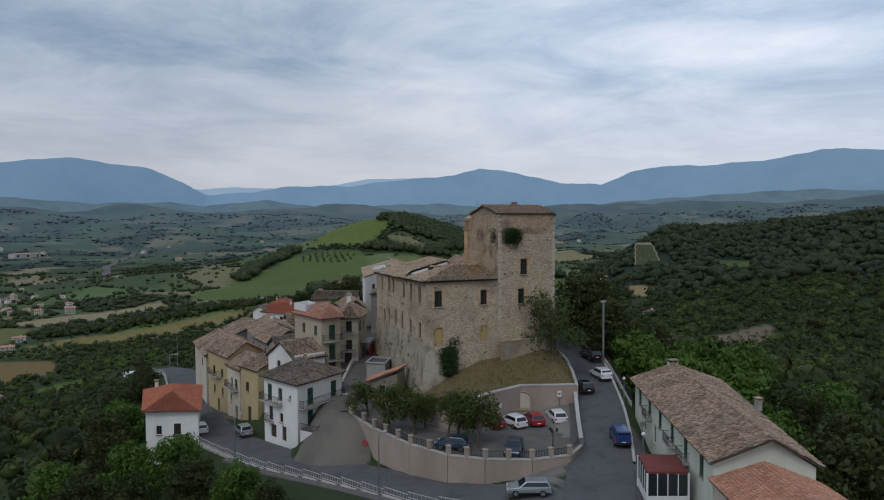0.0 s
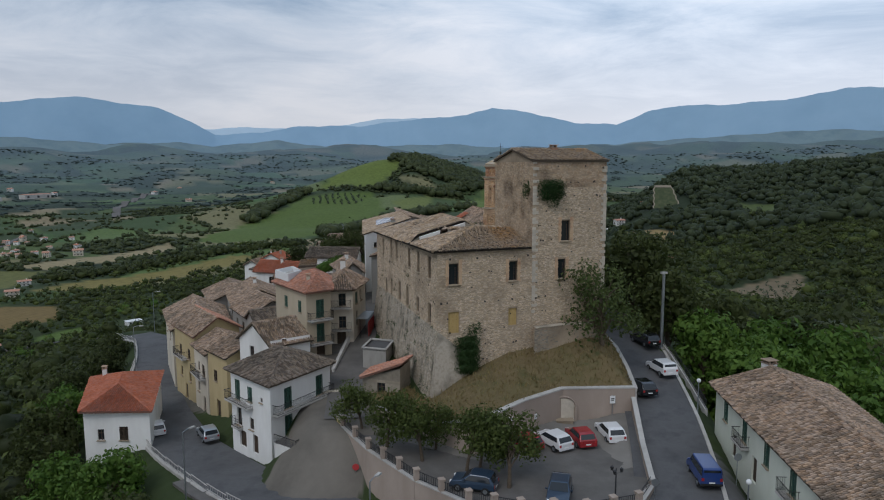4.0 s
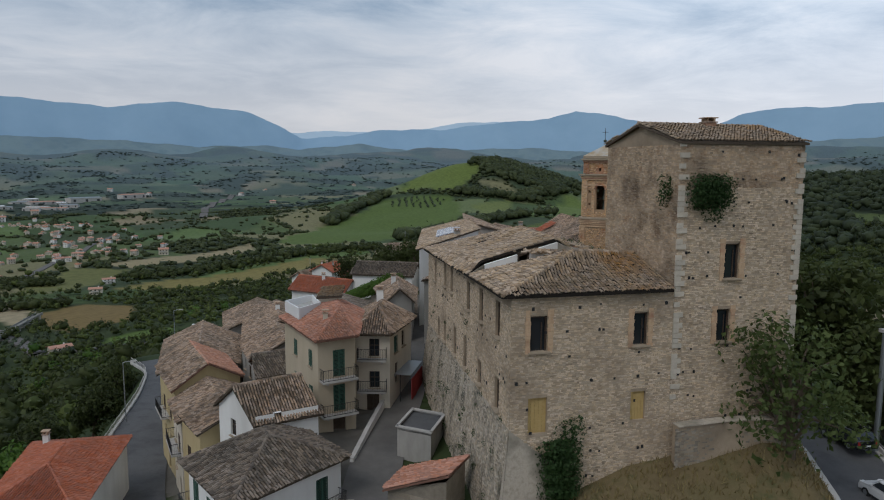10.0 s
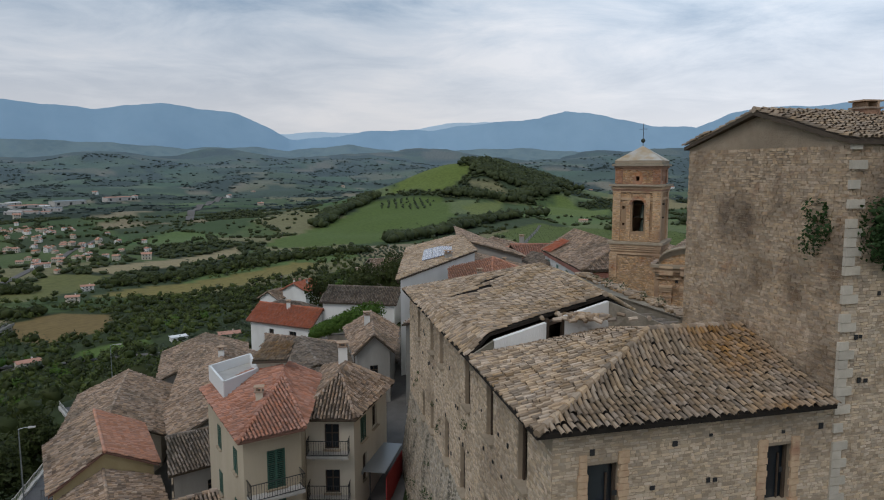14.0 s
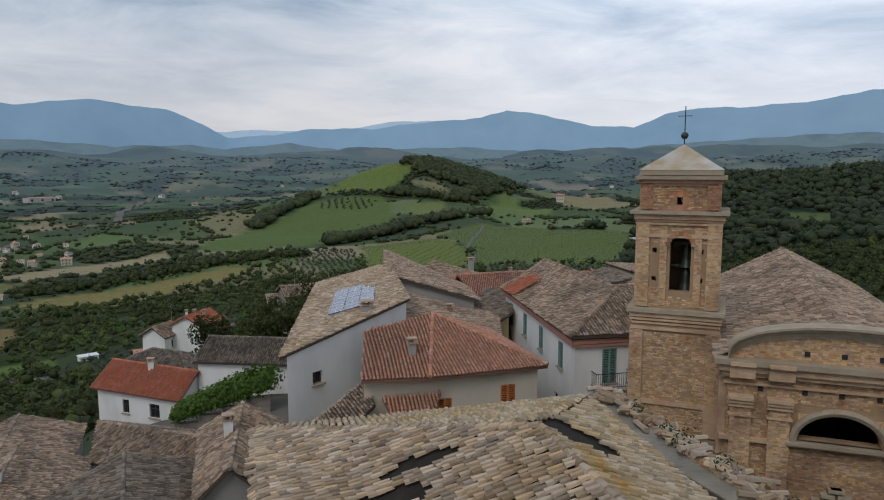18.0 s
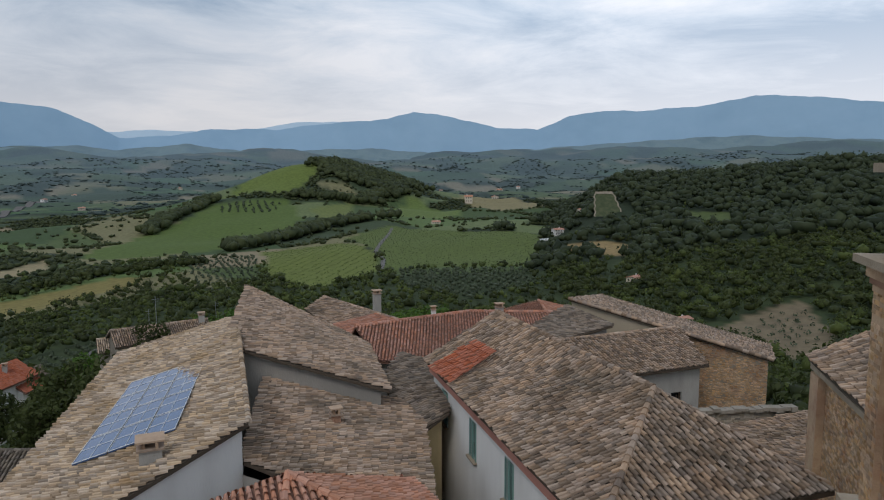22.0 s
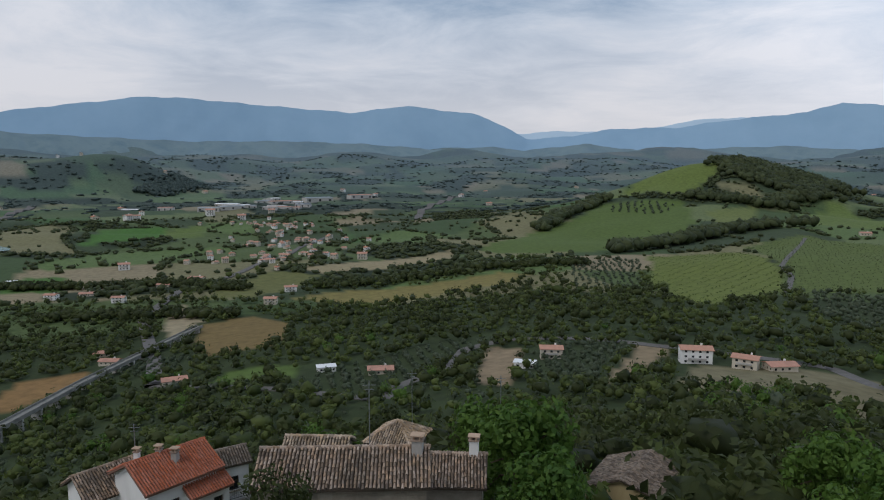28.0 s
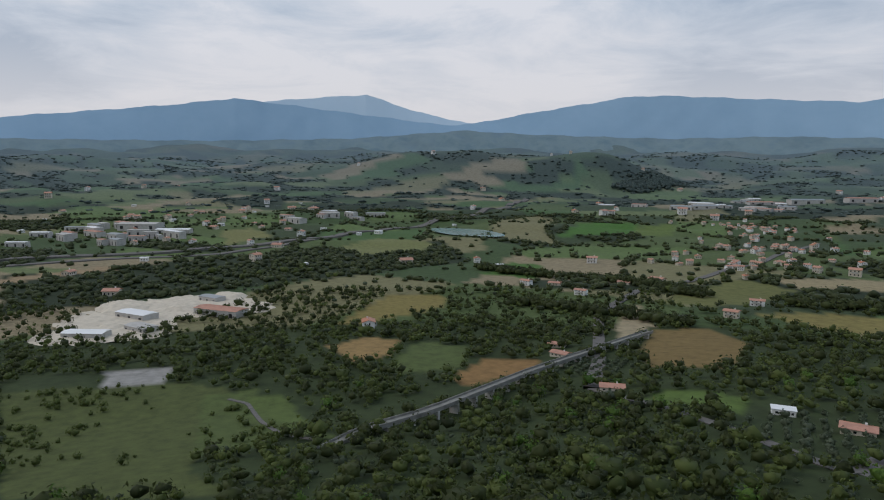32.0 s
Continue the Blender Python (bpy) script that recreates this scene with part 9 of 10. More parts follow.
ROWS = (([(98, 244), (104, 256), (132, 268), (133, 262), (119, 241), (104, 224), (95, 226)], 4.6, 4.6, 25, (0.5, 0.9), 16, LEAF_OLIVE, "young olive trees on the bare slope", "olive trees"),
        ([(26, 451), (91, 424), (87, 377), (46, 335), (27, 376)], 5.2, 5.2, 20, (1.1, 1.6), 14, LEAF_OLIVE, "rows of olive trees below the vineyard", "olive trees"),
        ([(-95, 516), (-69, 570), (-60, 572), (-40, 442), (-70, 433)], 5.0, 5.0, 60, (0.9, 1.3), 10, LEAF_OLIVE, "olive grove beside the vineyard", "olive trees"),
        ([(-150, 930), (-80, 925), (-80, 1010), (-150, 1020)], 9, 9, 10, (1.5, 2.2), 8, LEAF_OLIVE, "olive grove on the hillside", "olive trees"),
        ([(-98, 242), (-70, 240), (-68, 268), (-60, 300), (-80, 300), (-96, 270)], 3.6, 3.6, 35, (0.8, 1.2), 16, LEAF_OLIVE, "olive trees near the farmhouses", "olive trees"),
        ([(-40, 252), (-24, 250), (-24, 300), (-44, 296)], 3.4, 3.4, 65, (0.8, 1.2), 16, LEAF_OLIVE, "olive trees between the farm tracks", "olive trees"),
        ([(-150, 262), (-172, 256), (-184, 276), (-160, 284)], 3.4, 3.4, 30, (0.8, 1.1), 14, LEAF_OLIVE, "olive trees beside the viaduct", "olive trees"),
        ([(-59, 615), (-3, 655), (22, 540), (16, 432), (-12, 389), (-38, 453)], 3.4, 6.0, 75, (0.45, 0.7), 5, LEAF_MID, "rows of vines", "vines"),
        ([(2, 690), (46, 780), (146, 630), (152, 600), (98, 430), (56, 462), (21, 440), (25, 521)], 3.8, 6.5, 48, (0.5, 0.75), 5, LEAF_VALLEY, "rows of vines", "vines"))
OPEN += [r_[0] for r_ in ROWS]
for label, n, r0, r1, a0, a1, need, cover, size, k, cs, mat, seed in (
        ("dense trees on the slopes under the village", 2200, 26, 110, -180, 180, 0.55, 1.0, (1.5, 2.9), 42, 0.36, LEAF_WOOD, 1),
        ("scrub and bushes on the slopes", 2200, 27, 190, -125, 120, 0.3, 1.0, (0.6, 1.3), 18, 0.32, LEAF_OLIVE, 2),
        ("bright young trees on the slopes", 420, 27, 230, -120, 70, 0.2, 0.9, (1.4, 2.6), 70, 0.30, LEAF_BRIGHT, 3),
        ("woods on the middle slopes", 7600, 95, 420, -125, 70, 0.45, 0.96, (1.4, 2.9), 16, 0.5, LEAF_WOOD, 4),
        ("green woods on the middle slopes", 4600, 95, 420, -125, 70, 0.3, 0.95, (1.2, 2.5), 16, 0.5, LEAF_MID, 14),
        ("dark woods on the slope beyond the street", 2600, 30, 330, 18, 125, 0.9, 1.0, (1.7, 3.0), 30, 0.42, LEAF_WOOD, 9),
        ("green trees on the slope beyond the street", 1100, 30, 330, 18, 125, 0.9, 1.0, (1.7, 3.0), 42, 0.38, LEAF_MID, 15),
        ("mixed scrub on the slope below the houses", 5000, 27, 330, -130, 15, 0.6, 1.0, (0.9, 2.0), 13, 0.42, LEAF_MID, 10),
        ("thick woods over the hill beyond the valley", 13000, 330, 1250, 13, 66, 1.0, 1.0, (2.2, 4.4), 5, 0.72, LEAF_HILL, 11),
        ("olive trees on the middle slopes", 3000, 130, 460, -125, 60, 0.0, 0.75, (0.9, 1.6), 14, 0.42, LEAF_OLIVE, 5),
        ("green trees in the valley", 2600, 130, 520, -125, 60, 0.0, 0.75, (1.4, 2.8), 14, 0.5, LEAF_MID, 6),
        ("woods and hedges across the valley", 42000, 420, 1150, -118, 18, 0.08, 1.0, (1.7, 3.6), 3, 0.9, LEAF_VALLEY, 7),
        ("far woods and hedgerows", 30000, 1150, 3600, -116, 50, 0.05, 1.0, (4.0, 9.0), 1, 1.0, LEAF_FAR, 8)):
    x, y, z, k_ = scatter(n, r0, r1, a0, a1, need, seed, cover)
    rad = np.random.default_rng(seed + 50).uniform(*size, len(x)) * np.where(np.random.default_rng(seed).random(len(x)) < 0.2, 1.3, 1.0) * k_ * (0.8 if r0 < 130 else 1.0)
    c = np.stack([x, y, z + rad * (0.9 if r0 < 400 else (0.4 if r0 < 1000 else 0.1))], -1)
    sq_ = 0.8 if r0 < 400 else (0.6 if r0 < 1000 else 0.32)
    v, f = leaf_cards(c, rad, k, cs, sq_)
    tagged(fast_mesh("woodland", v, f, mat), label, "trees", kind="stuff")
    v, f = cores(c, rad, sq_, fine=False, share=0.66 if r0 < 130 else 0.8)
    tagged(fast_mesh("woodland", v, f, mat), label, "trees", kind="stuff")

# shrubs dotted over the open meadow
g = np.random.default_rng(90)
mx_, my_ = g.uniform(-240, -110, 900), g.uniform(100, 172, 900)
ok = inside(MEADOW, mx_, my_) & (wave(mx_, my_, 60, 0.7) + 0.7 * wave(mx_, my_, 23, 1.9) > g.uniform(-0.3, 0.9, 900))
mx_, my_, k_ = vale(mx_[ok], my_[ok])
rad = g.uniform(0.7, 2.3, len(mx_))
c = np.stack([mx_, my_, land(mx_, my_) + rad * 0.6], -1)
v, f = leaf_cards(c, rad, 30, 0.36)
tagged(fast_mesh("shrubs", v, f, LEAF_MID), "green shrubs dotted over the meadow", "shrubs", kind="stuff")
v, f = cores(c, rad, share=0.66)
tagged(fast_mesh("shrubs", v, f, LEAF_MID), "green shrubs dotted over the meadow", "shrubs", kind="stuff")

# planted rows: olives and vines
def rows_in(poly, step, gap, turn, seed, size):
    g = np.random.default_rng(seed)
    p = np.array(poly)
    cx_, cy_ = p.mean(0)
    R = np.hypot(*(p - (cx_, cy_)).T).max()
    u, w = np.meshgrid(np.arange(-R, R, step), np.arange(-R, R, gap))
    t = radians(turn)
    x, y = cx_ + u * math.cos(t) - w * math.sin(t), cy_ + u * math.sin(t) + w * math.cos(t)
    x, y = x + g.normal(0, 0.12 * min(step, gap), x.shape), y + g.normal(0, 0.05 * step, y.shape)
    ok = inside(poly, x, y) & (g.random(x.shape) < 0.94)
    x, y = x[ok], y[ok]
    x, y, k_ = vale(x, y)
    rad = g.uniform(*size, len(x)) * k_
    return np.stack([x, y, land(x, y) + rad * 0.8], -1), rad


for poly, step, gap, turn, size, k, mat, label, cat in ROWS:
    c, rad = rows_in(poly, step, gap, turn, 21, size)
    v, f = leaf_cards(c, rad, k, 0.5)
    tagged(fast_mesh("planting", v, f, mat), label, cat, kind="stuff")
    if size[0] > 0.7:
        v, f = cores(c, rad, share=0.8)
        tagged(fast_mesh("planting", v, f, mat), label, cat, kind="stuff")
# a dense dark hedge line across the fields
for pts_, wid, label in (([(-217, 432), (-162, 493), (-119, 514), (-85, 520)], 5.5, "long dark belt of trees between two fields"), ([(-300, 330), (-240, 350), (-205, 352)], 5.0, "belt of trees by the farms"),
                         ([(-420, 380), (-340, 420), (-260, 425)], 7.0, "belt of trees along the stream"), ([(-90, 640), (-60, 690), (-30, 780), (30, 840), (60, 850)], 8.0, "belt of trees under the green hill"), ([(-1400, 1420), (-1440, 1600), (-1560, 1720)], 40.0, "woods on the crag above the river"), ([(-10, 1235), (40, 1215), (100, 1290), (60, 1250)], 44.0, "wood on the flank of the green hill"), ([(-20, 1300), (10, 1200), (80, 1170), (60, 1260), (10, 1300), (40, 1350), (100, 1300)], 34.0, "wood over the shoulder of the green hill"), ([(-60, 1060), (20, 1060), (90, 1150)], 16.0, "wood below the hilltop"), ([(-200, 830), (-190, 950), (-180, 1060), (-200, 1120)], 10.0, "belt of trees up the hillside")):
    p = np.array(pts_, float)
    s_ = np.r_[0, np.cumsum(np.hypot(*np.diff(p, axis=0).T))]
    t = rng.uniform(0, s_[-1], int(s_[-1] * (0.22 if p[0, 1] < 600 else 0.07) * wid))
    x, y = np.interp(t, s_, p[:, 0]) + rng.normal(0, wid / 2, len(t)), np.interp(t, s_, p[:, 1]) + rng.normal(0, wid / 2, len(t))
    x, y, k_ = vale(x, y)
    rad = k_ * rng.uniform(2.0, 3.4, len(t)) * (1.0 if p[0, 1] < 600 else 2.4)
    c = np.stack([x, y, land(x, y) + rad * 0.8], -1)
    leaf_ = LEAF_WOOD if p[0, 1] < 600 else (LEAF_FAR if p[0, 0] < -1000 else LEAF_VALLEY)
    v, f = leaf_cards(c, rad, 14 if p[0, 1] < 600 else 5, 0.7)
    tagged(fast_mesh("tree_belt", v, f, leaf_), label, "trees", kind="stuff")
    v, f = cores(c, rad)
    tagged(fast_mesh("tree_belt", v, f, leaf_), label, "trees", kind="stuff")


# ---- houses in the valley ----
def far_house(w, d, h, wall, tile, storeys, label, flat_=False):
    ob = thing("farmhouse", (0, 0, 0), label, "house", "valley houses")
    foot = [(-w / 2, -d / 2), (w / 2, -d / 2), (w / 2, d / 2), (-w / 2, d / 2)]
    b = Build()
    sh = h / storeys
    for i in range(4):
        L = w if i % 2 == 0 else d
        hs = []
        for s in range(storeys):
            for u in np.arange(1.4, L - 0.9, 2.3):
                hs.append((u - 0.4, u + 0.4, s * sh + 0.9, s * sh + 2.1))
        wall_with_openings(b, foot[i], foot[(i + 1) % 4], -3.0, h, h, hs, 0.2)
        P_, Q_ = Vector(foot[i]), Vector(foot[(i + 1) % 4])
        dd_ = (Q_ - P_).normalized()
        for u0, u1, a, c_ in hs:
            m = P_ + dd_ * (u0 + u1) / 2 - Vector((dd_.y, -dd_.x)) * 0.15
            part("window", Build().box((m.x, m.y, (a + c_) / 2), (0.8, 0.05, c_ - a), math.degrees(math.atan2(dd_.y, dd_.x))), GLASS, ob)
    if flat_:
        part("roof", Build().solid([(x * 1.08, y * 1.08) for x, y in foot], h, h + 0.25), tile, ob)
    else:
        rb_ = Build()
        sl, _, gb = gable_roof(foot, h, h + d * 0.17, 0.5, 0)
        for s in sl:
            k = len(rb_.v)
            rb_.v += list(s) + [(p[0], p[1], p[2] - 0.2) for p in s]
            rb_.f += [tuple(k + q_ for q_ in t_) for t_ in ((0, 1, 2, 3), (7, 6, 5, 4), (0, 4, 5, 1), (1, 5, 6, 2), (2, 6, 7, 3), (3, 7, 4, 0))]
        for g_ in gb:
            b.poly(g_)
        part("roof", rb_, tile, ob)
        part("chimney", Build().box((w * 0.2, d * 0.1, h + d * 0.17), (0.6, 0.6, 1.6)), PLASTER_WHITE, ob)
    part("wall", b, wall, ob)
    if storeys > 1:
        part("balcony", Build().box((0, -d / 2 - 0.5, sh), (w * 0.6, 1.0, 0.15)).box((0, -d / 2 - 0.95, sh + 0.5), (w * 0.6, 0.08, 0.9)), CONCRETE, ob)
    return ob


FARS = [far_house(8, 6.5, 5.6, PLASTER_WHITE, TILE_RED, 2, "white two-storey country house with red roof"), far_house(9, 7, 3.2, PLASTER_CREAM, TILE_RED, 1, "low cream farmhouse with red roof"),
        far_house(7.5, 7, 6.0, PLASTER_CREAM, TILE_ORANGE, 2, "cream country house with orange roof"), far_house(7, 5.5, 3.0, PLASTER_WHITE, WHITE_PAINT, 1, "white flat-roofed house in the olive groves", True),
        far_house(10, 7.5, 8.0, PLASTER_WHITE, TILE_ORANGE, 3, "white three-storey house with long balconies")]
placed = set()


def settle(k, x, y, turn, s=1.0, tall=1.0):
    x, y, k_ = (float(q_) for q_ in vale(x, y))
    s *= 1 + (k_ - 1) * (0.8 if k_ > 1.5 else 1.0)
    m = pose(x, y, ground_at(x, y) + 0.1, 0, 0, turn) @ Matrix.Diagonal((s * (2 - tall), s, s * tall, 1))
    if k not in placed:
        placed.add(k)
        FARS[k].matrix_basis = m
        return
    keep_ = FARS[k].matrix_basis.copy()
    FARS[k].matrix_basis = Matrix()
    copy_thing(FARS[k], m)
    FARS[k].matrix_basis = keep_


for k, x, y, t in ((4, -7, 285, 15), (2, 4, 282, -10), (1, 11, 284, 30), (2, -40, 278, 20), (3, -43, 266, 10), (3, -98, 266, 40), (1, -82, 267, 30), (1, -140, 254, 50), (2, -209, 384, 25), (0, -223, 419, 35), (4, 71, 285, 0), (2, 79, 287, 15), (1, 98, 274, 20), (3, 60, 284, 5), (0, 160, 584, 10), (3, 143, 558, 20),
                   (0, -299, 372, 30), (1, -332, 379, 40), (0, -342, 365, 20), (1, -315, 418, 30), (0, -411, 473, 50), (1, -314, 444, 15), (2, -271, 576, 25), (1, 118, 350, 40), (3, 190, 645, 20), (1, 205, 655, 10), (1, 98, 811, 10), (1, -205, 285, 40), (1, -190, 275, 20)):
    settle(k, x, y, t, 0.62 if y < 300 else (0.72 if y < 420 else 0.95), 0.78 if y < 420 else 0.9)
g = np.random.default_rng(77)
for i in range(96):
    t = g.random()
    x, y = np.interp(t, [0, 0.5, 1], [-330, -400, -640]) + g.normal(0, 32), np.interp(t, [0, 0.5, 1], [520, 690, 900]) + g.normal(0, 26)
    settle(int(g.integers(0, 3)), x, y, g.uniform(0, 180), g.uniform(0.5, 0.75))
for i in range(60):
    x, y = -880 + g.normal(0, 230), 260 + g.normal(0, 120)
    settle(int(g.integers(0, 4)), x, y, g.uniform(0, 180), g.uniform(0.7, 1.2))
for i in range(46):
    a, r = math.radians(g.uniform(-100, 20)), g.uniform(1000, 2400)
    settle(int(g.integers(0, 3)), HUB[0] + r * math.sin(a), HUB[1] + r * math.cos(a), g.uniform(0, 180), g.uniform(1.0, 1.8))
# works and sheds by the valley road
SHEDS = [(-362, 150, 20, 9, 3.5, 35), (-392, 190, 14, 7, 3.5, 30), (-352, 188, 26, 10, 3.5, 40), (-332, 150, 14, 8, 3.0, 30), (-327, 128, 18, 8, 3.0, 60), (-942, 1500, 70, 26, 9, 60), (-885, 1600, 60, 24, 8, 60), (-850, 185, 44, 24, 6, 60), (-800, 215, 36, 14, 5, 65)]
g = np.random.default_rng(31)
for cx_, cy_, sx_, sy_, n_, big_ in ((-880, 1180, 110, 120, 14, 34), (-985, 1420, 70, 90, 9, 40), (-850, 150, 70, 60, 13, 22), (-930, 430, 50, 70, 9, 22), (-745, 160, 24, 50, 6, 16)):
    for _ in range(n_):
        SHEDS.append((cx_ + g.normal(0, sx_ / 1.6), cy_ + g.normal(0, sy_ / 1.6), big_ * g.uniform(0.6, 1.4), big_ * g.uniform(0.3, 0.6), g.uniform(4, 7), g.choice([20, 25, 65])))
for i, (x, y, w, d, h, t) in enumerate(SHEDS):
    x, y, k_ = (float(q_) for q_ in vale(x, y))
    w, d, h = w * k_, d * k_, h * k_
    z = ground_at(x, y)
    ws = thing("warehouse", (x, y, z), "pale industrial shed with a low-pitched roof", "warehouse", "valley works")
    c_, s_2 = math.cos(radians(t)), math.sin(radians(t))
    h = min(h, 14)
    rot = lambda u, v_: (x + u * c_ - v_ * s_2, y + u * s_2 + v_ * c_)
    ft_ = [rot(-w / 2, -d / 2), rot(w / 2, -d / 2), rot(w / 2, d / 2), rot(-w / 2, d / 2)]
    part("wall", Build().solid(ft_, z - 3, z + h), CONCRETE, ws)
    sl, _, gb = gable_roof(ft_, z + h, z + h + d * 0.06, 0.4, 0)
    rb_ = Build()
    for s in sl:
        rb_.poly(s)
    for q_ in gb:
        rb_.poly(q_)
    part("roof", rb_, (WHITE_PAINT, STEEL, TILE_RED, CONCRETE)[i % 4], ws)
    for u in np.linspace(-w / 2 + w * 0.12, w / 2 - w * 0.12, 3):
        m = rot(u, -d / 2 - 0.05)
        part("gate", Build().box((*m, z + h * 0.35), (w * 0.08, 0.15, h * 0.6), t), IRON, ws)
# gravel works
gv = surface("pale_gravel", [(0.50, 0.44, 0.35), (0.64, 0.57, 0.46)], 9.0, 1.0, 0.6, 0.5, 0.3)
gr_ = np.linspace(-1, 1, 40)
ux, uy = np.meshgrid(gr_, gr_)
for cx_, cy_, sx_, sy_, hh in ((-350, 140, 40, 26, 1.2), (-385, 178, 34, 34, 1.2), (-392, 146, 22, 14, 3.2), (-400, 200, 16, 10, 2.6), (-345, 138, 12, 8, 2), (-375, 172, 12, 9, 2.4), (-330, 118, 16, 12, 1.0), (-365, 205, 20, 12, 1.0)):
    x, y, k_ = vale(cx_ + ux * sx_, cy_ + uy * sy_)
    hh = hh * 1.65
    fall = np.clip(1 - np.hypot(ux, uy) * (1 + 0.2 * wave(x, y, 20, 0.4)), -0.2, 1)
    z = land(x, y) + np.where(fall > 0, 0.3 + hh * np.clip(fall * 1.6, 0, 1) ** 0.8, -0.4) + 0.4 * wave(x, y, 9, 0.3)
    i_ = np.arange(1600).reshape(40, 40)
    f = np.stack([i_[:-1, :-1], i_[:-1, 1:], i_[1:, 1:], i_[1:, :-1]], -1).reshape(-1, 4)
    tagged(area_mesh("gravel_heap", np.stack([x, y, z], -1).reshape(-1, 3), f, gv, smooth=True), "pale heap of gravel at the works", "gravel", kind="stuff")
# pond, valley roads, viaduct
px_, py_, pk_ = (float(q_) for q_ in vale(-646, 495))
pond_z = ground_at(px_, py_) + 3.0
part("pond", Build().poly([(px_ + pk_ * 52 * math.cos(a) * (1 + 0.2 * math.sin(2 * a)), py_ + pk_ * 30 * math.sin(a), pond_z) for a in np.linspace(0, 6.2, 30)]), shiny("pond_water", (0.22, 0.34, 0.30), 0.08))
tagged(bpy.data.objects["pond"], "pale green quarry pond in the valley", "water", kind="structure")
for pts_, wd_, lift_, name in (([(-660, -120), (-631, 69), (-625, 190), (-665, 320), (-725, 400), (-871, 600), (-1060, 820), (-1272, 1011)], 12, 2.5, "wide valley motorway"), ([(-590, -60), (-585, 120), (-600, 230), (-660, 330)], 8, 1.5, "road beside the motorway"), ([(-430, 1000), (-520, 1200), (-640, 1560), (-760, 1950)], 12, 2.5, "straight valley road"), ([(-146, 252), (-170, 275), (-191, 293), (-250, 343), (-291, 406), (-298, 443), (-340, 560), (-420, 760)], 5, 1.0, "country road from the viaduct"),
                               ([(-66, 240), (-69, 250), (-64, 270), (-68, 290), (-60, 300), (-30, 305), (22, 294), (29, 279), (90, 264)], 3.6, 0.35, "narrow lane by the farmhouses"), ([(-198, 164), (-191, 168), (-170, 167), (-153, 168), (-143, 173)], 1.3, 0.3, "pale footpath across the meadow"), ([(-66, 240), (-90, 244), (-120, 250), (-146, 252)], 3.2, 0.4, "lane in the olive groves"), ([(20, 440), (25, 503), (22, 546), (48, 760)], 3.0, 0.4, "dirt track between the vines")):
    p = way([(*(float(q_) for q_ in vale(x, y)[:2]), 0) for x, y in pts_])
    wd_ *= 1.5
    p[:, 2] = land(p[:, 0], p[:, 1])
    for _ in range(8):
        p[1:-1, 2] = np.maximum(p[1:-1, 2], (p[:-2, 2] + p[2:, 2]) / 2)
    ribbon("road", p, -wd_ / 2, wd_ / 2, lift_, PAVING, name, thick=lift_ + 1)
vq = way([(LOOKOUT[0] + 1.65 * (x - LOOKOUT[0]), LOOKOUT[1] + 1.65 * (y - LOOKOUT[1]), LOOKOUT[2] + 1.65 * (z - LOOKOUT[2])) for x, y, z in ((-120, 150, -32.5), (-142, 183, -34), (-148.7, 203.7, -35), (-170.3, 249.9, -37), (-196.8, 323.2, -39))])
VIA_GREY = surface("weathered_viaduct_concrete", [(0.20, 0.195, 0.175), (0.27, 0.26, 0.235)], 3.0, 0.9, 0.3, 0.2, 0.5)
via = thing("viaduct", (-284, 311, -76), "long concrete viaduct crossing the valley on thin piers", "viaduct")
d_ = np.gradient(vq[:, :2], axis=0); d_ /= np.linalg.norm(d_, axis=1)[:, None]
nn = np.stack([d_[:, 1], -d_[:, 0]], 1)
for off, w_, h_, mat, nm in ((0, 4.4, 0.9, VIA_GREY, "deck"), (-2.05, 0.3, 1.0, VIA_GREY, "parapet"), (2.05, 0.3, 1.0, VIA_GREY, "parapet")):
    for k in range(0, len(vq) - 8, 8):
        b = Build()
        a, c_ = vq[k].copy(), vq[k + 8].copy()
        a[:2] += nn[k] * off; c_[:2] += nn[k + 8] * off
        n0, n1 = nn[k] * w_ / 2, nn[k + 8] * w_ / 2
        zt = 0.0 if nm == "deck" else 0.9
        b.solid([(a[0] - n0[0], a[1] - n0[1]), (a[0] + n0[0], a[1] + n0[1]), (c_[0] + n1[0], c_[1] + n1[1]), (c_[0] - n1[0], c_[1] - n1[1])][::-1], [c_[2] - h_ + zt] * 2 + [a[2] - h_ + zt] * 2, [c_[2] + zt] * 2 + [a[2] + zt] * 2)
        part(nm, b, mat, via)
for k in range(6, len(vq) - 4, 9):
    x, y, z = vq[k]
    part("pier", Build().box((x, y, z - 8.3), (4.6, 1.1, 15), math.degrees(math.atan2(nn[k][1], nn[k][0]))), CONCRETE, via)
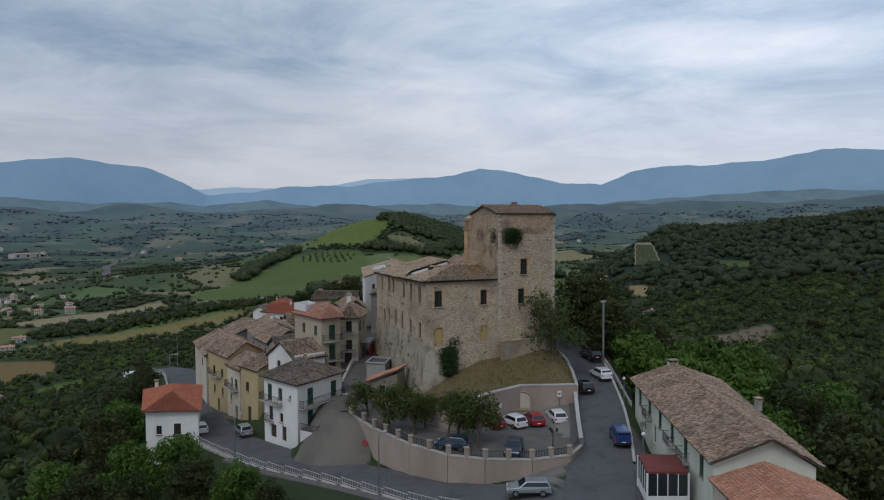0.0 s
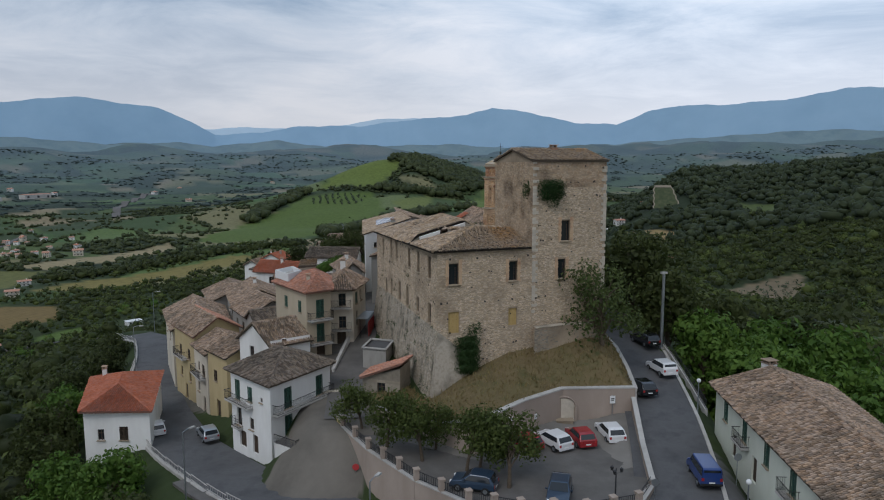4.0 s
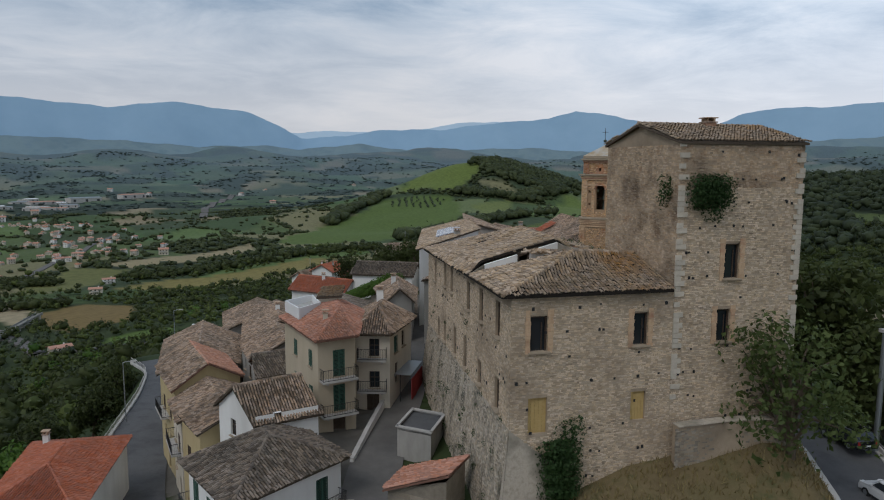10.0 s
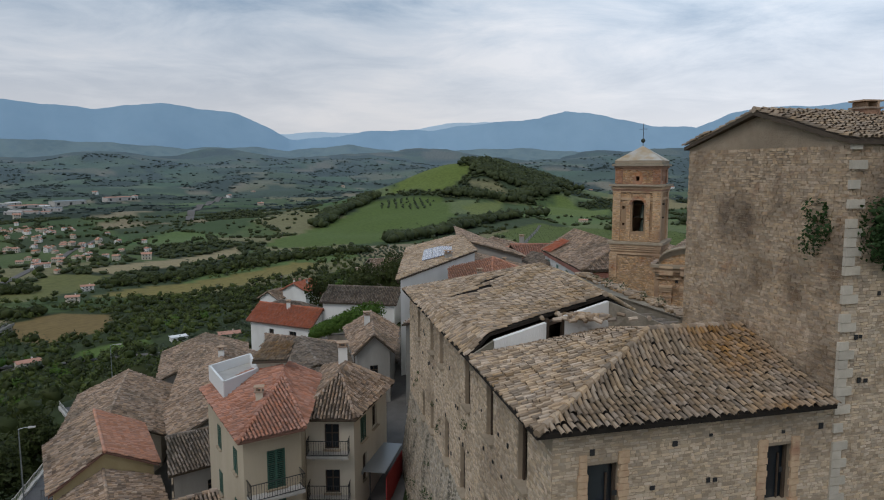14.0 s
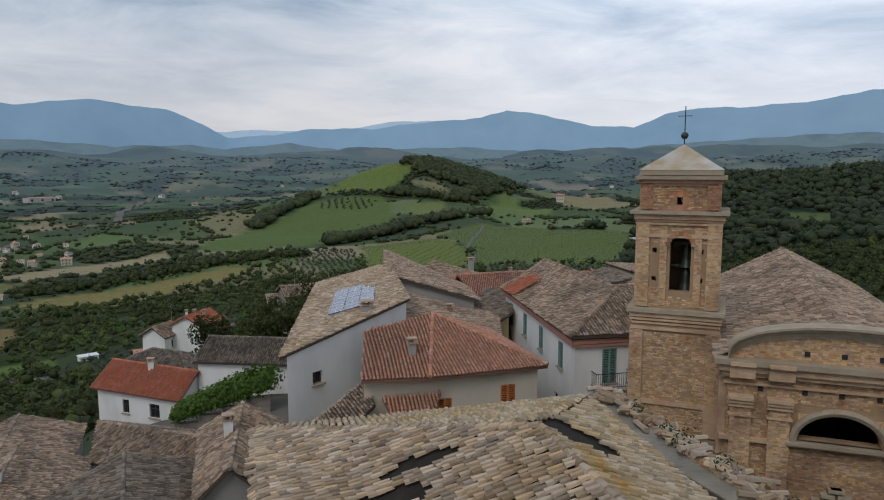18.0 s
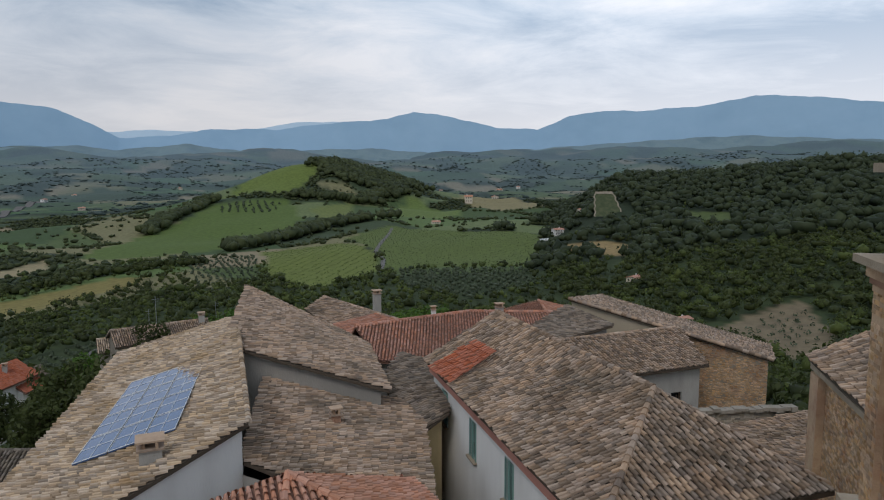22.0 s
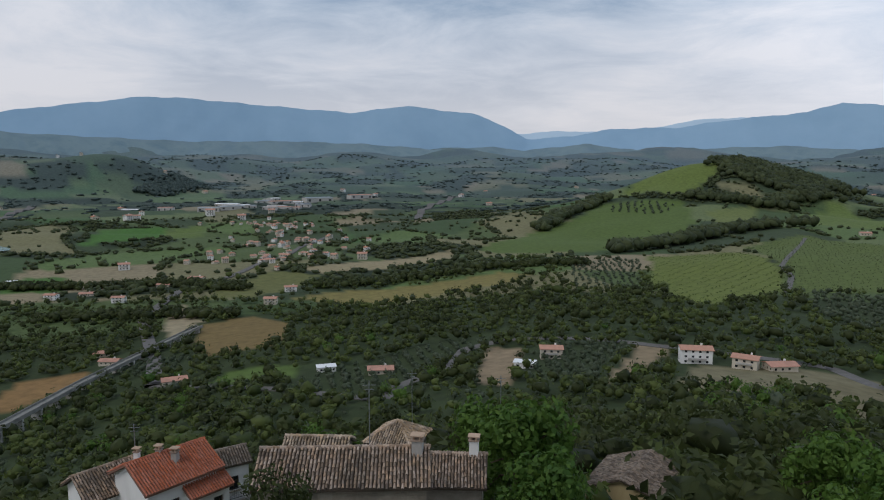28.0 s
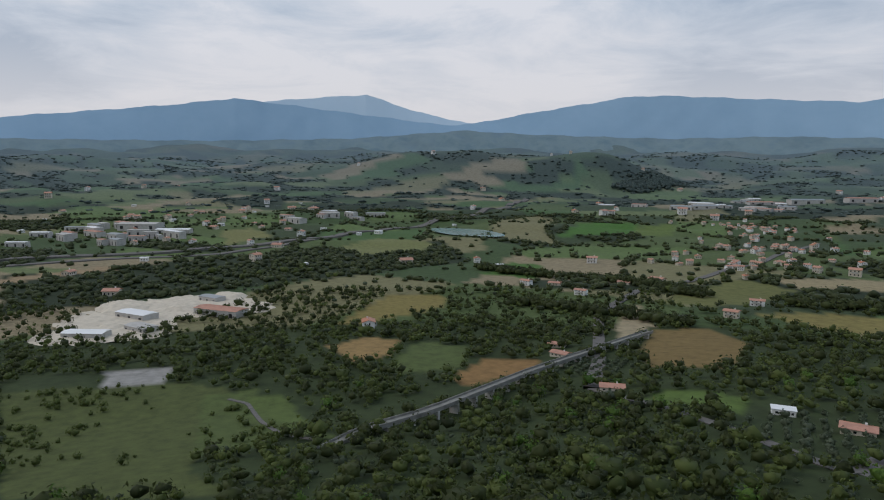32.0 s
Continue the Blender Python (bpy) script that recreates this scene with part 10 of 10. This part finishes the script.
# the bare scar on the wooded hill: a pale rim round an overgrown slope
sx_, sy_ = 308.0, 846.0
def scar_at(u, h, d):
    return (sx_ + u * 0.93 + d * 0.36, sy_ - u * 0.36 + d * 0.93 + h * 0.7, ground_at(sx_, sy_) - 2 + h)
half_at = lambda h: 17 - 0.2 * h + 0.8 * math.sin(h * 0.9)
scar = thing("quarry_scar", (sx_, sy_, ground_at(sx_, sy_)), "pale-rimmed overgrown scar in the wooded hillside", "rock")
fc, rm = Build(), Build()
for k in range(14):
    h0, h1 = 26 * k / 14, 26 * (k + 1) / 14
    fc.poly([scar_at(-half_at(h0), h0, 0), scar_at(half_at(h0), h0, 0), scar_at(half_at(h1), h1, 0), scar_at(-half_at(h1), h1, 0)])
    for e in (-1, 1):
        w0, w1 = half_at(h0), half_at(h1)
        rm.poly([scar_at(e * w0, h0, -0.8), scar_at(e * (w0 - 1.6), h0, -0.8), scar_at(e * (w1 - 1.6), h1, -0.8), scar_at(e * w1, h1, -0.8)])
rm.poly([scar_at(-half_at(26), 26, -0.8), scar_at(half_at(26), 26, -0.8), scar_at(half_at(26) - 1, 29, -0.2), scar_at(-half_at(26) + 1.5, 28.6, -0.2)])
part("face", fc, surface("overgrown_clay", [(0.05, 0.07, 0.035), (0.10, 0.11, 0.06)], 4.0, 1.0, 0.8, 0.6, 0.5, 0, (0.03, 0.045, 0.02), stain_scale=0.12), scar)
part("rim", rm, surface("bare_clay_rim", [(0.22, 0.19, 0.14), (0.30, 0.26, 0.20)], 3.0), scar)
# poles and aerials
for x, y, z, h in ((-21.0, 163.0, 3, 7.0), (-42.0, 162.0, -4, 8), (-26.8, 181, -9, 14.0), (-17.5, 180, -8, 14), (29, 116, 6, 9)):
    po = thing("pole", (x, y, z), "thin grey pole with an aerial", "pole", "poles")
    part("mast", Build().tube([(x, y, z - 1), (x, y, z + h)], 0.04, 6), STEEL, po)
    part("aerial", Build().box((x, y, z + h - 0.3), (0.9, 0.03, 0.03), 30).box((x, y, z + h - 0.6), (0.6, 0.03, 0.03), 30), STEEL, po)
